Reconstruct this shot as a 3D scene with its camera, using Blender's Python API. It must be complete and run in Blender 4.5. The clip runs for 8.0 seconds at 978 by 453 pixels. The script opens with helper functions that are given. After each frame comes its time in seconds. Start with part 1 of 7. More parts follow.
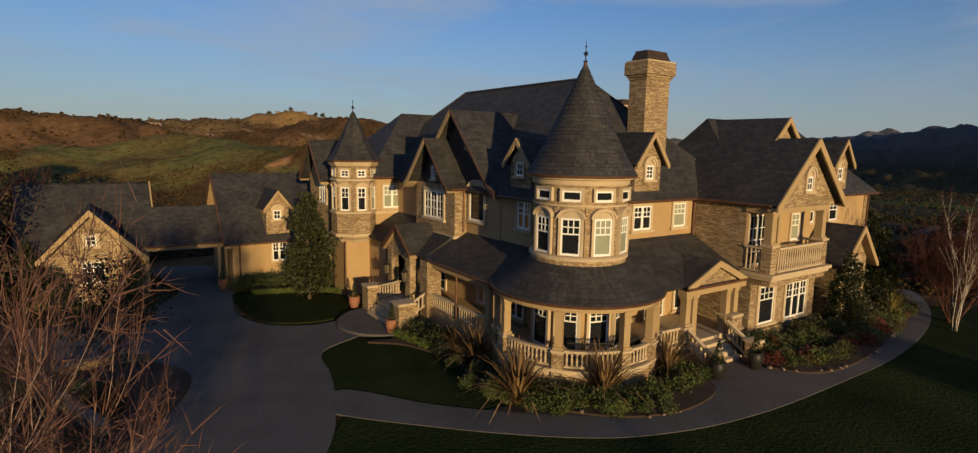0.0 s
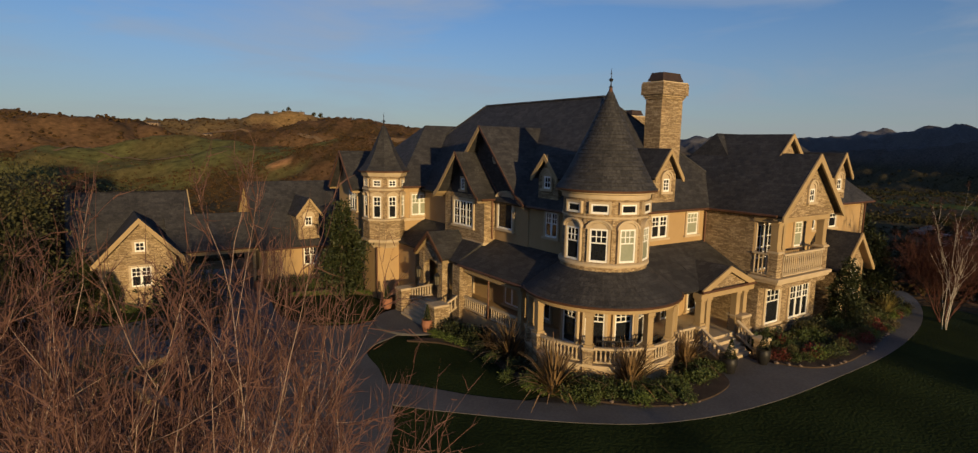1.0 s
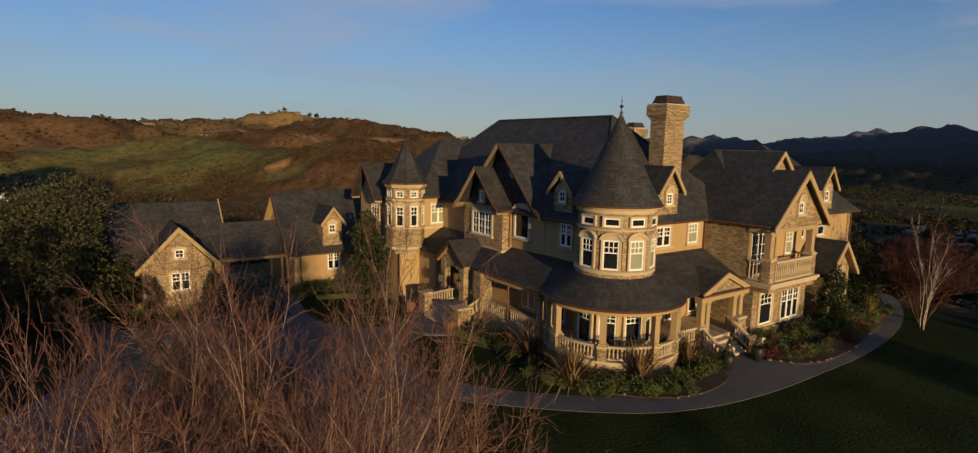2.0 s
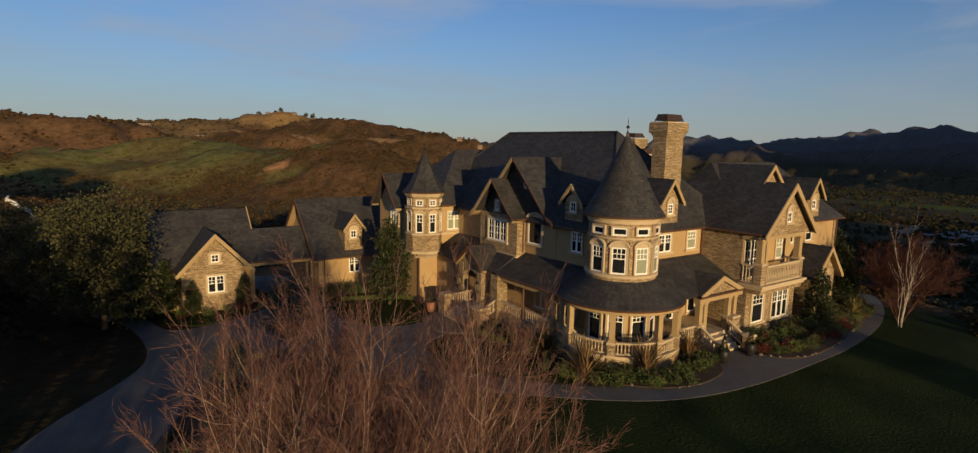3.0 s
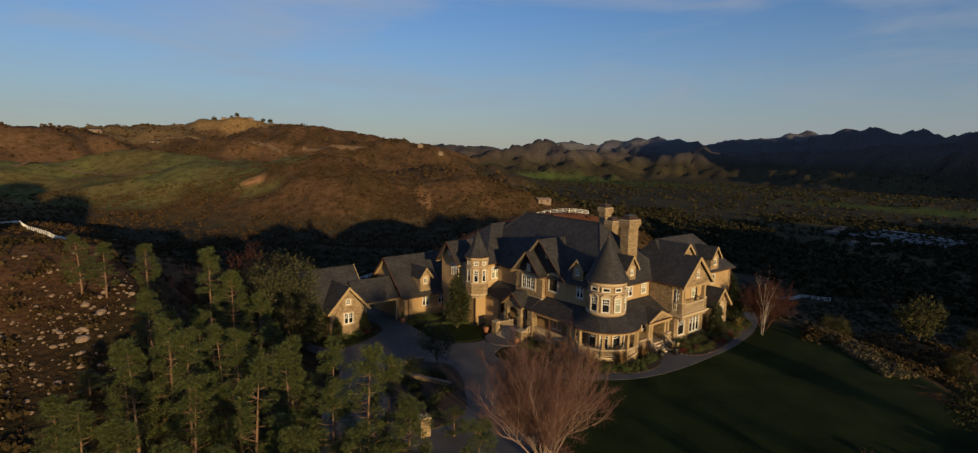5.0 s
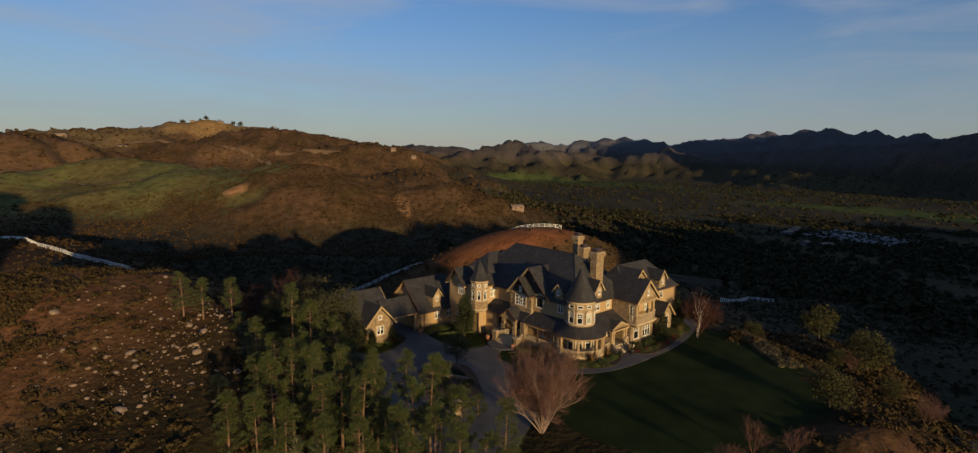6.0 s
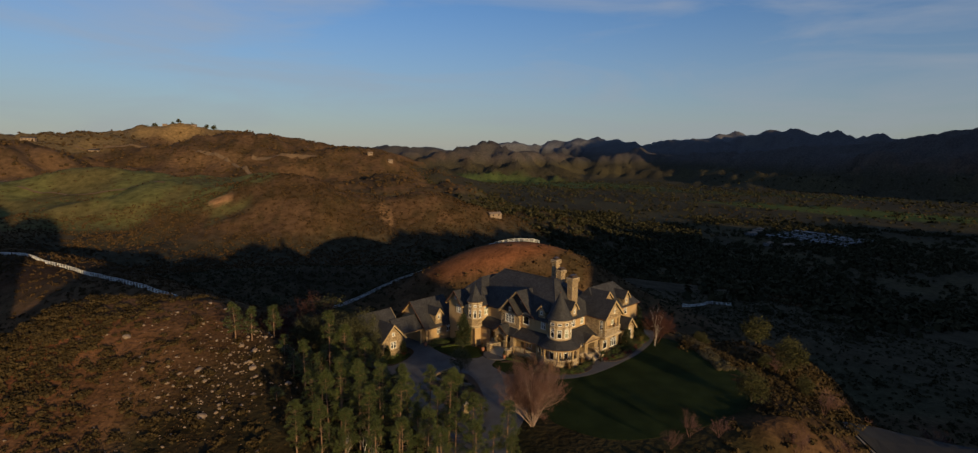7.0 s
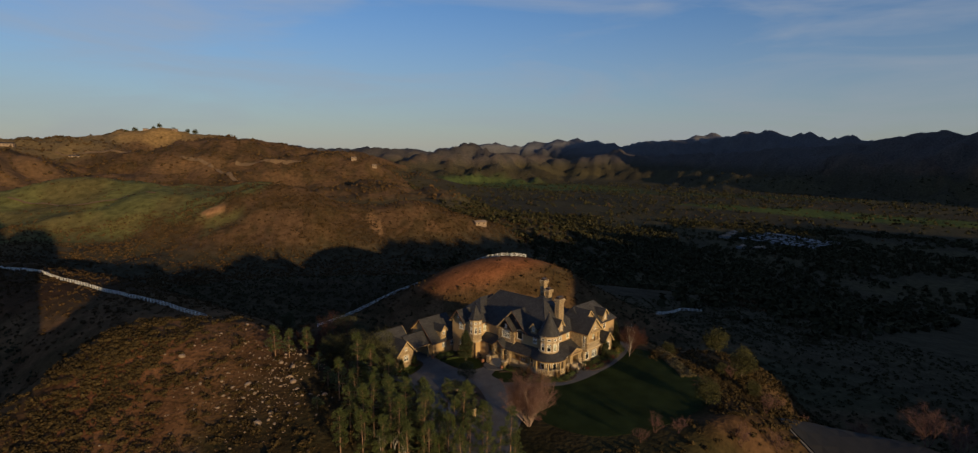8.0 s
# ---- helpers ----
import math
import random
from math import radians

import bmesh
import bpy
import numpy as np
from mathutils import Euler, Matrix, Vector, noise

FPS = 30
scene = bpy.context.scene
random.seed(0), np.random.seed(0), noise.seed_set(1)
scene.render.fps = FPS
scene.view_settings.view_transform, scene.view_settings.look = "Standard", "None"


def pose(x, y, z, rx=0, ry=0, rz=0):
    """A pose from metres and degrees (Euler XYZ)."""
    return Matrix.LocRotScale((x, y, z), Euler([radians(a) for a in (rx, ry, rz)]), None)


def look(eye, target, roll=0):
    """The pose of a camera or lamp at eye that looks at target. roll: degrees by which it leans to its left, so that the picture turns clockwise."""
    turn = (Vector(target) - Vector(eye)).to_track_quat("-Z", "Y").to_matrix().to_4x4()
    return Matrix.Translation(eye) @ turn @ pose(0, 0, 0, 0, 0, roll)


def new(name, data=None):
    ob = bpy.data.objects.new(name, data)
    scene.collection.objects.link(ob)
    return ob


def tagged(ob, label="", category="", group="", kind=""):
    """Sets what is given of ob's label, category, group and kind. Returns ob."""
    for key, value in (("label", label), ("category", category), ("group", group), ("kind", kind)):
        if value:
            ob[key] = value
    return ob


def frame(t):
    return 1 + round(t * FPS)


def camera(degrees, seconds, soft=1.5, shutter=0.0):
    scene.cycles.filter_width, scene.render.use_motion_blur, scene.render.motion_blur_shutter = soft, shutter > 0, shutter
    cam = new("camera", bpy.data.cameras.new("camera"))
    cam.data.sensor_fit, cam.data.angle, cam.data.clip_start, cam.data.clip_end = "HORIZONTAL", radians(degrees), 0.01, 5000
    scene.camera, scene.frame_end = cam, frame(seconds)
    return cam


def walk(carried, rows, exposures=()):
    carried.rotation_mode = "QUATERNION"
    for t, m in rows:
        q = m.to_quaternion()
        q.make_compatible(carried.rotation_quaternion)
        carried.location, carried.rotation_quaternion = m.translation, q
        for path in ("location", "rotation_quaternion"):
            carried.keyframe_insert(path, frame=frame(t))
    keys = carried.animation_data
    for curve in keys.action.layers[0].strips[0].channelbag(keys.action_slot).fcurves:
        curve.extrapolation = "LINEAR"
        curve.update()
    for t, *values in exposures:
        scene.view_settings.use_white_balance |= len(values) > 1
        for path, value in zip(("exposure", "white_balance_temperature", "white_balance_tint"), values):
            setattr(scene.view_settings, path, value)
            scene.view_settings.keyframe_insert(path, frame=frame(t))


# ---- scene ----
# camera: seconds, place, yaw, pitch, roll
cam = camera(80.8, 8.0, soft=1.3)
ROWS = [
    (0.0, -0.001, -0.001, 11.998, -0.031, -7.981, -1.100),
    (0.5, -1.058, -1.268, 12.361, -0.208, -7.985, -1.101),
    (1.0, -1.867, -2.621, 12.815, -0.326, -8.007, -1.086),
    (1.5, -2.657, -4.136, 13.332, -0.557, -8.019, -1.102),
    (3.0, -4.961, -9.030, 14.828, -1.219, -8.007, -1.143),
    (3.5, -6.086, -11.607, 15.589, -1.629, -7.995, -1.133),
    (4.0, -8.562, -17.402, 17.934, -2.710, -7.971, -1.096),
    (4.5, -12.005, -25.871, 21.476, -4.167, -7.926, -1.062),
    (6.0, -22.726, -55.396, 33.402, -8.700, -7.930, -0.957),
    (6.5, -26.192, -64.212, 37.642, -10.143, -7.957, -0.951),
    (7.0, -29.510, -72.841, 42.275, -11.291, -7.985, -0.857),
    (7.5, -33.244, -81.377, 46.782, -12.146, -7.983, -0.814),
    (8.0, -37.181, -89.412, 51.491, -13.244, -7.948, -0.814),
]
walk(cam, [(t, pose(x, y, z, 90 + pitch, roll, yaw)) for t, x, y, z, yaw, pitch, roll in ROWS])

# ---- light ----
SUN_FROM = Vector((0.358, -0.934, 0.0)).normalized()
SUN_UP = radians(7.5)
sun_dir = Vector((SUN_FROM.x * math.cos(SUN_UP), SUN_FROM.y * math.cos(SUN_UP), math.sin(SUN_UP)))
sun = new("sun", bpy.data.lights.new("sun", "SUN"))
sun.data.energy, sun.data.angle, sun.data.color = 4.8, radians(0.6), (1.0, 0.72, 0.355)
sun.matrix_world = look((150, -90, 60), Vector((150, -90, 60)) - sun_dir)
world = bpy.data.worlds.new("world")
scene.world = world
world.use_nodes = True
wn, wl = world.node_tree.nodes, world.node_tree.links
sky = wn.new("ShaderNodeTexSky")
sky.sky_type, sky.sun_disc = "NISHITA", False
sky.sun_elevation, sky.sun_rotation = SUN_UP, math.atan2(SUN_FROM.x, SUN_FROM.y)
sky.altitude, sky.air_density, sky.dust_density, sky.ozone_density = 300, 1.0, 0.05, 3.0
# thin streaks of high cirrus
tc, mp, ci, cr = wn.new("ShaderNodeTexCoord"), wn.new("ShaderNodeMapping"), wn.new("ShaderNodeTexNoise"), wn.new("ShaderNodeMapRange")
mp.inputs["Rotation"].default_value, mp.inputs["Scale"].default_value = (radians(18), radians(-14), radians(20)), (1.1, 1.6, 7.0)
ci.inputs["Scale"].default_value, ci.inputs["Detail"].default_value, ci.inputs["Roughness"].default_value, ci.inputs["Distortion"].default_value = 2.2, 7, 0.55, 0.6
cr.inputs[1].default_value, cr.inputs[2].default_value, cr.inputs[4].default_value = 0.44, 0.76, 0.66
wl.new(tc.outputs["Generated"], mp.inputs["Vector"])
wl.new(mp.outputs["Vector"], ci.inputs["Vector"])
wl.new(ci.outputs["Fac"], cr.inputs[0])
tint, veil = wn.new("ShaderNodeMix"), wn.new("ShaderNodeMix")
tint.data_type, tint.blend_type, veil.data_type = "RGBA", "MULTIPLY", "RGBA"
tint.inputs[0].default_value, tint.inputs[7].default_value, veil.inputs[7].default_value = 1.0, (0.91, 0.99, 1.24, 1), (3.2, 3.6, 4.3, 1)
wl.new(sky.outputs["Color"], tint.inputs[6])
wl.new(cr.outputs[0], veil.inputs[0])
wl.new(tint.outputs[2], veil.inputs[6])
wn["Background"].inputs["Strength"].default_value = 0.104
# pale lilac haze low over the horizon
sz, hr, haze = wn.new("ShaderNodeSeparateXYZ"), wn.new("ShaderNodeMapRange"), wn.new("ShaderNodeMix")
hr.interpolation_type = "SMOOTHSTEP"
hr.inputs[1].default_value, hr.inputs[2].default_value, hr.inputs[3].default_value, hr.inputs[4].default_value = -0.02, 0.26, 0.62, 0.0
haze.data_type = "RGBA"
haze.inputs[7].default_value = (2.7, 2.9, 3.15, 1)
wl.new(tc.outputs["Generated"], sz.inputs[0])
wl.new(sz.outputs["Z"], hr.inputs[0])
wl.new(hr.outputs[0], haze.inputs[0])
wl.new(veil.outputs[2], haze.inputs[6])
wl.new(haze.outputs[2], wn["Background"].inputs["Color"])
scene.view_settings.exposure = 0.0


# ---- materials ----
def mat(name, c1, c2, scale=4.0, rough=0.8, bump=0.2, fine=40.0, metal=0.0, spec=0.3, dist=0.02, stretch=(1, 1, 1), attribute=""):
    """Two-scale noise colour with fine relief, sized in metres by object coordinates."""
    m = bpy.data.materials.new(name)
    m.use_nodes = True
    n, l = m.node_tree.nodes, m.node_tree.links
    p = n["Principled BSDF"]
    tc, mp = n.new("ShaderNodeTexCoord"), n.new("ShaderNodeMapping")
    mp.inputs["Scale"].default_value = stretch
    l.new(tc.outputs["Object"], mp.inputs["Vector"])
    a, b = n.new("ShaderNodeTexNoise"), n.new("ShaderNodeTexNoise")
    a.inputs["Scale"].default_value, a.inputs["Detail"].default_value = scale, 4
    b.inputs["Scale"].default_value, b.inputs["Detail"].default_value = fine, 3
    for q in (a, b):
        l.new(mp.outputs["Vector"], q.inputs["Vector"])
    mx = n.new("ShaderNodeMix")
    mx.data_type = "FLOAT"
    mx.inputs[0].default_value = 0.4
    l.new(a.outputs["Fac"], mx.inputs[2])
    l.new(b.outputs["Fac"], mx.inputs[3])
    r = n.new("ShaderNodeValToRGB")
    r.color_ramp.elements[0].position, r.color_ramp.elements[1].position = 0.32, 0.68
    r.color_ramp.elements[0].color, r.color_ramp.elements[1].color = (*c1, 1), (*c2, 1)
    l.new(mx.outputs[0], r.inputs["Fac"])
    if attribute:
        at, mu = n.new("ShaderNodeAttribute"), n.new("ShaderNodeMix")
        at.attribute_name = attribute
        mu.data_type, mu.blend_type = "RGBA", "MULTIPLY"
        mu.inputs[0].default_value = 1.0
        l.new(at.outputs["Color"], mu.inputs[6])
        l.new(r.outputs["Color"], mu.inputs[7])
        l.new(mu.outputs[2], p.inputs["Base Color"])
    else:
        l.new(r.outputs["Color"], p.inputs["Base Color"])
    p.inputs["Roughness"].default_value, p.inputs["Metallic"].default_value = rough, metal
    p.inputs["Specular IOR Level"].default_value = spec
    if bump:
        bp = n.new("ShaderNodeBump")
        bp.inputs["Strength"].default_value, bp.inputs["Distance"].default_value = bump, dist
        l.new(b.outputs["Fac"], bp.inputs["Height"])
        l.new(bp.outputs["Normal"], p.inputs["Normal"])
    return m


def courses(name, c1, c2, mortar, length, row, gap, bump, rough=0.85, squash=1.0, tint=0.35, dist=0.03):
    """Courses of stone or slate: rows by height, joints along the wall's own horizontal line."""
    m = bpy.data.materials.new(name)
    m.use_nodes = True
    n, l = m.node_tree.nodes, m.node_tree.links
    p = n["Principled BSDF"]
    tc = n.new("ShaderNodeTexCoord")
    cr, nz, dt, sp, cb = n.new("ShaderNodeVectorMath"), n.new("ShaderNodeVectorMath"), n.new("ShaderNodeVectorMath"), n.new("ShaderNodeSeparateXYZ"), n.new("ShaderNodeCombineXYZ")
    cr.operation, nz.operation, dt.operation = "CROSS_PRODUCT", "NORMALIZE", "DOT_PRODUCT"
    cr.inputs[1].default_value = (0, 0, 1)
    l.new(tc.outputs["Normal"], cr.inputs[0])
    l.new(cr.outputs[0], nz.inputs[0])
    l.new(nz.outputs[0], dt.inputs[0])
    l.new(tc.outputs["Object"], dt.inputs[1])
    l.new(tc.outputs["Object"], sp.inputs[0])
    l.new(dt.outputs["Value"], cb.inputs[0])
    wob, add = n.new("ShaderNodeTexNoise"), n.new("ShaderNodeMath")
    wob.inputs["Scale"].default_value = 1.3
    l.new(tc.outputs["Object"], wob.inputs["Vector"])
    add.operation = "MULTIPLY_ADD"
    add.inputs[1].default_value = row * 0.7
    l.new(wob.outputs["Fac"], add.inputs[0])
    l.new(sp.outputs["Z"], add.inputs[2])
    l.new(add.outputs[0], cb.inputs[1])
    b = n.new("ShaderNodeTexBrick")
    b.inputs["Scale"].default_value = 1.0
    b.inputs["Color1"].default_value, b.inputs["Color2"].default_value, b.inputs["Mortar"].default_value = (*c1, 1), (*c2, 1), (*mortar, 1)
    b.inputs["Brick Width"].default_value, b.inputs["Row Height"].default_value, b.inputs["Mortar Size"].default_value = length, row, gap
    b.inputs["Mortar Smooth"].default_value = 0.3
    b.squash, b.squash_frequency, b.offset = squash, 3, 0.37
    l.new(cb.outputs[0], b.inputs["Vector"])
    a = n.new("ShaderNodeTexNoise")
    a.inputs["Scale"].default_value, a.inputs["Detail"].default_value = 0.7, 5
    f = n.new("ShaderNodeTexNoise")
    f.inputs["Scale"].default_value, f.inputs["Detail"].default_value = 11, 4
    for q in (a, f):
        l.new(tc.outputs["Object"], q.inputs["Vector"])
    r = n.new("ShaderNodeMapRange")
    r.inputs[1].default_value, r.inputs[2].default_value, r.inputs[3].default_value, r.inputs[4].default_value = 0.3, 0.7, 1 - tint, 1 + tint
    mx = n.new("ShaderNodeMath")
    mx.operation = "MULTIPLY_ADD"
    mx.inputs[1].default_value = 0.6
    l.new(f.outputs["Fac"], mx.inputs[0])
    sc = n.new("ShaderNodeMath")
    sc.operation = "MULTIPLY"
    sc.inputs[1].default_value = 0.4
    l.new(a.outputs["Fac"], sc.inputs[0])
    l.new(sc.outputs[0], mx.inputs[2])
    l.new(mx.outputs[0], r.inputs[0])
    mu = n.new("ShaderNodeMix")
    mu.data_type, mu.blend_type = "RGBA", "MULTIPLY"
    mu.inputs[0].default_value = 1.0
    l.new(b.outputs["Color"], mu.inputs[6])
    l.new(r.outputs[0], mu.inputs[7])
    l.new(mu.outputs[2], p.inputs["Base Color"])
    h = n.new("ShaderNodeMath")
    h.operation = "MULTIPLY_ADD"
    h.inputs[1].default_value = -0.8
    l.new(b.outputs["Fac"], h.inputs[0])
    l.new(f.outputs["Fac"], h.inputs[2])
    bp = n.new("ShaderNodeBump")
    bp.inputs["Strength"].default_value, bp.inputs["Distance"].default_value = bump, dist
    l.new(h.outputs[0], bp.inputs["Height"])
    l.new(bp.outputs["Normal"], p.inputs["Normal"])
    p.inputs["Roughness"].default_value = rough
    p.inputs["Specular IOR Level"].default_value = 0.3
    return m


STUCCO = mat("stucco", (0.35, 0.23, 0.112), (0.43, 0.295, 0.152), 0.8, 0.9, 0.15, 30)
STUCCO_TRIM = mat("tan_paint", (0.32, 0.225, 0.115), (0.39, 0.28, 0.15), 1.5, 0.8, 0.06, 40)
TRIM = mat("trim_stone", (0.42, 0.325, 0.21), (0.52, 0.41, 0.275), 2, 0.8, 0.1, 40)
WHITE = mat("white_paint", (0.74, 0.72, 0.68), (0.80, 0.79, 0.76), 3, 0.5, 0.03, 60)
STONE = courses("ledger_stone", (0.23, 0.155, 0.085), (0.45, 0.335, 0.20), (0.14, 0.10, 0.06), 0.36, 0.078, 0.007, 0.8, 0.9, 0.7, 0.45, 0.05)
SLATE = courses("slate", (0.025, 0.024, 0.025), (0.049, 0.046, 0.046), (0.019, 0.018, 0.019), 0.34, 0.15, 0.007, 0.4, 0.7, 1.0, 0.55, 0.03)
COPPER = mat("copper", (0.09, 0.045, 0.028), (0.16, 0.08, 0.05), 3, 0.5, 0.05, 40, metal=0.35)
DARK_COPPER = mat("dark_copper", (0.045, 0.030, 0.022), (0.085, 0.055, 0.038), 3, 0.5, 0.05, 40, metal=0.3)
IRON = mat("dark_iron", (0.02, 0.02, 0.022), (0.04, 0.038, 0.036), 8, 0.5, 0.05, 40, metal=0.5)
GLASS = mat("window_glass", (0.010, 0.012, 0.015), (0.018, 0.02, 0.024), 1, 0.05, 0.0, 10, spec=0.6)
BLIND = mat("blind_behind_glass", (0.25, 0.27, 0.20), (0.32, 0.33, 0.25), 0.6, 0.15, 0.0, 10, spec=0.6)
LAMP_GLASS = mat("lamp_glass", (0.10, 0.085, 0.06), (0.16, 0.14, 0.10), 6, 0.1, 0.0, 20, spec=0.6)
GROUND = mat("hill_ground", (0.46, 0.46, 0.44), (1.40, 1.36, 1.34), 0.16, 1.0, 0.8, 1.1, spec=0.03, dist=0.45, attribute="cover")
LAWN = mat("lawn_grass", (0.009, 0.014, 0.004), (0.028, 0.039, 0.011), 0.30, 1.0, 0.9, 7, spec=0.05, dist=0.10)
ASPHALT = mat("asphalt", (0.008, 0.008, 0.009), (0.016, 0.015, 0.016), 0.6, 0.9, 0.3, 14)
PAVING = mat("paving", (0.066, 0.061, 0.060), (0.128, 0.119, 0.114), 0.35, 0.85, 0.2, 9, spec=0.2)


def leaf_mat(name, c1, c2, rough=0.6, spec=0.25):
    """Foliage whose pieces differ from leaf to leaf."""
    m = bpy.data.materials.new(name)
    m.use_nodes = True
    n, l = m.node_tree.nodes, m.node_tree.links
    p = n["Principled BSDF"]
    g, r = n.new("ShaderNodeNewGeometry"), n.new("ShaderNodeValToRGB")
    o, tc, mx = n.new("ShaderNodeTexNoise"), n.new("ShaderNodeTexCoord"), n.new("ShaderNodeMix")
    o.inputs["Scale"].default_value = 1.2
    l.new(tc.outputs["Object"], o.inputs["Vector"])
    mx.data_type = "FLOAT"
    mx.inputs[0].default_value = 0.45
    l.new(g.outputs["Random Per Island"], mx.inputs[2])
    l.new(o.outputs["Fac"], mx.inputs[3])
    r.color_ramp.elements[0].position, r.color_ramp.elements[1].position = 0.2, 0.85
    r.color_ramp.elements[0].color, r.color_ramp.elements[1].color = (*c1, 1), (*c2, 1)
    l.new(mx.outputs[0], r.inputs["Fac"])
    l.new(r.outputs["Color"], p.inputs["Base Color"])
    p.inputs["Roughness"].default_value, p.inputs["Specular IOR Level"].default_value = rough, spec
    return m


PINE = leaf_mat("pine_needles", (0.024, 0.036, 0.010), (0.094, 0.106, 0.027))
MAGNOLIA = leaf_mat("dark_leaves", (0.014, 0.022, 0.008), (0.046, 0.050, 0.019), 0.55, 0.2)
OLIVE_LEAF = leaf_mat("grey_green_leaves", (0.032, 0.036, 0.016), (0.088, 0.080, 0.037), 0.75, 0.12)
OAK = leaf_mat("oak_leaves", (0.026, 0.029, 0.011), (0.075, 0.069, 0.027), 0.8, 0.1)
SHRUB_GREEN = leaf_mat("green_leaves", (0.025, 0.042, 0.012), (0.085, 0.105, 0.030))
LIME = leaf_mat("bright_leaves", (0.055, 0.085, 0.018), (0.14, 0.17, 0.04))
RED_LEAF = leaf_mat("burgundy_leaves", (0.07, 0.014, 0.012), (0.17, 0.04, 0.03))
FLAX_LEAF = leaf_mat("bronze_leaves", (0.070, 0.042, 0.021), (0.30, 0.19, 0.09), 0.5)
YELLOW_FLAX = leaf_mat("yellow_sword_leaves", (0.10, 0.085, 0.025), (0.27, 0.21, 0.07), 0.5)
DRY_GRASS = leaf_mat("dry_grass", (0.050, 0.044, 0.018), (0.15, 0.115, 0.052))
DRY_LEAF = leaf_mat("dry_leaves", (0.10, 0.036, 0.018), (0.20, 0.08, 0.04))
KNOLL_SCRUB = leaf_mat("knoll_scrub", (0.030, 0.022, 0.011), (0.074, 0.051, 0.023), 0.9, 0.05)
SCRUB = leaf_mat("chaparral", (0.042, 0.028, 0.013), (0.086, 0.050, 0.024), 0.9, 0.05)
WOODS = leaf_mat("valley_trees", (0.022, 0.023, 0.012), (0.056, 0.048, 0.023), 0.9, 0.05)
BARK = mat("bark", (0.07, 0.05, 0.035), (0.15, 0.11, 0.08), 4, 0.9, 0.5, 20)
PINE_BARK = mat("pine_bark", (0.13, 0.075, 0.045), (0.24, 0.15, 0.10), 4, 0.9, 0.5, 20)
MAPLE_BARK = mat("maple_bark", (0.20, 0.130, 0.100), (0.40, 0.29, 0.235), 2, 0.8, 0.3, 20)
TWIG = mat("russet_twigs", (0.075, 0.036, 0.029), (0.15, 0.076, 0.060), 2, 0.8, 0.2, 20)
RED_TWIG = mat("red_twigs", (0.045, 0.016, 0.011), (0.085, 0.029, 0.019), 2, 0.8, 0.1, 20)
BIRCH = mat("birch_bark", (0.30, 0.25, 0.21), (0.62, 0.56, 0.49), 3, 0.7, 0.3, 14)
SOIL = mat("mulch", (0.030, 0.020, 0.013), (0.075, 0.05, 0.034), 1.5, 0.95, 0.8, 16, dist=0.05)
ROCK = mat("pale_rock", (0.15, 0.10, 0.07), (0.30, 0.225, 0.165), 1.6, 0.9, 0.6, 9, dist=0.05)
TRACK = mat("track_soil", (0.11, 0.068, 0.037), (0.165, 0.105, 0.058), 0.2, 0.95, 0.3, 3)
TERRACOTTA = mat("terracotta", (0.22, 0.09, 0.05), (0.33, 0.15, 0.09), 4, 0.8, 0.1, 40)
GREENHOUSE = mat("greenhouse_film", (0.13, 0.135, 0.145), (0.20, 0.205, 0.21), 0.5, 0.4, 0.02, 6)


# ---- mesh helpers ----
def thing(name, m, label="", category="", group="", kind=""):
    ob = new(name)
    ob.matrix_world = m
    return tagged(ob, label, category, group, kind)


def finish(bm, name, material):
    bmesh.ops.recalc_face_normals(bm, faces=bm.faces)
    me = bpy.data.meshes.new(name)
    bm.to_mesh(me)
    bm.free()
    for q in material if isinstance(material, (list, tuple)) else (material,):
        me.materials.append(q)
    return me


def split(bm):
    """The loose pieces of a mesh, each as its own."""
    left, out = set(bm.verts), []
    while left:
        todo, seen = [next(v for v in bm.verts if v in left)], set()
        while todo:
            v = todo.pop()
            if v not in seen:
                seen.add(v)
                todo += [e.other_vert(v) for e in v.link_edges]
        left -= seen
        one, new_of = bmesh.new(), {}
        for v in bm.verts:
            if v in seen:
                new_of[v] = one.verts.new(v.co)
        for f in bm.faces:
            if f.verts[0] in seen:
                one.faces.new([new_of[v] for v in f.verts])
        out.append(one)
    bm.free()
    return out


def part(name, bm, material, parent, label="", smooth=False):
    if name == "roof":
        pieces = split(bm)
        for q in pieces[1:]:
            piece("roof", q, material, parent, label, smooth)
        bm = pieces[0]
    return piece(name, bm, material, parent, label, smooth)


def piece(name, bm, material, parent, label="", smooth=False):
    me = finish(bm, name, material)
    if smooth:
        me.shade_smooth()
        me.set_sharp_from_angle(angle=radians(38))
    ob = new(name, me)
    ob.parent = parent
    return tagged(ob, label)


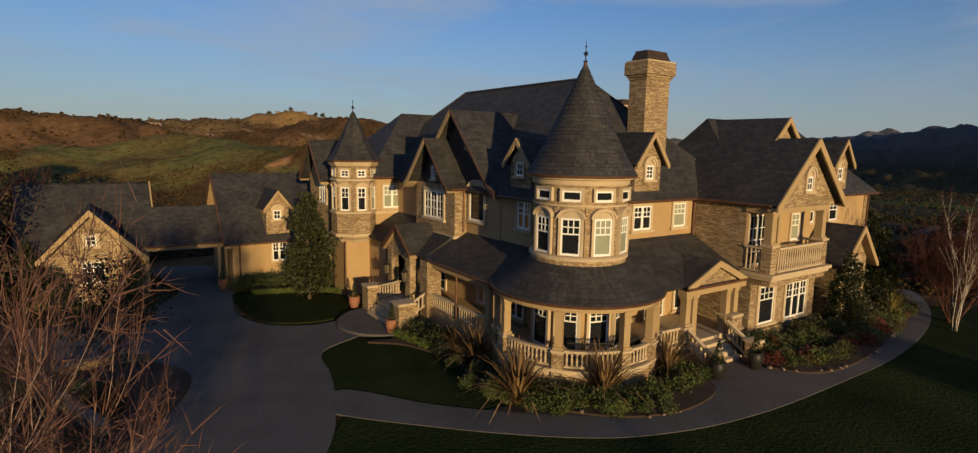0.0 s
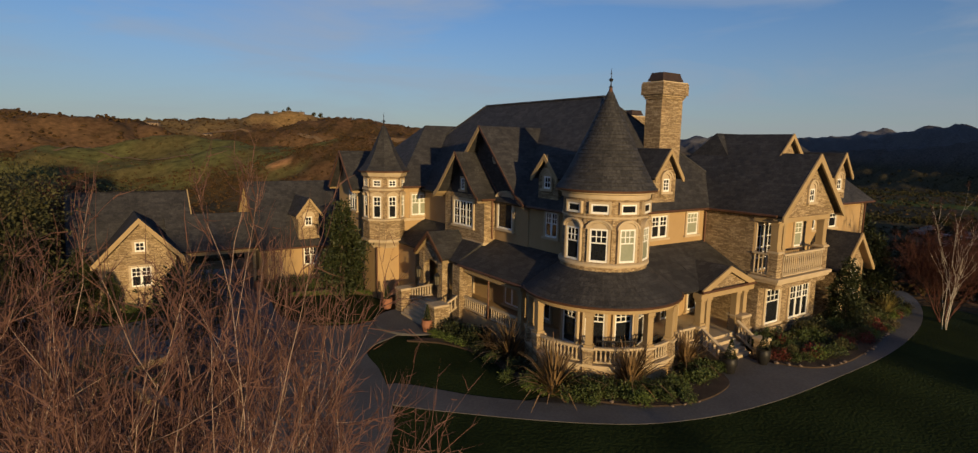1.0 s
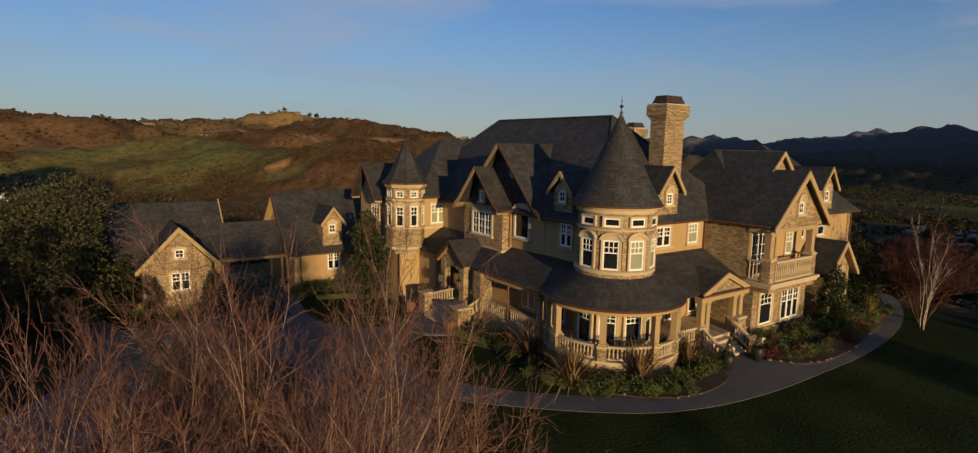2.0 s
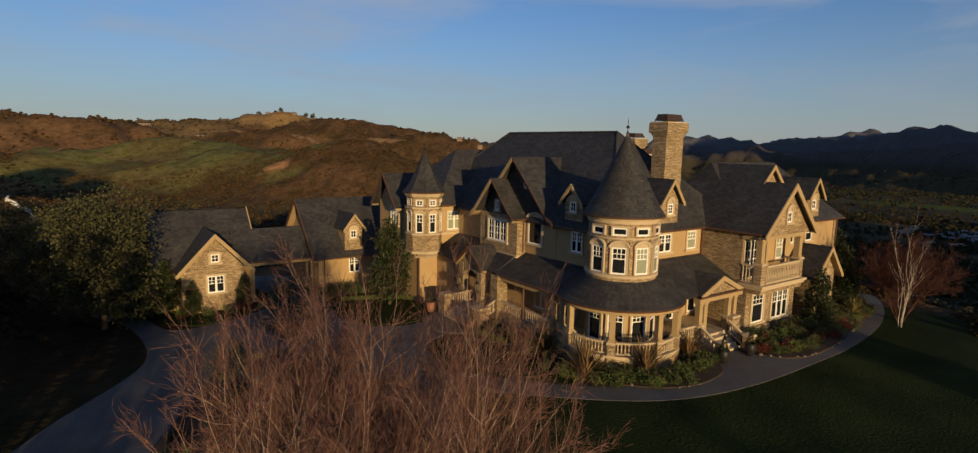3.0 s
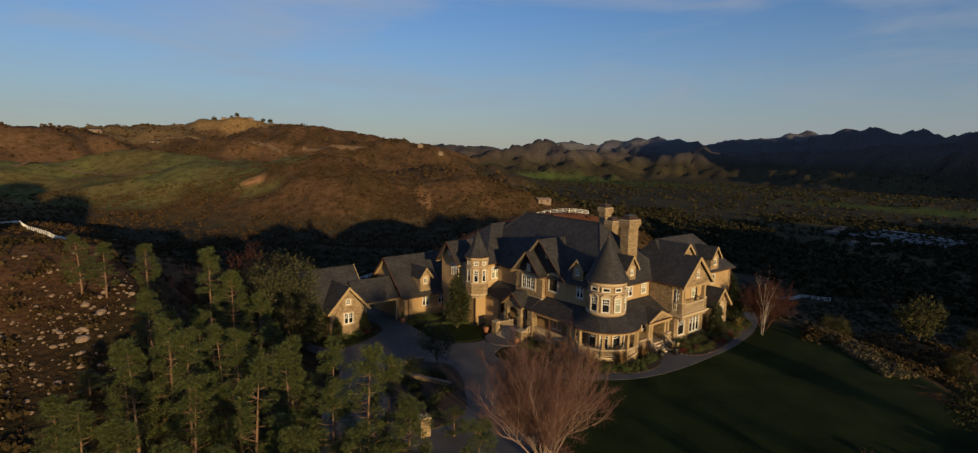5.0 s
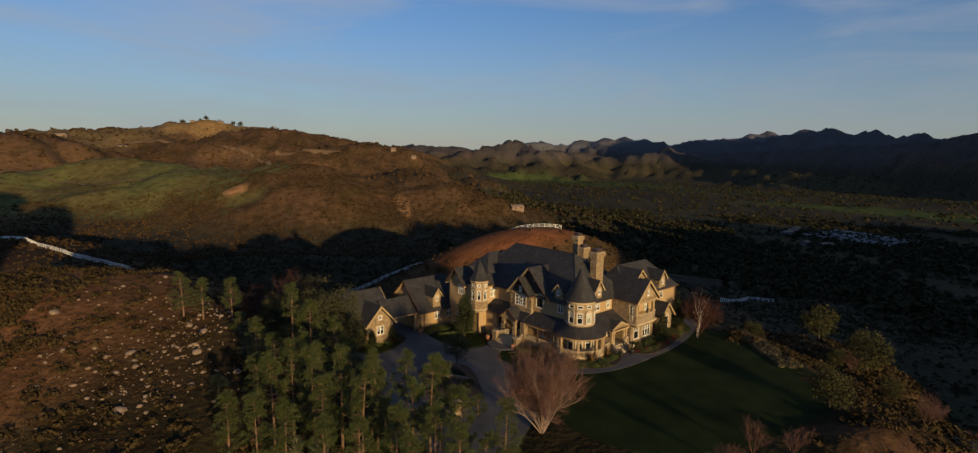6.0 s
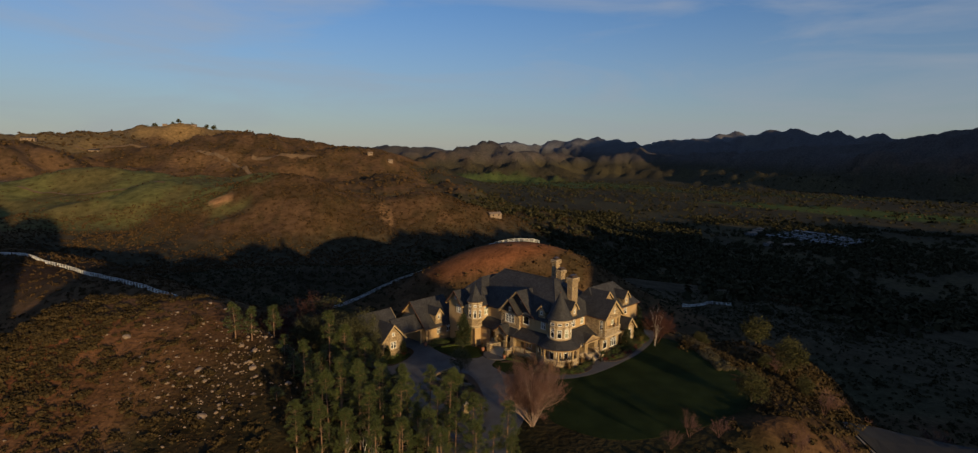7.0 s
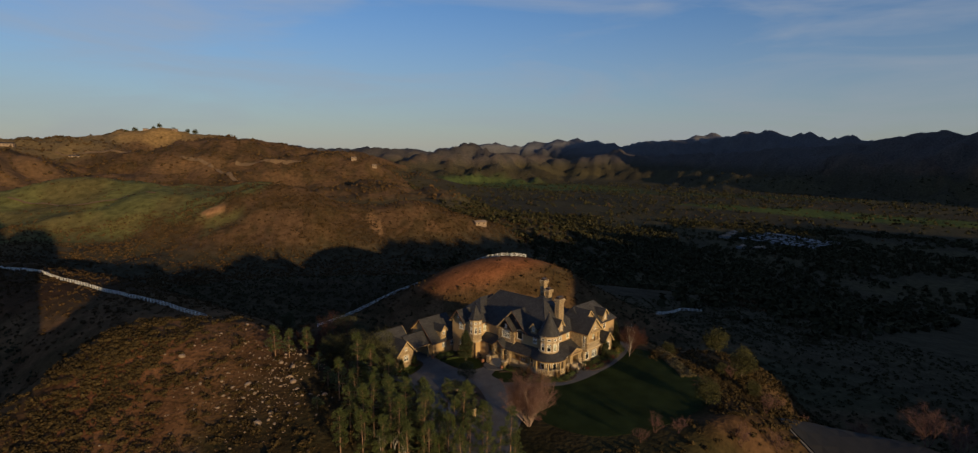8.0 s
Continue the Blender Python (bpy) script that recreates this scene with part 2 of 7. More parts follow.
def box(bm, x0, x1, y0, y1, z0, z1):
    v = [bm.verts.new(p) for p in ((x0, y0, z0), (x1, y0, z0), (x1, y1, z0), (x0, y1, z0), (x0, y0, z1), (x1, y0, z1), (x1, y1, z1), (x0, y1, z1))]
    for f in ((3, 2, 1, 0), (4, 5, 6, 7), (0, 1, 5, 4), (1, 2, 6, 5), (2, 3, 7, 6), (3, 0, 4, 7)):
        bm.faces.new([v[k] for k in f])
    return bm


def prism(bm, poly, axis, d0, d1):
    """A polygon pushed along an axis. For axis x the polygon is (y, z), for y it is (x, z), for z it is (x, y)."""
    def at(p, d):
        return (d, p[0], p[1]) if axis == "x" else (p[0], d, p[1]) if axis == "y" else (p[0], p[1], d)
    a, b = [bm.verts.new(at(p, d0)) for p in poly], [bm.verts.new(at(p, d1)) for p in poly]
    bm.faces.new(a[::-1])
    bm.faces.new(b)
    for k in range(len(poly)):
        q = (k + 1) % len(poly)
        bm.faces.new((a[k], a[q], b[q], b[k]))
    return bm


def slab(bm, pts, thick=0.16):
    """A roof plane: a polygon in space with thickness below it."""
    p = [Vector(q) for q in pts]
    nrm = (p[1] - p[0]).cross(p[2] - p[0]).normalized()
    if nrm.z < 0:
        nrm = -nrm
    a, b = [bm.verts.new(q) for q in p], [bm.verts.new(q - nrm * thick) for q in p]
    bm.faces.new(a)
    bm.faces.new(b[::-1])
    for k in range(len(p)):
        q = (k + 1) % len(p)
        bm.faces.new((a[k], b[k], b[q], a[q]))
    return bm


def lathe(bm, prof, cx, cy, seg=32, a0=0.0, a1=360.0):
    """Turn a profile of (radius, height) about an upright line."""
    full = abs(a1 - a0) >= 359.9
    n = seg if full else seg + 1
    rings = []
    for r, z in prof:
        if r < 1e-6:
            v = bm.verts.new((cx, cy, z))
            rings.append([v] * n)
        else:
            rings.append([bm.verts.new((cx + r * math.cos(radians(a0 + (a1 - a0) * k / seg)), cy + r * math.sin(radians(a0 + (a1 - a0) * k / seg)), z)) for k in range(n)])
    for lo, hi in zip(rings, rings[1:]):
        for k in range(seg):
            q = (k + 1) % n
            f = list(dict.fromkeys((lo[k], lo[q], hi[q], hi[k])))
            if len(f) > 2:
                bm.faces.new(f)
    return bm


def tube(bm, pts, rad, seg=6, taper=None):
    """A round bar along points; taper gives its end radius."""
    p = [Vector(q) for q in pts]
    rings = []
    for k, q in enumerate(p):
        d = (p[min(k + 1, len(p) - 1)] - p[max(k - 1, 0)]).normalized()
        s = d.cross((0, 0, 1) if abs(d.z) < 0.9 else (1, 0, 0)).normalized()
        t = d.cross(s)
        r = rad if taper is None else rad + (taper - rad) * k / (len(p) - 1)
        rings.append([bm.verts.new(q + (s * math.cos(2 * math.pi * i / seg) + t * math.sin(2 * math.pi * i / seg)) * r) for i in range(seg)])
    for lo, hi in zip(rings, rings[1:]):
        for k in range(seg):
            q = (k + 1) % seg
            bm.faces.new((lo[k], lo[q], hi[q], hi[k]))
    bm.faces.new(rings[0][::-1])
    bm.faces.new(rings[-1])
    return bm


# ---- terrain ----
HOUSE = pose(4.9, 29.7, 0, 0, 0, 34)
def smooth(t):
    t = np.clip(t, 0, 1)
    return t * t * (3 - 2 * t)


def value_noise(x, y, seed):
    """Smooth noise of cell size 1, from -1 to 1."""
    xi, yi = np.floor(x), np.floor(y)
    fx, fy = x - xi, y - yi
    fx, fy = fx * fx * (3 - 2 * fx), fy * fy * (3 - 2 * fy)

    def cell(i, j):
        q = np.sin(i * 127.1 + j * 311.7 + seed * 74.7) * 43758.5453
        return 2 * (q - np.floor(q)) - 1
    a, b = cell(xi, yi) * (1 - fx) + cell(xi + 1, yi) * fx, cell(xi, yi + 1) * (1 - fx) + cell(xi + 1, yi + 1) * fx
    return a * (1 - fy) + b * fy


def fbm(x, y, size, octaves, seed):
    return sum(value_noise(x / size * 2**k + 17.3 * k, y / size * 2**k - 9.1 * k, seed + k) * 0.55**k for k in range(octaves))


# hills: middle x, y, half widths, turn in degrees, height of the top, steepness
HILLS = [
    (24, 142, 42, 26, -10, 5.5, 1.2), (-75, 205, 60, 40, 20, -20, 1.0),
    (-100, 425, 66, 74, 15, 19, 1.3), (10, 430, 80, 60, 0, 9, 1.3), (130, 560, 90, 90, 0, -34, 1.0), (-270, 500, 150, 92, 12, 21, 1.25), (-180, 505, 85, 72, 0, 15, 1.2),
    (-330, 330, 150, 130, 0, -17, 1.0), (-590, 760, 190, 170, 0, 44, 1.2), (-690, 1180, 270, 220, 0, 38, 1.1), (-440, 1370, 290, 220, 0, 60, 1.2), (-452, 1345, 150, 110, 0, 66, 2.6), (-240, 1140, 170, 150, 0, 56, 1.2),
    (-90, 1040, 130, 110, 0, 32, 1.2), (-60, 1750, 230, 200, 0, 26, 1.1), (20, 800, 130, 110, 0, -8, 1.1),
    # the next two lie out of view, added to shade the left slopes
    (-165, 5, 45, 35, 0, 54, 1.2), (-94, -58, 24, 20, 0, 50, 1.6), (62, -10, 27, 20, -20, -5.6, 2.0), (57, 33, 17, 17, 0, -4, 1.4),
]
# ridges: half width, roughness of the crest, then the crest's places and heights
RIDGES = [
    (46, 0.3, [(-290, 335, -15), (-215, 250, -10), (-177, 206, -8), (-155, 177, -5.8), (-138, 160, -5.6), (-98, 112, -1.4), (-80, 90, 0)]),
    (620, 9, [(-1700, 2700, 60), (-1391, 2588, 54), (-1150, 2260, 50), (-900, 2300, 40)]),
    (520, 12, [(700, 4420, 60), (997, 4393, 80), (1227, 4333, 56), (1470, 4257, 94), (1714, 4164, 117), (1937, 3843, 81)]),
    # unseen ridge to the south, added to throw the valley into shade
    (90, 2, [(112, -100, 8), (155, -100, 46), (210, -104, 44), (362, -112, 48), (498, -118, 53), (700, -120, 54), (979, -120, 66), (1194, -120, 36), (1540, -140, 50)]),
]
# mountains beyond the valley and added shade ridges, before being set back by 1.3
FAR_RIDGES = [
    (420, 6, [(-500, 2900, 26), (-53, 2911, 30), (121, 2706, 32), (300, 2900, 26)]),
    (300, 9, [(160, 1901, 6), (258, 1990, 34), (353, 2076, 60), (432, 2162, 64), (467, 2052, 38), (600, 2200, 14), (760, 2330, 22)]),
    (230, 9, [(900, 2350, -10), (1020, 2286, 16), (1135, 2343, 50), (1200, 2400, 20)]),
    (420, 8, [(1160, 2420, 6), (1218, 2301, 12), (1406, 2073, 19), (1482, 1896, 13), (1390, 1585, 8), (1483, 1501, 36), (1773, 1500, 70)]),
    (760, 14, [(1489, 2949, 57), (1672, 2965, 102), (1787, 2898, 111), (1987, 2888, 146), (1999, 2758, 120), (2037, 2477, 155), (2124, 2405, 124), (2085, 2305, 140), (2094, 2162, 106), (2085, 2031, 118), (2063, 1911, 88), (2000, 1750, 80)]),
    (620, 7, [(1700, 1760, 60), (1773, 1635, 78), (1832, 1571, 99), (1848, 1395, 123), (1806, 1286, 112), (1900, 1150, 130)]),
    # these three lie out of view and keep the mountain fronts shaded
    (320, 3, [(1910, 1010, 330), (2250, 700, 460), (2900, 300, 500)]),
    (230, 3, [(1650, 880, 240), (1760, 700, 260), (1900, 400, 260)]),
    (220, 3, [(1570, -150, 60), (1690, -150, 190), (2300, -200, 340)]),
]
RIDGES += [(1.3 * half, 1.3 * jag, [(1.3 * x + 4.5, 1.3 * y + 9, 1.3 * z - 7.5) for x, y, z in crest]) for half, jag, crest in FAR_RIDGES]


def lot(x):
    """The level of the garden round the house, which falls gently to the west."""
    return np.clip(1.75 + 0.035 * x, 0.2, 2.1)


def knoll(x, y):
    """The stony western knoll: a slope that rises to the north, its crest, and how far it holds."""
    top = np.interp(y + 0.04 * (x + 65), [-30, -12, 0, 10, 20, 30, 37, 45, 52, 70, 90], [-12, -3.5, 0.2, 2.5, 5.2, 8.8, 10.6, 11.5, 10.4, 2, -12])
    top = top + 0.5 * fbm(x, y, 11, 3, 8)
    east = 1 - smooth((x - np.interp(y, [0, 10, 25, 40, 55], [-43, -43, -47, -58, -66])) / 17)
    west = 1 - smooth((-x - 84) / 46)
    return top, east * west * smooth((y + 26) / 26) * smooth((92 - y) / 24)


def height(x, y, rough=True):
    x, y = np.asarray(x, float), np.asarray(y, float)
    h = -22 - 9 * smooth((y - 190) / 90) - 48 * smooth((0.9 * x + 0.25 * y - 60) / 420) - 25 * smooth((-y - 60) / 200) - 31 * smooth((np.hypot(x, y) - 1300) / 1300)
    for cx, cy, rx, ry, turn, top, power in HILLS:
        c, s = math.cos(radians(turn)), math.sin(radians(turn))
        u, v = ((x - cx) * c + (y - cy) * s) / rx, (-(x - cx) * s + (y - cy) * c) / ry
        g = np.exp(-0.7 * (u * u + v * v) ** power)
        h = h + (top - h) * g
    for half, jag, crest in RIDGES:
        best, crown = np.full(x.shape, 1e9), np.zeros(x.shape)
        for (x0, y0, z0), (x1, y1, z1) in zip(crest, crest[1:]):
            ex, ey = x1 - x0, y1 - y0
            f = np.clip(((x - x0) * ex + (y - y0) * ey) / (ex * ex + ey * ey), 0, 1)
            q = np.hypot(x - x0 - f * ex, y - y0 - f * ey)
            crown = np.where(q < best, z0 + (z1 - z0) * f, crown)
            best = np.minimum(q, best)
        u = best / half
        if rough and jag > 5:
            spur = np.abs(fbm(x, y, half * 0.34, 6, 57)) - 0.25
            u = u + spur * np.clip(u * 1.6, 0, 0.34)
            crown = crown + 0.8 * jag * (0.5 - 1.6 * np.abs(fbm(x, y, half * 0.22, 4, 91)))
        h = np.maximum(h, h + (crown - h) * (1 - smooth(u * 0.5 + 0.5 * np.clip(u, 0, 1) ** 2)) if jag < 1 else h + (crown - h) * np.clip(1 - u, 0, 1) ** 1.15)
    d = np.hypot(x + 2, y - 25)
    if rough:
        far = smooth((d - 45) / 60) * (0.12 + 0.88 * smooth((h + 62) / 34))
        h = h + far * (fbm(x, y, 60, 5, 3) * (0.8 + 9.8 * smooth((d - 250) / 900)) + (0.3 - np.abs(fbm(x, y, 150, 4, 63))) * 11 * smooth((d - 230) / 120) + fbm(x, y, 330, 4, 11) * 8 * smooth((d - 700) / 2200))
    # the garden terrace, its banks and the berm south of the lawn
    edge = np.hypot((x + 4) / 47, (y - 24) / 42) + 0.06 * value_noise(x / 13, y / 13, 5)
    terrace = 1 - smooth((edge - 0.86) / 0.75)
    h = h + (lot(x) - h) * terrace
    h = h + 1.6 * np.exp(-(((x - 29) / 8) ** 2 + ((y + 5) / 4.5) ** 2)) * (1 + 0.35 * value_noise(x / 2.7, y / 2.7, 15))
    top, hold = knoll(x, y)
    return h + (top - h) * hold


def cover(x, y, z):
    """The colour of the land: scrub, meadow, dry grass, bare soil, woods and fields, plus painted shade and haze."""
    n1, n2, n3 = fbm(x, y, 45, 4, 21), fbm(x, y, 160, 4, 31), fbm(x, y, 9, 3, 41)
    col = np.array([0.125, 0.072, 0.037])[None] + 0 * x[:, None]

    def lay(c, w):
        nonlocal col
        col = col + (np.array(c)[None] - col) * np.clip(w, 0, 1)[:, None]

    def spot(cx, cy, rx, ry, turn=0.0, edge=0.35, wob=0.35):
        c, s = math.cos(radians(turn)), math.sin(radians(turn))
        r = np.hypot(((x - cx) * c + (y - cy) * s) / rx, (-(x - cx) * s + (y - cy) * c) / ry)
        return 1 - smooth((r + wob * n1 * 0.5 - 1 + edge / 2) / edge)
    lay((0.088, 0.054, 0.027), smooth((n1 + 0.1) * 2.2))
    lay((0.058, 0.043, 0.020), smooth((n3 - 0.1) * 3) * 0.6)
    lay((0.165, 0.096, 0.048), smooth((n2 - 0.15) * 3) * 0.7)
    lay((0.130, 0.126, 0.044), spot(-246, 480, 160, 114, 4, 0.2, 0.5) * (0.45 + 0.55 * smooth(n2 + 0.7)))
    lay((0.110, 0.085, 0.036), spot(-275, 450, 160, 100, 20, 0.5) * smooth(n1 * 2) * 0.7)
    lay((0.26, 0.165, 0.07), spot(-470, 1330, 150, 110, 0, 0.4))
    lay((0.20, 0.14, 0.065), spot(-640, 1150, 170, 120, 0, 0.4) * 0.8)
    lay((0.38, 0.20, 0.09), spot(-145, 401, 10, 7, 0, 0.4, 0.8))
    lay((0.30, 0.17, 0.08), spot(-20, 372, 5, 22, 10, 0.5, 0.9) * 0.8)
    lay((0.24, 0.095, 0.040), spot(20, 143, 30, 17, 0, 0.5))
    lay((0.125, 0.062, 0.031), spot(-62, 26, 30, 30, 0, 0.9) * smooth(n1 + 0.9))
    lay((0.150, 0.060, 0.030), spot(-66, 26, 32, 28, 0, 0.9) * smooth((n1 - 0.05) * 3) * 0.7)
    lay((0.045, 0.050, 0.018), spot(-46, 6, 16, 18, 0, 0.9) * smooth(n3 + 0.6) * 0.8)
    # needle litter under the pines, darkened further for their shade
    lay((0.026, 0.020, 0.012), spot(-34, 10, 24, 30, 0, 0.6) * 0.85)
    lay((0.022, 0.034, 0.011), spot(105, 62, 42, 22, -20, 0.5) * 0.9)
    lay((0.13, 0.065, 0.033), spot(-175, 170, 40, 26, 0, 0.6))
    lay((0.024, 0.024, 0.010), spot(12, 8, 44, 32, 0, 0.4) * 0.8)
    # shade round the turning circle, painted into the ground colour
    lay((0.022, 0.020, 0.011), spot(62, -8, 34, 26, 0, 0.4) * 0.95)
    lay((0.060, 0.037, 0.019), spot(38, 4, 10, 17, 25, 0.6) * smooth(n3 + 0.8))
    lay((0.088, 0.050, 0.026), spot(30, -5, 10, 6, -10, 0.6, 0.9) * smooth(n3 + 0.9))
    # dark patch painted over the dell for its band of shadow
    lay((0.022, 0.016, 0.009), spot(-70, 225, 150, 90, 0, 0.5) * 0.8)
    # low ground coloured darker to deepen the valley's shade
    low = smooth((-15 - z) / 13)
    lay((0.055, 0.048, 0.030), low * 0.96)
    lay((0.078, 0.066, 0.034), low * smooth(n2 * 2.5) * 0.6)
    flat = smooth((-68 - z) / 7)
    lay((0.080, 0.105, 0.034), flat * spot(640, 2050, 420, 330, -20, 0.25, 0.2))
    lay((0.082, 0.104, 0.028), low * spot(945, 885, 340, 85, -52, 0.25, 0.2))
    lay((0.055, 0.066, 0.028), low * spot(1080, 1500, 420, 120, -30, 0.3, 0.3))
    lay((0.055, 0.043, 0.031), low * (spot(122, 205, 42, 24, 10, 0.4, 0.3) * 0.5))
    # ranges painted paler and greyer with distance, standing in for haze
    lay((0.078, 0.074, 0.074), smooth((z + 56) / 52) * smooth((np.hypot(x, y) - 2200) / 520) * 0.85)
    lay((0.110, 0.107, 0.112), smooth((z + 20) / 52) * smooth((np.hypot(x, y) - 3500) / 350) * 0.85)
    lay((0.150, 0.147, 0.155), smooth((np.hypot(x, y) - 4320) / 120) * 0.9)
    return col


def terrain():
    ring, r = [], 2.0
    while r < 4760:
        ring.append(r)
        r += max(1.3, r * 0.0165)
    rr, aa = np.array(ring), np.radians(np.concatenate([np.arange(-75, 75, 0.33), np.arange(75, 285, 2.5)]))
    seg = len(aa)
    x, y = (rr[:, None] * np.sin(aa) - 2).ravel(), (rr[:, None] * np.cos(aa) + 25).ravel()
    x, y = np.append(x, -2), np.append(y, 25)
    z = height(x, y)
    n = len(rr)
    faces = [(k * seg + i, k * seg + (i + 1) % seg, (k + 1) * seg + (i + 1) % seg, (k + 1) * seg + i) for k in range(n - 1) for i in range(seg)]
    faces += [(n * seg, (i + 1) % seg, i) for i in range(seg)]
    me = bpy.data.meshes.new("ground")
    me.from_pydata(np.stack([x, y, z], 1).tolist(), [], faces)
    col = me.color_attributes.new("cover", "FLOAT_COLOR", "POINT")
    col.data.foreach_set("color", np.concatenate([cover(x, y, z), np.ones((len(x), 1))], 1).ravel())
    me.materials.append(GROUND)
    me.shade_smooth()
    bm = bmesh.new()
    bm.from_mesh(me)
    bmesh.ops.recalc_face_normals(bm, faces=bm.faces)
    if sum(f.normal.z for f in list(bm.faces)[:200]) < 0:
        bmesh.ops.reverse_faces(bm, faces=bm.faces)
    bm.to_mesh(me)
    bm.free()
    return tagged(new("ground", me), "brown scrub hills, dry grass and valley floor darkened for shade", "ground", kind="structure")


ground = terrain()


def ground_sheet(name, outline, lift, material, label, category):
    """A garden surface that follows the terrace, with a turned-down edge."""
    bm = bmesh.new()
    v = [bm.verts.new((px, py, 0)) for px, py in outline]
    f = bm.faces.new(v)
    bmesh.ops.triangulate(bm, faces=[f])
    for cut in range(-45, 92, 4):
        geom = bm.verts[:] + bm.edges[:] + bm.faces[:]
        bmesh.ops.bisect_plane(bm, geom=geom, plane_co=(cut, 0, 0), plane_no=(1, 0, 0))
    for cut in range(-30, 60, 4):
        geom = bm.verts[:] + bm.edges[:] + bm.faces[:]
        bmesh.ops.bisect_plane(bm, geom=geom, plane_co=(0, cut, 0), plane_no=(0, 1, 0))
    zz = height([q.co.x for q in bm.verts], [q.co.y for q in bm.verts])
    for q, h in zip(bm.verts, zz):
        q.co.z = h + lift
    ret = bmesh.ops.extrude_edge_only(bm, edges=[e for e in bm.edges if e.is_boundary])
    for q in [g for g in ret["geom"] if isinstance(g, bmesh.types.BMVert)]:
        q.co.z -= lift + 0.15
    ob = new(name, finish(bm, name, material))
    return tagged(ob, label, category, kind="structure")


def loop(points, steps=6):
    """A closed smooth outline through points."""
    out, n = [], len(points)
    for k in range(n):
        p0, p1, p2, p3 = (Vector(points[(k + d) % n]) for d in (-1, 0, 1, 2))
        for s in range(steps):
            t = s / steps
            q = 0.5 * (2 * p1 + (p2 - p0) * t + (2 * p0 - 5 * p1 + 4 * p2 - p3) * t * t + (3 * p1 - p0 - 3 * p2 + p3) * t**3)
            out.append((q.x, q.y))
    return out

# ---- house: builders ----
house = thing("house", HOUSE, "large tan stone and stucco mansion with dark slate roofs", "house")


def gable_roof(bm, axis, mid, half, ridge_z, eave_z, d0, d1, thick=0.2):
    """Two roof planes on a ridge along an axis."""
    for s in (-1, 1):
        if axis == "x":
            slab(bm, [(d0, mid + s * half, eave_z), (d1, mid + s * half, eave_z), (d1, mid, ridge_z), (d0, mid, ridge_z)], thick)
        else:
            slab(bm, [(mid + s * half, d0, eave_z), (mid + s * half, d1, eave_z), (mid, d1, ridge_z), (mid, d0, ridge_z)], thick)
    return bm


def flared_roof(bm, axis, mid, half, ridge_z, eave_z, d0, d1, sides=(-1, 1), thick=0.2):
    """Roof planes that bend outwards near the eaves."""
    run, rise = half, ridge_z - eave_z
    prof = [(half, eave_z), (half * 0.86, eave_z + rise * 0.085), (half * 0.72, eave_z + rise * 0.22), (0, ridge_z)]
    for s in sides:
        for (a, za), (b, zb) in zip(prof, prof[1:]):
            if axis == "x":
                slab(bm, [(d0, mid + s * a, za), (d1, mid + s * a, za), (d1, mid + s * b, zb), (d0, mid + s * b, zb)], thick)
            else:
                slab(bm, [(mid + s * a, d0, za), (mid + s * a, d1, za), (mid + s * b, d1, zb), (mid + s * b, d0, zb)], thick)
    return bm


def hip_roof(bm, x0, x1, y0, y1, eave, ridge, axis, in0, in1, thick=0.2):
    """Four planes; the ridge runs along an axis and starts in0 and ends in1 from the ends."""
    if axis == "y":
        m = (x0 + x1) / 2
        a, b = (m, y0 + in0, ridge), (m, y1 - in1, ridge)
        slab(bm, [(x0, y0, eave), (x0, y1, eave), b, a], thick)
        slab(bm, [(x1, y0, eave), (x1, y1, eave), b, a], thick)
        slab(bm, [(x0, y0, eave), (x1, y0, eave), a], thick)
        slab(bm, [(x0, y1, eave), (x1, y1, eave), b], thick)
    else:
        m = (y0 + y1) / 2
        a, b = (x0 + in0, m, ridge), (x1 - in1, m, ridge)
        slab(bm, [(x0, y0, eave), (x1, y0, eave), b, a], thick)
        slab(bm, [(x0, y1, eave), (x1, y1, eave), b, a], thick)
        slab(bm, [(x0, y0, eave), (x0, y1, eave), a], thick)
        slab(bm, [(x1, y0, eave), (x1, y1, eave), b], thick)
    return bm


def barge(parent, axis, sign, plane, mid, half, ridge, eave, deep=0.30, thick=0.09, tail=0.06, reach=0.5, material=None):
    """The sloping boards along a gable's edges, one part a side."""
    for s in (-1, 1):
        p = [(mid, ridge + 0.03), (mid + s * (half + tail), eave - tail * (ridge - eave) / half + 0.03), (mid + s * (half + tail), eave - deep * 0.9), (mid + s * (half - 0.12), eave - deep * 0.9), (mid, ridge - deep * 1.25)]
        part("bargeboard", prism(bmesh.new(), p, axis, plane, plane + sign * thick), material or STUCCO_TRIM, parent)
        # boarded eaves behind the edge
        q = [(mid, ridge - 0.24), (mid + s * half, eave - 0.24), (mid + s * half, eave - 0.28), (mid, ridge - 0.28)]
        part("soffit", prism(bmesh.new(), q, axis, plane - sign * 0.02, plane - sign * reach), STUCCO_TRIM, parent)


def gutter(parent, p, q):
    part("gutter", tube(bmesh.new(), [p, q], 0.075, 8), COPPER, parent)


def downspout(parent, x, y, z0, z1):
    part("downspout", tube(bmesh.new(), [(x, y, z0), (x, y, z1)], 0.055, 8), COPPER, parent)


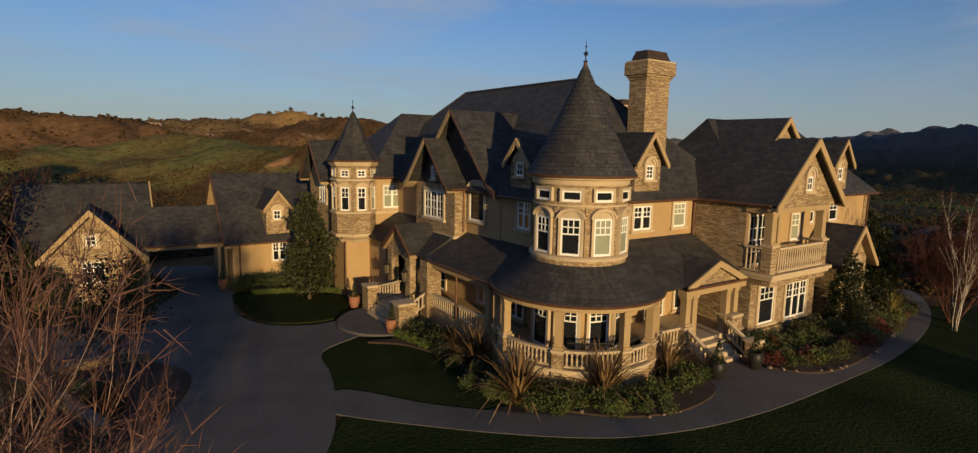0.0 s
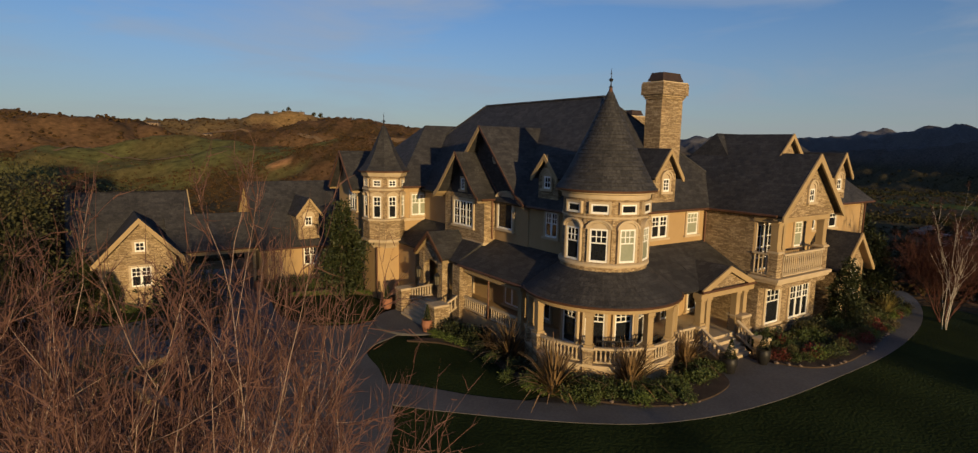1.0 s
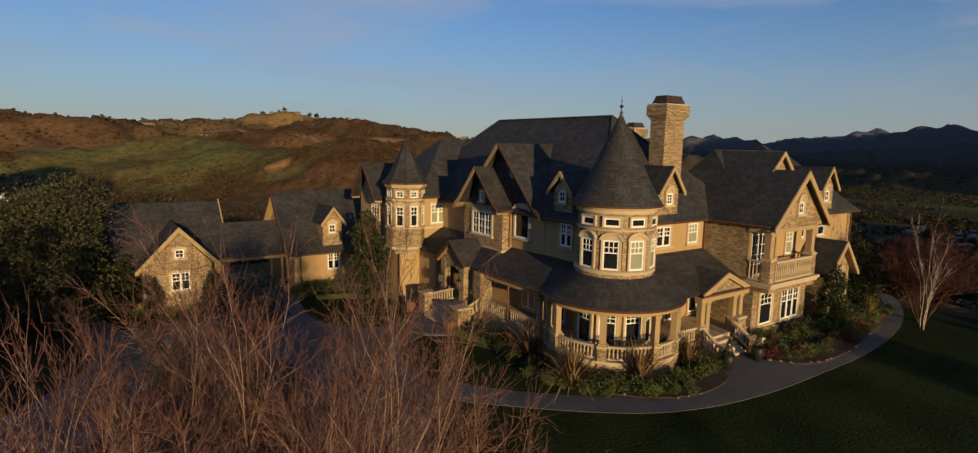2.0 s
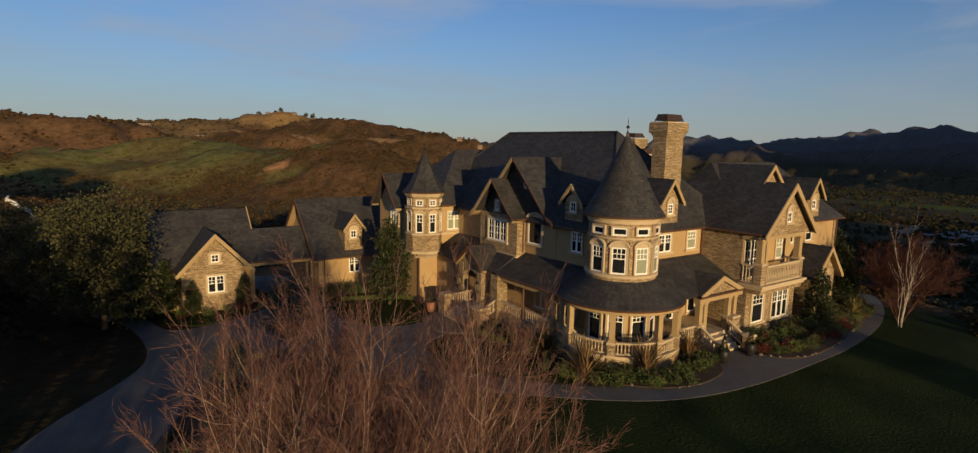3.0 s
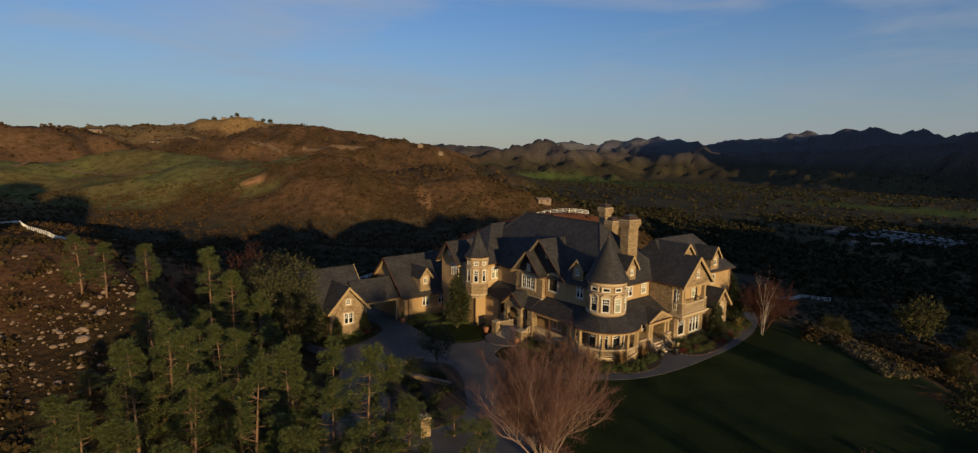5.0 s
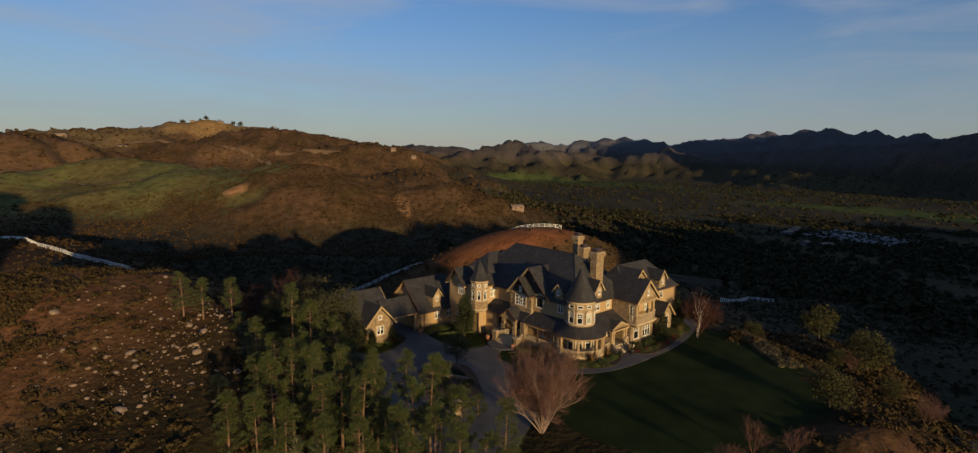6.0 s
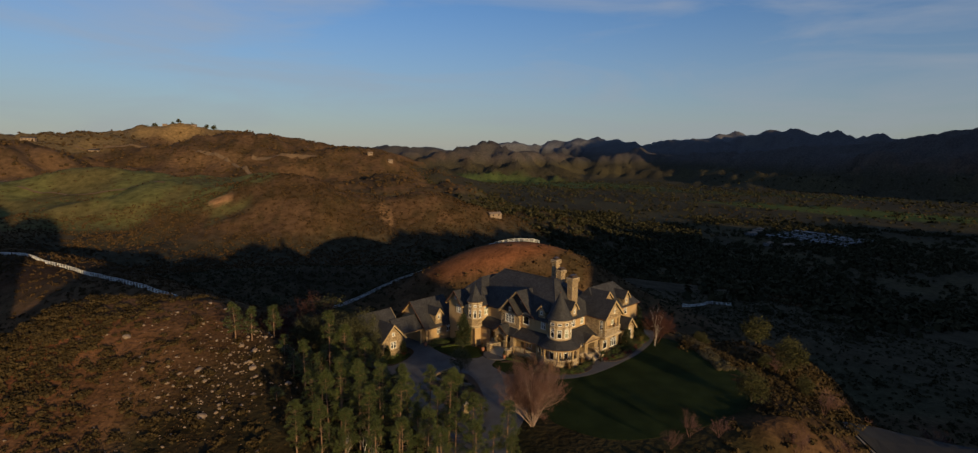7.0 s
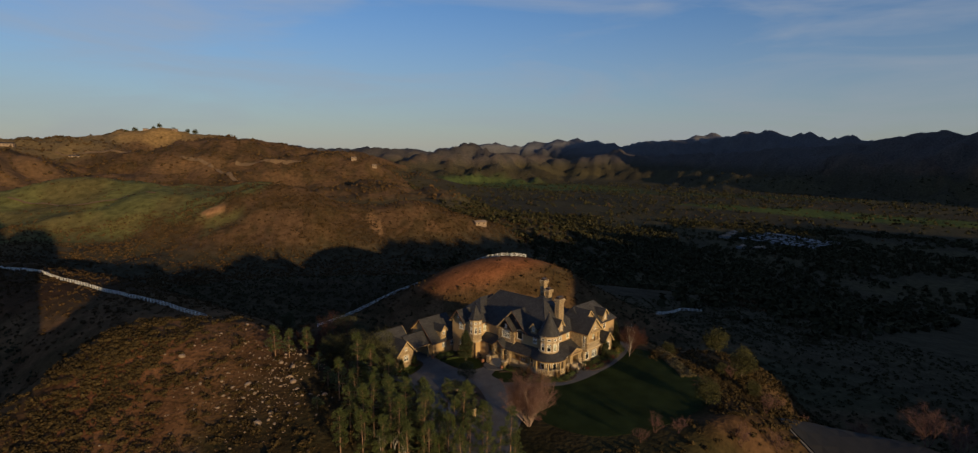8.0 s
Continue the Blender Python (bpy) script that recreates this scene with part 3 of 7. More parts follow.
def facing(x, y, z, angle):
    """The pose of an opening on a wall that looks towards an angle (degrees from +x)."""
    return pose(x, y, z, 0, 0, angle + 90)


def moved(bm, m):
    bmesh.ops.transform(bm, matrix=m, verts=bm.verts)
    return bm


def window(parent, m, w, h, units=1, cols=2, rows=2, upper=0.42, arch=0.0, blind=False, surround=0.13, hood=False, sill=True, label=""):
    """A hung window: stone surround, white sashes with glazing bars, and panes."""
    bm = bmesh.new()
    s = surround
    x0, x1 = -w / 2, w / 2
    if s:
        box(bm, x0 - s, x0, -0.09, 0.06, 0, h)
        box(bm, x1, x1 + s, -0.09, 0.06, 0, h)
        if not arch:
            box(bm, x0 - s, x1 + s, -0.09, 0.06, h, h + s)
    if sill:
        box(bm, x0 - s - 0.08, x1 + s + 0.08, -0.17, 0.06, -0.13, 0)
    if hood:
        box(bm, x0 - s - 0.07, x1 + s + 0.07, -0.14, 0.06, h + s, h + s + 0.08)
    if arch:
        n = 12
        r0, r1 = w / 2, w / 2 + s
        for k in range(n):
            a, b = math.pi * k / n, math.pi * (k + 1) / n
            poly = [(r * math.cos(t), h + arch * r / r0 * math.sin(t)) for r, t in ((r0, a), (r1, a), (r1, b), (r0, b))]
            prism(bm, poly, "y", -0.10, 0.06)
        prism(bm, [(r0 * math.cos(math.pi * k / n), h - 0.02 + arch * math.sin(math.pi * k / n)) for k in range(n + 1)], "y", -0.05, 0.06)
        r2 = r1 + 0.09
        for k in range(n):
            a, b = math.pi * k / n, math.pi * (k + 1) / n
            poly = [(r * math.cos(t), h + arch * r / r0 * math.sin(t)) for r, t in ((r1, a), (r2, a), (r2, b), (r1, b))]
            prism(bm, poly, "y", -0.16, 0.06)
    win = part("window", moved(bm, m), TRIM, parent, label or "hung window with white sashes in a cream surround")
    fr, up = bmesh.new(), h * (1 - upper)
    f = 0.08
    uw = w / units
    for u in range(units):
        a, b = x0 + u * uw, x0 + (u + 1) * uw
        box(fr, a, a + f, -0.06, 0.0, 0, h)
        box(fr, b - f, b, -0.06, 0.0, 0, h)
        box(fr, a + f, b - f, -0.06, 0.0, 0, f * 1.3)
        box(fr, a + f, b - f, -0.06, 0.0, h - f, h)
        if upper < 0.99:
            box(fr, a + f, b - f, -0.058, 0.0, up - 0.03, up + 0.03)
        lo = up if upper < 0.99 else f * 1.3
        for c in range(1, cols):
            xx = a + f + (b - a - 2 * f) * c / cols
            box(fr, xx - 0.022, xx + 0.022, -0.05, 0.0, lo, h - f)
        for r in range(1, rows):
            zz = lo + (h - f - lo) * r / rows
            box(fr, a + f, b - f, -0.048, 0.0, zz - 0.022, zz + 0.022)
    part("sash", moved(fr, m), WHITE, win, "white painted sash")
    for u in range(units):
        a, b = x0 + u * uw + f * 0.8, x0 + (u + 1) * uw - f * 0.8
        if blind and upper < 0.99:
            part("pane", moved(box(bmesh.new(), a, b, -0.03, 0.01, 0.03, up), m), BLIND, win, "pane with a pale blind drawn behind it")
            part("pane", moved(box(bmesh.new(), a, b, -0.03, 0.01, up, h - 0.03), m), BLIND, win)
        else:
            part("pane", moved(box(bmesh.new(), a, b, -0.03, 0.01, 0.03, h - 0.03), m), GLASS, win)
    return win


def balustrade(parent, pts, z_of, height=0.82, step=0.2, material=None, posts=()):
    """A rail with turned balusters along points; z_of gives the foot's height along the run from 0 to 1."""
    material = material or TRIM
    p = [Vector((*q, 0)) for q in pts]
    seg = [(b - a).length for a, b in zip(p, p[1:])]
    total = sum(seg)

    def at(d):
        for a, b, s in zip(p, p[1:], seg):
            if d <= s + 1e-6:
                q = a + (b - a) * (d / s)
                return q, (b - a).normalized()
            d -= s
        return p[-1], (p[-1] - p[-2]).normalized()
    rails = []
    cuts = [sum(seg[:k]) for k in range(len(seg) + 1)]
    for w, lo, hi in ((0.10, height - 0.11, height), (0.075, 0.06, 0.14)):
        rail, rings = bmesh.new(), []
        for k, q in enumerate(p):
            d = (p[min(k + 1, len(p) - 1)] - p[max(k - 1, 0)]).normalized()
            side, z = Vector((-d.y, d.x, 0)) * w, z_of(cuts[k] / total)
            rings.append([rail.verts.new(q + side * e + Vector((0, 0, z + h))) for e, h in ((1, lo), (-1, lo), (-1, hi), (1, hi))])
        for a, b in zip(rings, rings[1:]):
            for k in range(4):
                rail.faces.new((a[k], a[(k + 1) % 4], b[(k + 1) % 4], b[k]))
        rail.faces.new(rings[0][::-1])
        rail.faces.new(rings[-1])
        rails.append(rail)
    ob = part("balustrade", rails[0], material, parent, "cream stone balustrade with turned balusters")
    part("bottom_rail", rails[1], material, ob)
    key = (round(height, 2), material.name)
    if key not in BALUSTERS:
        hh = height - 0.27
        prof = [(0.055, 0), (0.055, 0.07), (0.035, 0.1), (0.06, hh * 0.35), (0.035, hh * 0.72), (0.055, hh - 0.06), (0.055, hh)]
        BALUSTERS[key] = finish(lathe(bmesh.new(), prof, 0, 0, 8), "baluster", material)
        BALUSTERS[key].shade_smooth()
    count = max(1, int(total / step))
    for k in range(count):
        d = total * (k + 0.5) / count
        q, _ = at(d)
        o = new("baluster", BALUSTERS[key])
        o.parent = ob
        o.location = (q.x, q.y, z_of(d / total) + 0.13)
    return ob


BALUSTERS = {}


def stone_post(parent, x, y, z0, z1, half=0.32, name="pier"):
    """A ledger-stone pier with a cream cap."""
    ob = part(name, box(bmesh.new(), x - half, x + half, y - half, y + half, z0, z1 - 0.12), STONE, parent, "ledger-stone pier with a cream cap")
    cap = bmesh.new()
    box(cap, x - half - 0.06, x + half + 0.06, y - half - 0.06, y + half + 0.06, z1 - 0.12, z1 - 0.03)
    box(cap, x - half - 0.02, x + half + 0.02, y - half - 0.02, y + half + 0.02, z1 - 0.03, z1)
    part("cap", cap, TRIM, ob)
    return ob


def column(parent, x, y, z0, z1, half=0.16, turn=0.0):
    """A square column with base and capital."""
    bm = bmesh.new()
    box(bm, -half, half, -half, half, z0, z1)
    box(bm, -half - 0.05, half + 0.05, -half - 0.05, half + 0.05, z0, z0 + 0.16)
    box(bm, -half - 0.05, half + 0.05, -half - 0.05, half + 0.05, z1 - 0.16, z1)
    box(bm, -half - 0.03, half + 0.03, -half - 0.03, half + 0.03, z1 - 0.26, z1 - 0.22)
    return part("column", moved(bm, pose(x, y, 0, 0, 0, turn)), STUCCO_TRIM, parent, "square tan porch column")


def lantern(parent, x, y, z, s=1.0):
    """A dark metal hanging lantern with panes."""
    bm = bmesh.new()
    lathe(bm, [(0.0, 0.46 * s), (0.04 * s, 0.42 * s), (0.16 * s, 0.30 * s), (0.15 * s, 0.27 * s)], x, y, 6)
    lathe(bm, [(0.0, -0.20 * s), (0.08 * s, -0.17 * s), (0.11 * s, -0.12 * s), (0.0, -0.12 * s)], x, y, 6)
    for k in range(6):
        a = math.pi / 3 * k
        tube(bm, [(x + 0.10 * s * math.cos(a), y + 0.10 * s * math.sin(a), -0.13 * s), (x + 0.145 * s * math.cos(a), y + 0.145 * s * math.sin(a), 0.28 * s)], 0.013, 4)
    tube(bm, [(x, y, 0.4 * s), (x, y, 0.72 * s)], 0.02, 5)
    ob = part("lantern", moved(bm, pose(0, 0, z)), IRON, parent, "dark iron wall lantern")
    part("glass", moved(lathe(bmesh.new(), [(0.09 * s, -0.12 * s), (0.13 * s, 0.27 * s)], x, y, 6), pose(0, 0, z)), LAMP_GLASS, ob)
    return ob


def finial(parent, x, y, z, s=1.0):
    bm = bmesh.new()
    lathe(bm, [(0.09, 0), (0.13, 0.04), (0.04, 0.1), (0.025, 0.3), (0.07, 0.36), (0.10, 0.43), (0.07, 0.5), (0.02, 0.56), (0.018, 0.75), (0.05, 0.79), (0.02, 0.84), (0.012, 1.0), (0, 1.12)], 0, 0, 10)
    for a in (0, 90, 180, 270):
        c, q = math.cos(radians(a)), math.sin(radians(a))
        tube(bm, [(0, 0, 0.33), (0.14 * c, 0.14 * q, 0.38), (0.16 * c, 0.16 * q, 0.46), (0.10 * c, 0.10 * q, 0.50)], 0.012, 4)
    part("finial", moved(bm, pose(x, y, z) @ Matrix.Scale(s, 4)), IRON, parent, "dark wrought metal roof finial")


def flared_edge(mid, half, ridge, eave, plane, reach):
    """Copper edge and boarded underside of a flared gable that faces the drive."""
    rise = ridge - eave
    prof = [(0, ridge), (half * 0.72, eave + rise * 0.22), (half * 0.86, eave + rise * 0.085), (half, eave)]
    for s in (-1, 1):
        up = [(mid + s * a, z + 0.03) for a, z in prof]
        dn = [(mid + s * a, z - (0.34 if s > 0 else 0.12)) for a, z in prof]
        part("edge_board", prism(bmesh.new(), up + dn[::-1], "x", plane, plane - 0.05), STUCCO_TRIM if s > 0 else COPPER, house)
        for (a, za), (b, zb) in zip(prof, prof[1:]):
            q = [(mid + s * a, za - 0.24), (mid + s * b, zb - 0.24), (mid + s * b, zb - 0.28), (mid + s * a, za - 0.28)]
            part("soffit", prism(bmesh.new(), q, "x", plane + 0.01, plane + reach), STUCCO_TRIM, house)


def dormer(parent, axis, sign, plane, mid, half, sill, eave, ridge, back, material, over=0.28):
    """A gabled dormer: front and cheeks, roof, edge boards."""
    poly = [(mid - half, sill), (mid + half, sill), (mid + half, eave), (mid, ridge - 0.25), (mid - half, eave)]
    ob = part("dormer", prism(bmesh.new(), poly, axis, plane, back), material, parent, "gabled stone dormer")
    hr = half + over
    low = ridge - (ridge - eave) * hr / half * 0.97
    part("roof", gable_roof(bmesh.new(), "y" if axis == "y" else "x", mid, hr, ridge, low, plane + sign * 0.32, back, 0.12), SLATE, ob)
    for s in (-1, 1):
        p = [(mid, ridge + 0.02), (mid + s * hr, low + 0.02), (mid + s * hr, low - 0.2), (mid + s * (hr - 0.1), low - 0.2), (mid, ridge - 0.27)]
        part("bargeboard", prism(bmesh.new(), p, axis, plane + sign * 0.32, plane + sign * 0.40), STUCCO_TRIM, ob)
    return ob


# ---- house: main body ----
TX, TY = -2.5, -2.5
part("wall", box(bmesh.new(), -3.0, 10.0, -2.0, 23.0, 0.5, 9.5), STUCCO, house, "smooth tan stucco wall")
part("roof", hip_roof(bmesh.new(), -3.4, 10.4, -2.4, 23.5, 9.45, 16.05, "y", 6.2, 6.2), SLATE, house)
gutter(house, (-0.3, -2.42, 9.36), (6.35, -2.42, 9.36))
gutter(house, (-3.45, -1.5, 9.4), (-3.45, 2.9, 9.4))
part("ridge_cap", tube(bmesh.new(), [(3.5, 3.8, 16.06), (3.5, 17.3, 16.06)], 0.09, 6), SLATE, house)
for p, q in (((3.5, 3.8, 16.05), (10.4, -2.4, 9.45)), ((3.5, 3.8, 16.05), (-3.4, -2.4, 9.45)), ((3.5, 17.3, 16.05), (-3.4, 23.5, 9.45))):
    part("hip_cap", tube(bmesh.new(), [p, q], 0.08, 6), SLATE, house)
part("frieze", box(bmesh.new(), -0.6, 6.5, -2.06, -2.0, 9.2, 9.48), STUCCO_TRIM, house)
window(house, facing(2.3, -2.0, 7.85, -90), 1.32, 1.25, 2, 2, 2, 0.45)
window(house, facing(5.25, -2.0, 7.85, -90), 1.0, 1.3, 1, 3, 2, 0.45, blind=True)
downspout(house, 6.42, -2.12, 7.3, 9.35)
dormer(house, "y", -1, -2.02, 2.57, 0.95, 9.7, 11.55, 12.85, 1.0, STONE)
window(house, facing(2.62, -2.04, 10.45, -90), 0.55, 0.72, 1, 2, 3, 1.0, arch=0.26, label="small arched dormer window with white bars")

# chimneys
def chimney(x0, x1, y0, y1, z0, z1):
    ob = part("chimney", box(bmesh.new(), x0, x1, y0, y1, z0, z1 - 0.9), STONE, house, "tall ledger-stone chimney with corbelled top and copper cap")
    c = bmesh.new()
    for k, (e, lo, hi) in enumerate(((0.06, 0.95, 0.82), (0.13, 0.82, 0.70), (0.22, 0.70, 0.02))):
        box(c, x0 - e, x1 + e, y0 - e, y1 + e, z1 - lo, z1 - hi)
    part("corbel", c, STONE, ob)
    part("slab", box(bmesh.new(), x0 - 0.18, x1 + 0.18, y0 - 0.18, y1 + 0.18, z1 - 0.02, z1 + 0.06), TRIM, ob)
    cap = bmesh.new()
    a, b = 0.02, 0.16
    lo = [(x0 + a, y0 + a), (x1 - a, y0 + a), (x1 - a, y1 - a), (x0 + a, y1 - a)]
    hi = [(x0 + b, y0 + b), (x1 - b, y0 + b), (x1 - b, y1 - b), (x0 + b, y1 - b)]
    vl, vm, vh = ([cap.verts.new((*p, z)) for p in q] for q, z in ((lo, z1 + 0.14), (hi, z1 + 0.52), (hi, z1 + 0.60)))
    for r0, r1 in ((vl, vm), (vm, vh)):
        for k in range(4):
            cap.faces.new((r0[k], r0[(k + 1) % 4], r1[(k + 1) % 4], r1[k]))
    cap.faces.new(vh)
    cap.faces.new(vl[::-1])
    for px, py in lo:
        tube(cap, [(px + 0.03 * (1 if px < (x0 + x1) / 2 else -1), py + 0.03 * (1 if py < (y0 + y1) / 2 else -1), z1 + 0.05), (px + 0.03 * (1 if px < (x0 + x1) / 2 else -1), py + 0.03 * (1 if py < (y0 + y1) / 2 else -1), z1 + 0.2)], 0.035, 4)
    part("cap", cap, DARK_COPPER, ob, "weathered copper chimney cap")


chimney(4.05, 5.95, -0.3, 0.9, 9.4, 16.7)
chimney(17.3, 18.9, 12.6, 13.8, 8.0, 14.25)
chimney(19.45, 21.1, 15.8, 17.0, 0.5, 15.9)
part("wall", box(bmesh.new(), 10.0, 19.0, 6.0, 18.0, 0.5, 9.4), STUCCO, house)
part("roof", hip_roof(bmesh.new(), 8.0, 19.4, 5.6, 18.4, 9.4, 13.6, "y", 6, 6), SLATE, house)

# wing with the balcony
part("wall", box(bmesh.new(), 6.5, 12.8, -5.2, 8.0, 0.5, 9.4), STONE, house, "ledger-stone wing wall")
part("wall", box(bmesh.new(), 6.5, 12.9, -5.75, -5.15, 0.5, 5.6), STONE, house)
part("wall", box(bmesh.new(), 6.52, 12.78, -5.24, -5.2, 5.9, 9.3), STUCCO, house)
for pts in ([(6.25, -4.65, 9.38), (6.25, 3.2, 9.38), (10.75, 0.4, 13.84), (10.75, -4.65, 13.84)], [(10.75, -4.65, 13.84), (10.75, 0.4, 13.84), (12.95, 1.8, 11.66), (12.95, -4.65, 11.66)], [(6.25, 3.2, 9.38), (10.75, 0.4, 13.84), (15.25, 3.2, 9.38)]):
    part("roof", slab(bmesh.new(), pts, 0.2), SLATE, house)
barge(house, "y", -1, -4.65, 10.75, 1.3, 13.84, 12.55, 0.22, tail=0.0, reach=0.3)
part("wall", prism(bmesh.new(), [(9.6, 12.3), (11.9, 12.3), (10.75, 13.5)], "y", -4.4, -4.2), STONE, house)
part("wall", prism(bmesh.new(), [(9.6, 10.5), (12.9, 10.5), (12.9, 11.4), (11.6, 12.6), (9.6, 12.6)], "y", -4.3, -4.0), STONE, house)
part("roof", gable_roof(bmesh.new(), "y", 9.6, 3.35, 12.7, 9.38, -6.9, -4.66), SLATE, house)
barge(house, "y", -1, -6.9, 9.6, 3.35, 12.7, 9.38, 0.34)
part("wall", prism(bmesh.new(), [(6.55, 9.2), (12.65, 9.2), (12.65, 9.45), (9.6, 12.4), (6.55, 9.45)], "y", -6.5, -6.2), STONE, house)
window(house, facing(9.75, -6.5, 10.0, -90), 0.55, 0.75, 1, 2, 2, 1.0, arch=0.28, surround=0.16, label="small arched gable window with a shutter-like sash")
part("beam", box(bmesh.new(), 6.4, 12.0, -6.6, -6.15, 8.95, 9.22), STUCCO_TRIM, house)
part("beam", box(bmesh.new(), 6.42, 6.86, -6.16, -5.2, 8.95, 9.3), STUCCO_TRIM, house)
gutter(house, (6.2, -6.6, 9.36), (6.2, -2.2, 9.36))
for cx in (6.68, 11.55):
    column(house, cx, -6.4, 7.35, 8.97, 0.2)
    stone_post(house, cx, -6.45, 5.95, 7.42, 0.27)
column(house, 7.3, -6.4, 7.35, 8.97, 0.1)
slb = part("balcony", box(bmesh.new(), 6.35, 12.0, -6.85, -5.16, 5.62, 5.78), TRIM, house, "balcony with cream stone balustrade")
part("edge", box(bmesh.new(), 6.25, 12.1, -6.95, -5.18, 5.78, 5.95), TRIM, slb)
part("corbel", box(bmesh.new(), 6.5, 11.9, -6.7, -5.74, 5.3, 5.62), STONE, slb)
balustrade(house, [(6.95, -6.72), (11.28, -6.72)], lambda t: 5.95, 1.32, 0.21)
balustrade(house, [(6.5, -6.2), (6.5, -5.25)], lambda t: 5.95, 1.32, 0.21)
balustrade(house, [(11.8, -6.2), (11.8, -5.25)], lambda t: 5.95, 1.32, 0.21)
window(house, facing(7.45, -5.24, 6.1, -90), 1.55, 2.65, 2, 2, 4, 1.0, surround=0.12, sill=False, label="white french doors with glazing bars")
window(house, facing(11.1, -5.24, 7.15, -90), 0.85, 1.5, 1, 2, 2, 0.45, blind=True)
lantern(house, 9.0, -5.4, 8.1, 0.8)
window(house, facing(7.95, -5.75, 3.0, -90), 1.35, 2.05, 1, 3, 2, 0.36, surround=0.2)
window(house, facing(10.85, -5.75, 2.95, -90), 2.1, 2.0, 3, 2, 2, 0.4, surround=0.17)
part("plinth", box(bmesh.new(), 6.4, 13.0, -5.85, -5.7, 1.2, 2.75), STONE, house)
# garden wing
part("wall", box(bmesh.new(), 12.0, 22.8, -3.9, 4.0, 0.5, 9.4), STUCCO, house)
part("roof", hip_roof(bmesh.new(), 8.0, 23.3, -4.3, 4.3, 9.4, 13.9, "x", 2, 4.3), SLATE, house)
gutter(house, (13.0, -4.35, 9.32), (23.35, -4.35, 9.32))
gutter(house, (23.35, -4.35, 9.32), (23.35, 4.3, 9.32))
downspout(house, 22.7, -4.02, 1.5, 9.3)
part("quoin", box(bmesh.new(), 22.3, 22.85, -3.96, -3.4, 1.0, 9.2), STONE, house)
dormer(house, "y", -1, -4.2, 17.85, 1.0, 9.7, 11.5, 12.8, 0.0, STONE)
window(house, facing(17.8, -4.22, 10.3, -90), 0.6, 0.75, 1, 2, 2, 1.0, arch=0.28)
window(house, facing(18.1, -3.9, 7.7, -90), 1.0, 1.25, 1, 2, 2, 0.45)
window(house, facing(15.2, -3.9, 7.7, -90), 1.0, 1.25, 1, 2, 2, 0.45)
window(house, facing(20.6, -3.9, 3.2, -90), 1.1, 1.7, 1, 2, 2, 0.45)
part("wall", prism(bmesh.new(), [(14.8, 0.5), (18.0, 0.5), (18.0, 5.75), (16.4, 7.4), (14.8, 5.75)], "y", -6.2, -3.9), STONE, house)
part("roof", gable_roof(bmesh.new(), "y", 16.4, 2.1, 7.75, 5.45, -6.6, -3.9, 0.16), SLATE, house)
barge(house, "y", -1, -6.6, 16.4, 2.1, 7.75, 5.45, 0.28)
window(house, facing(16.4, -6.2, 3.4, -90), 1.1, 1.9, 2, 1, 3, 0.5, arch=0.5)

# ---- house: round turret with its porch ----
part("turret", lathe(bmesh.new(), [(2.1, 0.8), (2.1, 5.6)], TX, TY, 48), STUCCO, house, "", True)
part("turret", lathe(bmesh.new(), [(2.18, 6.7), (2.18, 7.15), (2.1, 7.2), (2.1, 10.5)], TX, TY, 48), STONE, house, "round stone turret with arched windows", True)
part("sill_band", lathe(bmesh.new(), [(2.1, 7.15), (2.27, 7.17), (2.27, 7.28), (2.2, 7.34), (2.1, 7.36)], TX, TY, 48), TRIM, house, "", True)
part("frieze", lathe(bmesh.new(), [(2.1, 10.4), (2.2, 10.42), (2.2, 10.62), (2.34, 10.66), (2.36, 10.76), (2.2, 10.78)], TX, TY, 48), TRIM, house, "", True)
part("string_course", lathe(bmesh.new(), [(2.1, 9.5), (2.16, 9.5), (2.16, 9.58), (2.1, 9.58)], TX, TY, 48), TRIM, house, "", True)
part("gutter", lathe(bmesh.new(), [(2.36, 10.72), (2.5, 10.74), (2.53, 10.84), (2.42, 10.86)], TX, TY, 48), COPPER, house, "", True)


def stepped_cone(prof, cx, cy, seg, a0=0.0, step=0.2, lip=0.025):
    """A roof of revolution in slate courses that overlap."""
    out = []
    for (r0, z0), (r1, z1) in zip(prof, prof[1:]):
        n = max(1, int(math.hypot(r1 - r0, z1 - z0) / step))
        for k in range(n):
            ra, rb = r0 + (r1 - r0) * k / n, r0 + (r1 - r0) * (k + 1) / n
            za, zb = z0 + (z1 - z0) * k / n, z0 + (z1 - z0) * (k + 1) / n
            out += [(ra + lip, za), (rb + 0.004, zb - 0.005)]
    out.append((0.0, prof[-1][1]))
    return lathe(bmesh.new(), out, cx, cy, seg, a0, a0 + 360)


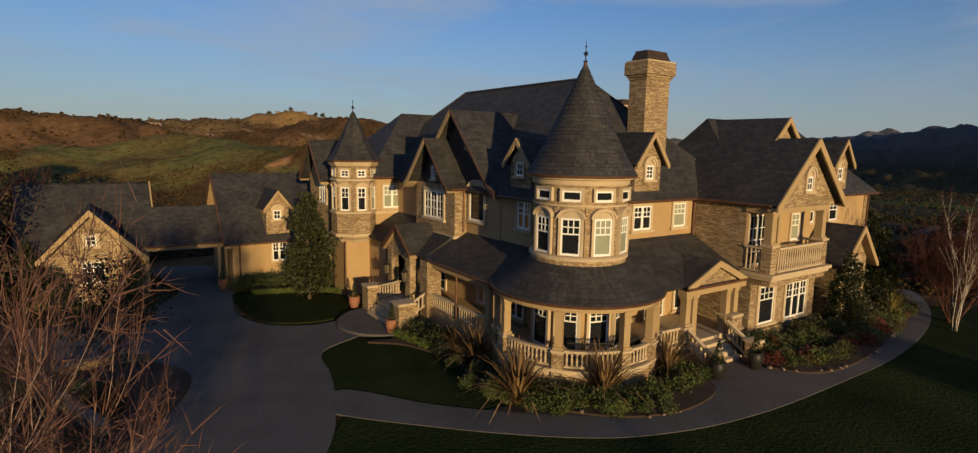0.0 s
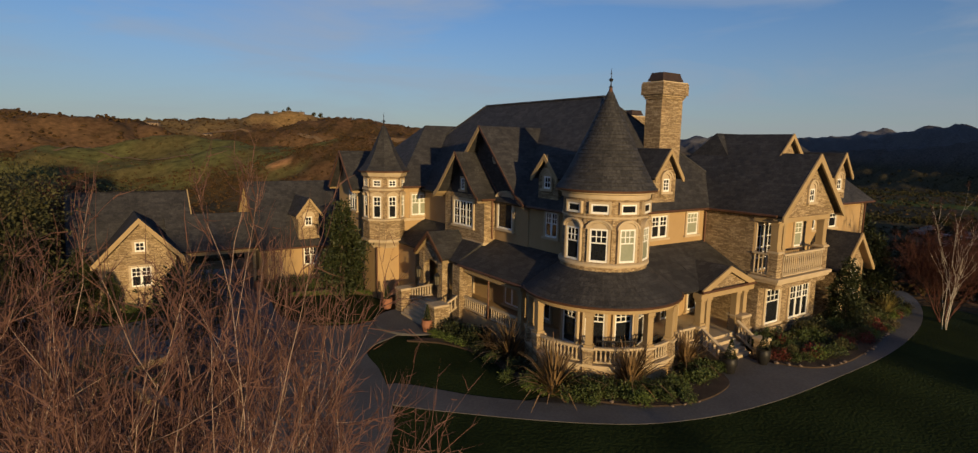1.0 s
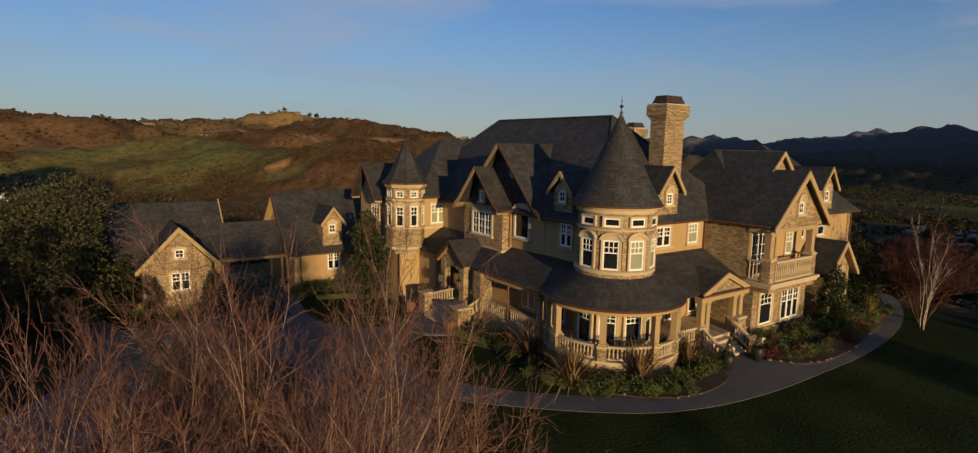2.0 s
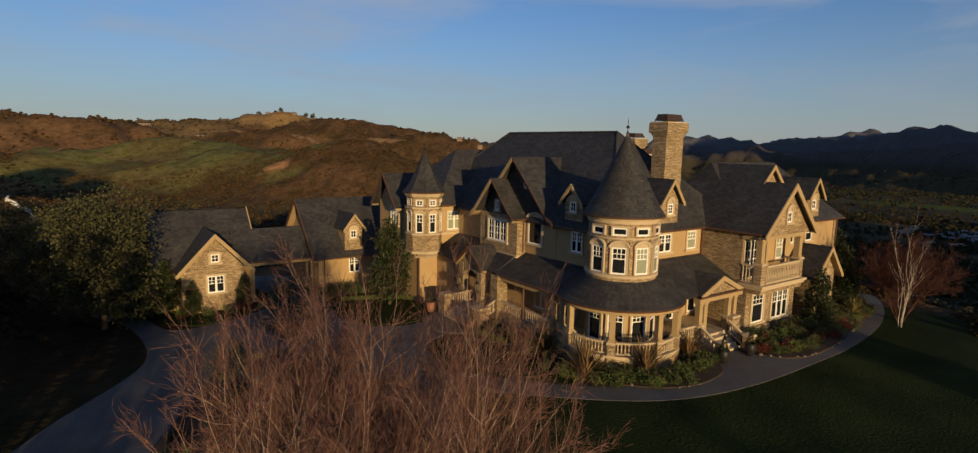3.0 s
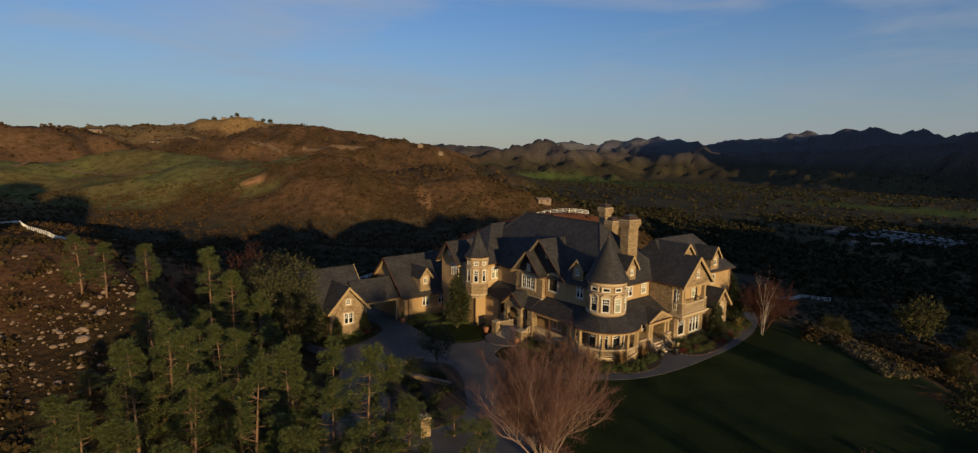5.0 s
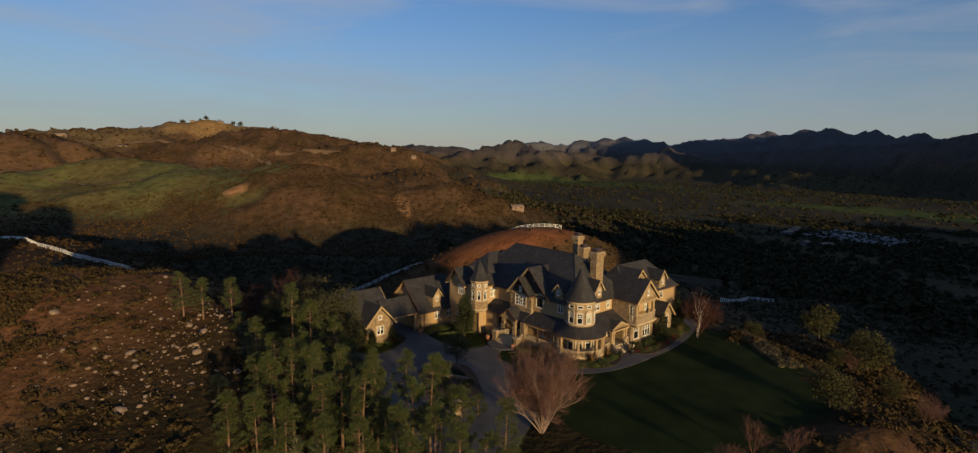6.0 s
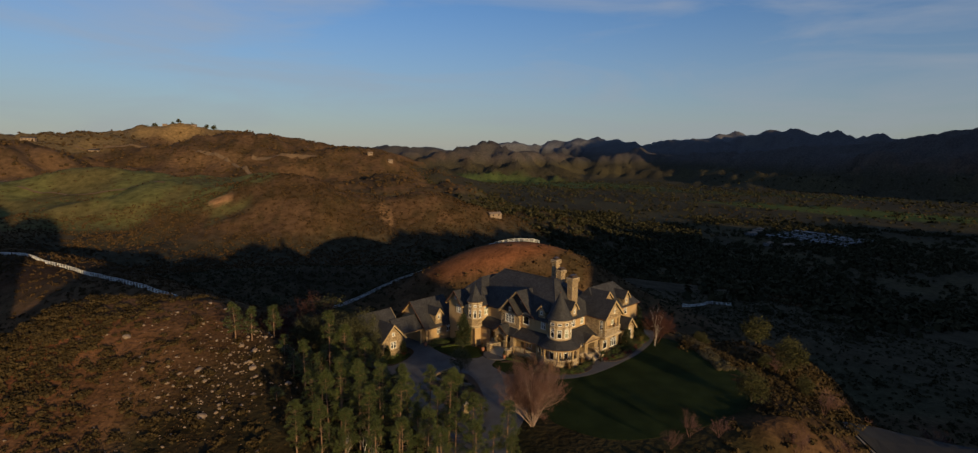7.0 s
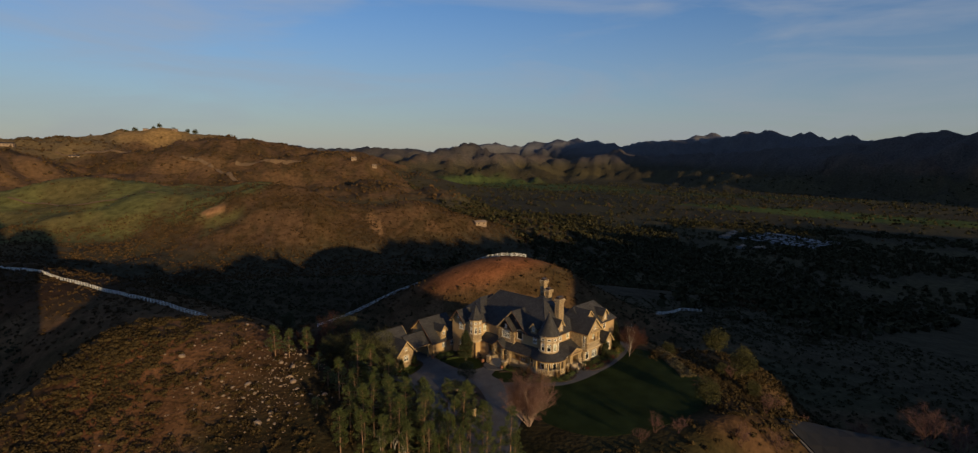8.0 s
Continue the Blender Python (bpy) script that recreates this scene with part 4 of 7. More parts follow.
part("turret_roof", stepped_cone([(2.5, 10.84), (2.12, 11.4), (1.62, 12.35), (1.0, 13.65), (0.42, 14.9), (0.12, 15.55)], TX, TY, 64), SLATE, house, "tall conical slate turret roof")
part("roof_tip", lathe(bmesh.new(), [(0.2, 15.3), (0.1, 15.6), (0.07, 15.75), (0, 15.8)], TX, TY, 16), COPPER, house)
finial(house, TX, TY, 15.75, 0.85)
for phi in (-179, -142, -105, -68, -31):
    c, s = math.cos(radians(phi)), math.sin(radians(phi))
    x, y = TX + 2.11 * c, TY + 2.11 * s
    window(house, facing(x, y, 7.40, phi), 0.86, 1.62, 1, 3, 2, 0.42, arch=0.3, surround=0.11, sill=False, blind=phi in (-105, -68))
    window(house, facing(x, y, 9.72, phi), 0.84, 0.48, 1, 1, 1, 1.0, surround=0.1, sill=False, label="low transom window in a cream surround")
    window(house, facing(x, y, 3.15, phi), 0.95, 1.95, 1, 3, 2, 0.30, surround=0.12, label="tall porch window with white sashes")
    # stone mullions between the windows
    c2, s2 = math.cos(radians(phi + 18.5)), math.sin(radians(phi + 18.5))
    part("pilaster", moved(box(bmesh.new(), -0.1, 0.1, -0.08, 0.1, 7.36, 9.5), pose(TX + 2.08 * c2, TY + 2.08 * s2, 0, 0, 0, phi + 108.5)), STONE, house)
part("porch_roof", stepped_cone([(3.98, 5.70), (2.05, 7.05)], TX, TY, 72, 0, 0.22, 0.02), SLATE, house, "curved slate porch roof")
part("gutter", lathe(bmesh.new(), [(3.9, 5.58), (4.02, 5.6), (4.05, 5.7), (3.96, 5.72)], TX, TY, 72, 118, 318), COPPER, house, "", True)
part("ceiling", lathe(bmesh.new(), [(2.0, 5.5), (3.95, 5.5), (3.95, 5.6)], TX, TY, 64), STUCCO_TRIM, house)
part("beam", lathe(bmesh.new(), [(3.5, 5.5), (3.5, 5.38), (3.82, 5.38), (3.82, 5.5)], TX, TY, 64, 120, 316), STUCCO_TRIM, house, "", True)
part("porch_floor", lathe(bmesh.new(), [(0, 2.95), (3.9, 2.95), (3.9, 2.83), (3.78, 2.8), (3.78, 1.2)], TX, TY, 64, 110, 330), TRIM, house, "", True)
part("skirt", lathe(bmesh.new(), [(3.8, 1.2), (3.8, 2.55), (3.86, 2.57), (3.86, 2.63)], TX, TY, 64, 112, 328), STUCCO, house, "", True)
stops = (152, 171, 217, 261, 289, 312)
for phi in stops:
    x, y = TX + 3.66 * math.cos(radians(phi)), TY + 3.66 * math.sin(radians(phi))
    column(house, x, y, 3.72, 5.40, 0.16, phi)
    ped = bmesh.new()
    box(ped, -0.23, 0.23, -0.23, 0.23, 1.3, 3.66)
    pr = part("pedestal", moved(ped, pose(x, y, 0, 0, 0, phi)), STONE, house, "ledger-stone column pedestal")
    part("cap", moved(box(bmesh.new(), -0.28, 0.28, -0.28, 0.28, 3.66, 3.76), pose(x, y, 0, 0, 0, phi)), TRIM, pr)
for p0, p1 in zip(stops, stops[1:]):
    d = math.degrees(0.25 / 3.66)
    arc = [(TX + 3.66 * math.cos(radians(p0 + d + (p1 - p0 - 2 * d) * k / 8)), TY + 3.66 * math.sin(radians(p0 + d + (p1 - p0 - 2 * d) * k / 8))) for k in range(9)]
    balustrade(house, arc, lambda t: 2.95, 0.80, 0.2)

# porch along the garden front, with the pediment and stairs
def shed(name, pts, label=""):
    return part(name, slab(bmesh.new(), pts, 0.14), SLATE, house, label)


shed("porch_roof", [(-2.5, -5.4, 5.68), (2.4, -5.4, 5.68), (2.4, -2.0, 7.42), (-2.5, -2.0, 7.42)])
shed("porch_roof", [(2.3, -5.0, 5.9), (6.5, -5.0, 5.9), (6.5, -2.0, 7.42), (2.3, -2.0, 7.42)])
part("roof", gable_roof(bmesh.new(), "y", 3.9, 2.3, 6.72, 5.68, -5.6, -2.2, 0.12), SLATE, house)
for s in (-1, 1):
    part("bargeboard", prism(bmesh.new(), [(3.9, 6.74), (3.9 + s * 2.32, 5.69), (3.9 + s * 2.32, 5.5), (3.9 + s * 2.0, 5.5), (3.9, 6.42)], "y", -5.6, -5.69), STUCCO_TRIM, house)
part("pediment", prism(bmesh.new(), [(1.9, 5.5), (5.9, 5.5), (3.9, 6.5)], "y", -5.45, -5.3), STONE, house, "stone-faced porch pediment")
part("beam", box(bmesh.new(), 1.55, 6.3, -5.6, -5.1, 5.2, 5.5), STUCCO_TRIM, house)
gutter(house, (1.5, -5.68, 5.56), (6.3, -5.68, 5.56))
for cx in (1.85, 2.35, 5.0, 5.65):
    column(house, cx, -5.35, 3.72 if cx in (1.85, 5.65) else 2.95, 5.22, 0.17)
stone_post(house, 1.75, -5.38, 1.2, 3.75, 0.26)
stone_post(house, 5.3, -5.45, 1.2, 3.9, 0.42)
part("porch_floor", box(bmesh.new(), -2.0, 6.5, -5.55, -2.0, 1.2, 2.95), TRIM, house)
window(house, facing(3.6, -2.02, 3.0, -90), 1.5, 2.15, 2, 2, 4, 1.0, sill=False, label="dark panelled porch doors with glazing bars")
window(house, facing(0.6, -2.02, 3.2, -90), 1.0, 1.9, 1, 2, 2, 0.4)
window(house, facing(5.7, -2.02, 3.2, -90), 0.9, 1.9, 1, 2, 2, 0.4)
stair = part("stairs", box(bmesh.new(), 2.05, 4.2, -5.75, -5.5, 1.2, 2.78), TRIM, house, "short flight of cream stone steps")
for k in range(5):
    part("step", box(bmesh.new(), 1.95, 4.3, -5.98 - 0.3 * k, -5.62 - 0.3 * k, 1.2, 2.80 - 0.165 * k), TRIM, stair)
for cx in (1.62, 4.62):
    balustrade(house, [(cx, -5.8), (cx, -7.0)], lambda t: 2.85 - 0.72 * t, 0.85, 0.2)
    stone_post(house, cx, -7.25, 1.2, 3.15, 0.28)
balustrade(house, [(-0.05, -5.3), (1.45, -5.35)], lambda t: 2.95, 0.80, 0.2)

# veranda along the drive front
shed("porch_roof", [(-5.75, -2.6, 5.68), (-5.75, 6.9, 5.68), (-3.0, 6.9, 7.0), (-3.0, -2.6, 7.0)], "slate veranda roof")
part("ceiling", box(bmesh.new(), -5.6, -3.0, -1.0, 6.8, 5.42, 5.5), STUCCO_TRIM, house)
part("beam", box(bmesh.new(), -5.6, -5.25, 0.3, 6.2, 5.2, 5.5), STUCCO_TRIM, house)
gutter(house, (-5.8, -0.6, 5.6), (-5.8, 6.3, 5.6))
part("porch_floor", box(bmesh.new(), -5.6, -2.9, -1.5, 13.5, 0.5, 2.9), STUCCO, house)
column(house, -5.4, 0.4, 2.9, 5.22, 0.15)
downspout(house, -5.5, 3.4, 2.9, 5.3)
balustrade(house, [(-5.45, 0.7), (-5.45, 3.2)], lambda t: 2.9, 0.82, 0.21)
balustrade(house, [(-5.45, 3.6), (-5.45, 6.0)], lambda t: 2.9, 0.82, 0.21)
window(house, facing(-3.0, 1.4, 3.1, 180), 1.2, 2.0, 2, 2, 2, 0.4)
window(house, facing(-3.0, 4.4, 3.1, 180), 1.4, 2.0, 2, 2, 2, 0.4)
window(house, facing(-3.0, 0.95, 7.85, 180), 1.0, 1.4, 2, 2, 2, 0.45)
dormer(house, "x", -1, -2.9, 1.5, 0.85, 9.7, 11.4, 12.4, 0.2, STONE)
window(house, facing(-2.92, 1.5, 10.5, 180), 0.55, 0.7, 1, 2, 2, 1.0, arch=0.26)

# twin gables of the drive front
part("wall", box(bmesh.new(), -3.05, -2.0, 3.0, 12.6, 0.5, 9.5), STUCCO, house)
part("wall", prism(bmesh.new(), [(3.0, 9.4), (12.2, 9.4), (7.55, 13.85)], "x", -2.95, -2.7), SLATE, house, "slate-clad gable wall")
part("roof", flared_roof(bmesh.new(), "x", 7.55, 4.75, 14.05, 9.5, -3.6, 4.0), SLATE, house)
flared_edge(7.55, 4.75, 14.05, 9.5, -3.6, 0.62)
part("window", lathe(bmesh.new(), [(0.30, -0.02), (0.30, 0.08), (0.22, 0.08), (0.22, 0.02), (0, 0.02)], 0, 0, 20), TRIM, house, "small oval gable window").matrix_local = pose(-2.95, 6.6, 12.1, 0, -90, 0) @ Matrix.Diagonal((1.35, 0.8, 1, 1))
window(house, facing(-3.05, 5.25, 7.75, 180), 1.5, 1.75, 1, 1, 1, 1.0, arch=0.45, surround=0.18, label="wide arched window in a cream stone surround")
part("wall", box(bmesh.new(), -3.9, -2.0, 6.4, 11.15, 6.75, 9.7), STONE, house, "projecting stone bay under a gable")
part("wall", prism(bmesh.new(), [(6.4, 9.66), (11.15, 9.66), (8.8, 12.1)], "x", -3.86, -2.0), SLATE, house)
part("base_band", box(bmesh.new(), -3.97, -2.9, 6.33, 11.2, 6.62, 6.78), TRIM, house)
part("roof", flared_roof(bmesh.new(), "x", 8.8, 2.75, 12.4, 9.6, -4.6, 2.0), SLATE, house)
flared_edge(8.8, 2.75, 12.4, 9.6, -4.6, 0.72)
part("valley_flashing", tube(bmesh.new(), [(-2.95, 8.6, 12.15), (-2.95, 6.05, 9.62)], 0.05, 6), COPPER, house)
window(house, facing(-3.9, 8.75, 7.6, 180), 2.3, 1.65, 3, 2, 3, 1.0, surround=0.16, label="triple casement window with white bars")
window(house, facing(-3.9, 8.8, 9.95, 180), 0.45, 0.75, 1, 2, 3, 1.0, surround=0.1)
gutter(house, (-4.3, 6.03, 9.5), (-3.2, 6.03, 9.5))
downspout(house, -3.35, 6.25, 7.0, 9.5)
part("quoin", box(bmesh.new(), -3.9, -3.1, 6.34, 6.42, 6.8, 9.45), STONE, house)

# entrance
shed("porch_roof", [(-5.75, 6.5, 5.68), (-5.75, 9.3, 5.68), (-3.5, 9.3, 7.0), (-3.5, 6.5, 7.0)])
part("roof", gable_roof(bmesh.new(), "x", 9.4, 1.9, 7.25, 5.75, -6.2, -2.8, 0.14), SLATE, house)
barge(house, "x", -1, -6.2, 9.4, 1.9, 7.25, 5.75, 0.16, material=COPPER)
ent = bmesh.new()
n = 12
for k in range(n):
    a, b = math.pi * k / n, math.pi * (k + 1) / n
    prism(ent, [(9.4 + 1.0 * math.cos(t), 4.7 + 0.7 * math.sin(t)) for t in (a, b)] + [(9.4 + 1.45 * math.cos(b), 5.75 + 0.9 * math.sin(b)), (9.4 + 1.45 * math.cos(a), 5.75 + 0.9 * math.sin(a))], "x", -5.95, -5.6)
part("arch", ent, STONE, house, "arched stone entrance")
for cy in (8.15, 10.65):
    part("pier", box(bmesh.new(), -6.0, -5.5, cy - 0.3, cy + 0.3, 0.5, 5.8), STONE, house, "ledger-stone entrance pier")
    lantern(house, -6.2, cy, 4.2, 1.35)
shed("porch_roof", [(-5.6, 10.6, 5.72), (-5.6, 15.9, 5.72), (-2.8, 15.9, 7.3), (-2.8, 10.6, 7.3)])
part("wall", box(bmesh.new(), -5.3, -4.9, 12.9, 15.9, 0.5, 5.7), STUCCO, house)
stone = part("pier", box(bmesh.new(), -5.85, -4.95, 6.0, 6.85, 0.5, 5.55), STONE, house, "massive ledger-stone porch pier")
window(house, facing(-3.06, 9.4, 2.95, 180), 1.3, 2.2, 2, 1, 4, 1.0, sill=False, label="dark double front doors with glass panels")
lantern(house, -5.1, 7.5, 4.4, 1.35)
for k in range(7):
    part("step", box(bmesh.new(), -6.0 - 0.22 * (k + 1), -5.6 - 0.22 * k, 7.2, 10.6, 0.5, 2.85 - 0.17 * k), TRIM, house)
part("landing", lathe(bmesh.new(), [(0, 1.68), (2.95, 1.68), (3.0, 1.64), (3.0, 1.2)], -6.9, 8.9, 40, 70, 290), PAVING, house, "round paved landing")
stone_post(house, -6.95, 11.25, 0.8, 3.3, 0.45)
stone_post(house, -7.1, 6.45, 0.8, 3.33, 0.5)
balustrade(house, [(-6.7, 10.75), (-5.98, 9.2)], lambda t: 2.45 + 0.55 * t, 0.85, 0.2)
balustrade(house, [(-6.55, 6.4), (-5.9, 6.2)], lambda t: 2.45 + 0.45 * t, 0.85, 0.2)
balustrade(house, [(-5.2, 12.7), (-5.2, 11.2)], lambda t: 2.9, 0.8, 0.2)


def porch_bench(p0, p1):
    """A curved slatted bench that follows the porch rail."""
    ob = thing("bench", HOUSE @ pose(TX, TY, 2.95), "dark curved garden bench with a slatted back on the porch", "bench", "benches on the porch")

    def arc(r, z, n=9):
        return [(r * math.cos(radians(p0 + (p1 - p0) * k / n)), r * math.sin(radians(p0 + (p1 - p0) * k / n)), z) for k in range(n + 1)]
    for r in (2.72, 2.82, 2.92, 3.02):
        part("seat_slat", tube(bmesh.new(), arc(r, 0.43), 0.042, 4), IRON, ob)
    part("top_rail", tube(bmesh.new(), arc(3.2, 0.95), 0.04, 6), IRON, ob)
    n = 16
    for k in range(n + 1):
        a = radians(p0 + (p1 - p0) * k / n)
        part("back_slat", tube(bmesh.new(), [(3.06 * math.cos(a), 3.06 * math.sin(a), 0.44), (3.2 * math.cos(a), 3.2 * math.sin(a), 0.95)], 0.022, 4), IRON, ob)
    for k in (0, n // 2, n):
        a = radians(p0 + (p1 - p0) * k / n)
        for r in (2.74, 3.04):
            part("leg", tube(bmesh.new(), [(r * math.cos(a), r * math.sin(a), 0.0), (r * math.cos(a), r * math.sin(a), 0.44)], 0.028, 4), IRON, ob)


porch_bench(222, 257)
porch_bench(264, 285)

# ---- house: eight-sided turret and the left bays ----
def eight(name, prof, material, label=""):
    return part(name, lathe(bmesh.new(), prof, -6.0, 16.6, 8, 22.5, 382.5), material, house, label)


eight("turret", [(1.55, 5.85), (1.55, 7.25), (1.5, 7.25), (1.5, 10.55)], STONE, "eight-sided stone turret over a stucco base")
eight("corbel", [(1.15, 5.2), (1.35, 5.45), (1.6, 5.62), (1.66, 5.7), (1.66, 5.86), (1.5, 5.9)], TRIM)
eight("sill_band", [(1.5, 7.24), (1.66, 7.26), (1.66, 7.38), (1.5, 7.42)], TRIM)
eight("string_course", [(1.5, 9.45), (1.6, 9.47), (1.6, 9.6), (1.5, 9.62)], TRIM)
eight("frieze", [(1.5, 10.45), (1.6, 10.47), (1.7, 10.7), (1.72, 10.8), (1.5, 10.82)], TRIM)
eight("gutter", [(1.72, 10.74), (1.86, 10.76), (1.88, 10.86), (1.78, 10.88)], COPPER)
part("turret_roof", stepped_cone([(1.84, 10.86), (1.45, 11.3), (0.95, 12.2), (0.5, 13.2), (0.1, 14.1)], -6.0, 16.6, 8, 22.5), SLATE, house, "eight-sided slate turret roof")
finial(house, -6.0, 16.6, 14.05, 0.9)
part("turret", box(bmesh.new(), -7.0, -5.0, 15.6, 18.0, 0.5, 5.3), STUCCO, house)
for phi in (-180, -135, -90, -45):
    c, s = math.cos(radians(phi)), math.sin(radians(phi))
    x, y = -6.0 + 1.375 * c, 16.6 + 1.375 * s
    window(house, facing(x, y, 7.45, phi), 0.62, 1.6, 1, 2, 2, 0.42, arch=0.2, surround=0.1, sill=False, blind=phi in (-45,))
    window(house, facing(x, y, 9.72, phi), 0.6, 0.5, 1, 2, 2, 1.0, surround=0.1, sill=False, blind=True)
for px in (-7.06, -4.9):
    downspout(house, px, 15.55, 0.9, 5.3)
part("wall", box(bmesh.new(), -5.0, -2.0, 15.9, 23.0, 0.5, 9.7), STUCCO, house)
part("wall", box(bmesh.new(), -6.7, -2.0, 18.0, 23.6, 0.5, 9.5), STUCCO, house)
part("sill_band", box(bmesh.new(), -4.9, -2.4, 15.8, 15.92, 7.1, 7.3), TRIM, house)
window(house, facing(-3.45, 15.9, 7.5, -90), 1.35, 1.6, 2, 2, 2, 0.42, blind=True)
part("roof", hip_roof(bmesh.new(), -5.4, 6.0, 15.5, 25.0, 9.7, 14.4, "x", 4.8, 2.0), SLATE, house)
gutter(house, (-5.0, 15.45, 9.66), (-2.6, 15.45, 9.66))
part("roof", gable_roof(bmesh.new(), "x", 21.5, 2.55, 12.2, 9.3, -7.6, 2.0), SLATE, house)
barge(house, "x", -1, -7.6, 21.5, 2.55, 12.2, 9.3, 0.16, reach=0.75, material=COPPER)
part("wall", prism(bmesh.new(), [(19.3, 5.0), (23.6, 5.0), (23.6, 9.5), (21.5, 11.9), (19.3, 9.5)], "x", -6.9, -6.5), STUCCO, house)
window(house, facing(-6.9, 20.4, 7.6, 180), 1.5, 1.6, 3, 2, 2, 0.42)
window(house, facing(-6.9, 21.5, 10.3, 180), 0.5, 0.8, 1, 2, 2, 1.0)
window(house, facing(-6.7, 20.4, 3.0, 180), 1.2, 1.6, 2, 2, 2, 0.42)
dormer(house, "y", -1, 16.3, 0.4, 0.7, 9.9, 11.4, 12.2, 18.0, STONE)
window(house, facing(0.4, 16.28, 10.6, -90), 0.5, 0.7, 1, 2, 2, 1.0, arch=0.2)

# service wing and roofed passage
part("wall", box(bmesh.new(), -12.7, -5.0, 24.2, 33.0, 0.3, 4.6), STUCCO, house, "single-storey stucco wing")
part("wall", prism(bmesh.new(), [(24.2, 4.4), (33.8, 4.4), (29.0, 9.0)], "x", -12.7, -12.4), STUCCO, house)
part("roof", gable_roof(bmesh.new(), "x", 29.0, 5.3, 9.4, 4.35, -13.3, -4.0), SLATE, house)
barge(house, "x", -1, -13.3, 29.0, 5.3, 9.4, 4.35, 0.16, reach=0.7, material=COPPER)
gutter(house, (-13.0, 23.66, 4.3), (-5.0, 23.66, 4.3))
downspout(house, -12.2, 24.1, 0.9, 4.3)
dormer(house, "y", -1, 24.15, -9.35, 0.85, 4.9, 7.15, 8.3, 28.0, STONE)
window(house, facing(-9.4, 24.13, 6.0, -90), 0.58, 0.75, 1, 2, 2, 1.0, arch=0.26)
window(house, facing(-9.3, 24.2, 2.75, -90), 1.05, 1.45, 2, 2, 2, 0.45)
window(house, facing(-6.6, 24.2, 2.75, -90), 1.05, 1.45, 2, 2, 2, 0.45)
part("roof", gable_roof(bmesh.new(), "x", 27.5, 2.6, 7.0, 4.45, -19.5, -11.5, 0.16), SLATE, house)
gutter(house, (-18.4, 24.86, 4.4), (-13.0, 24.86, 4.4))
part("beam", box(bmesh.new(), -18.6, -12.6, 25.0, 25.25, 4.05, 4.4), STUCCO_TRIM, house)
for px, py in ((-13.5, 25.15), (-12.95, 25.6), (-18.2, 25.15)):
    column(house, px, py, 0.5, 4.2, 0.11)

# ---- garage ----
garage = thing("garage", HOUSE, "stone-fronted garage wing with a slate roof", "garage")
part("wall", box(bmesh.new(), -23.9, -19.2, 23.75, 34.0, 0.0, 4.5), STONE, garage)
part("wall", prism(bmesh.new(), [(-23.9, 4.45), (-19.2, 4.45), (-21.45, 7.0)], "y", 23.75, 24.0), STONE, garage)
part("wall", box(bmesh.new(), -25.2, -18.0, 26.2, 34.0, 0.0, 4.5), STUCCO, garage)
part("roof", gable_roof(bmesh.new(), "y", -21.4, 2.9, 7.35, 4.25, 23.3, 30), SLATE, garage)
barge(garage, "y", -1, 23.3, -21.4, 2.9, 7.35, 4.25, 0.3)
part("roof", gable_roof(bmesh.new(), "x", 30.0, 4.4, 8.75, 4.35, -25.7, -17.55), SLATE, garage)
barge(garage, "x", 1, -17.55, 30.0, 4.4, 8.75, 4.35, 0.3)
part("wall", prism(bmesh.new(), [(26.0, 4.4), (34.0, 4.4), (30.0, 8.4)], "x", -18.2, -18.0), STUCCO, garage)
gutter(garage, (-25.7, 25.55, 4.32), (-24.4, 25.55, 4.32))
window(garage, facing(-21.4, 23.75, 4.95, -90), 0.62, 0.68, 1, 2, 2, 1.0, arch=0.12, surround=0.16, label="small square gable window")
window(garage, facing(-21.4, 23.75, 2.45, -90), 1.25, 1.4, 2, 2, 2, 0.45, surround=0.15)

# ---- garden surfaces ----
def gz(x, y):
    return float(height([x], [y])[0])


drive = ground_sheet("driveway", loop([(-29, 49), (-24, 50), (-19.5, 44), (-17.6, 39), (-15.6, 35), (-13, 32.7), (-10.2, 32.4), (-8.4, 33.2), (-6.8, 31), (-8.2, 28), (-7, 25), (-6, 22), (-5.3, 18), (-6, 10), (-10.5, 1), (-14, -8), (-20.5, -8), (-22.5, 2), (-24.6, 9), (-25.5, 17), (-25.6, 26), (-31, 33.4), (-36, 36.8), (-36.2, 38.4), (-31, 35.4), (-26.8, 32.4), (-22.8, 36.5), (-22.5, 41)]), 0.06, PAVING, "grey paved driveway and court", "driveway")
path = ground_sheet("garden_path", loop([(-6.3, 21.4), (-2.2, 20.0), (2.8, 19.0), (6.2, 19.1), (10.1, 20.4), (15.0, 23.4), (20.9, 27.6), (26.6, 33.2), (30.5, 39.3), (31.5, 45), (29.2, 45), (27.6, 39.5), (24.4, 33.6), (18.9, 28.2), (15.2, 26.0), (13.2, 26.6), (10.4, 25.4), (9.3, 22.6), (7.6, 21.2), (5.2, 20.5), (2.0, 20.8), (-1.9, 21.7), (-6.0, 23.3)]), 0.055, PAVING, "curved grey stone garden path", "path")
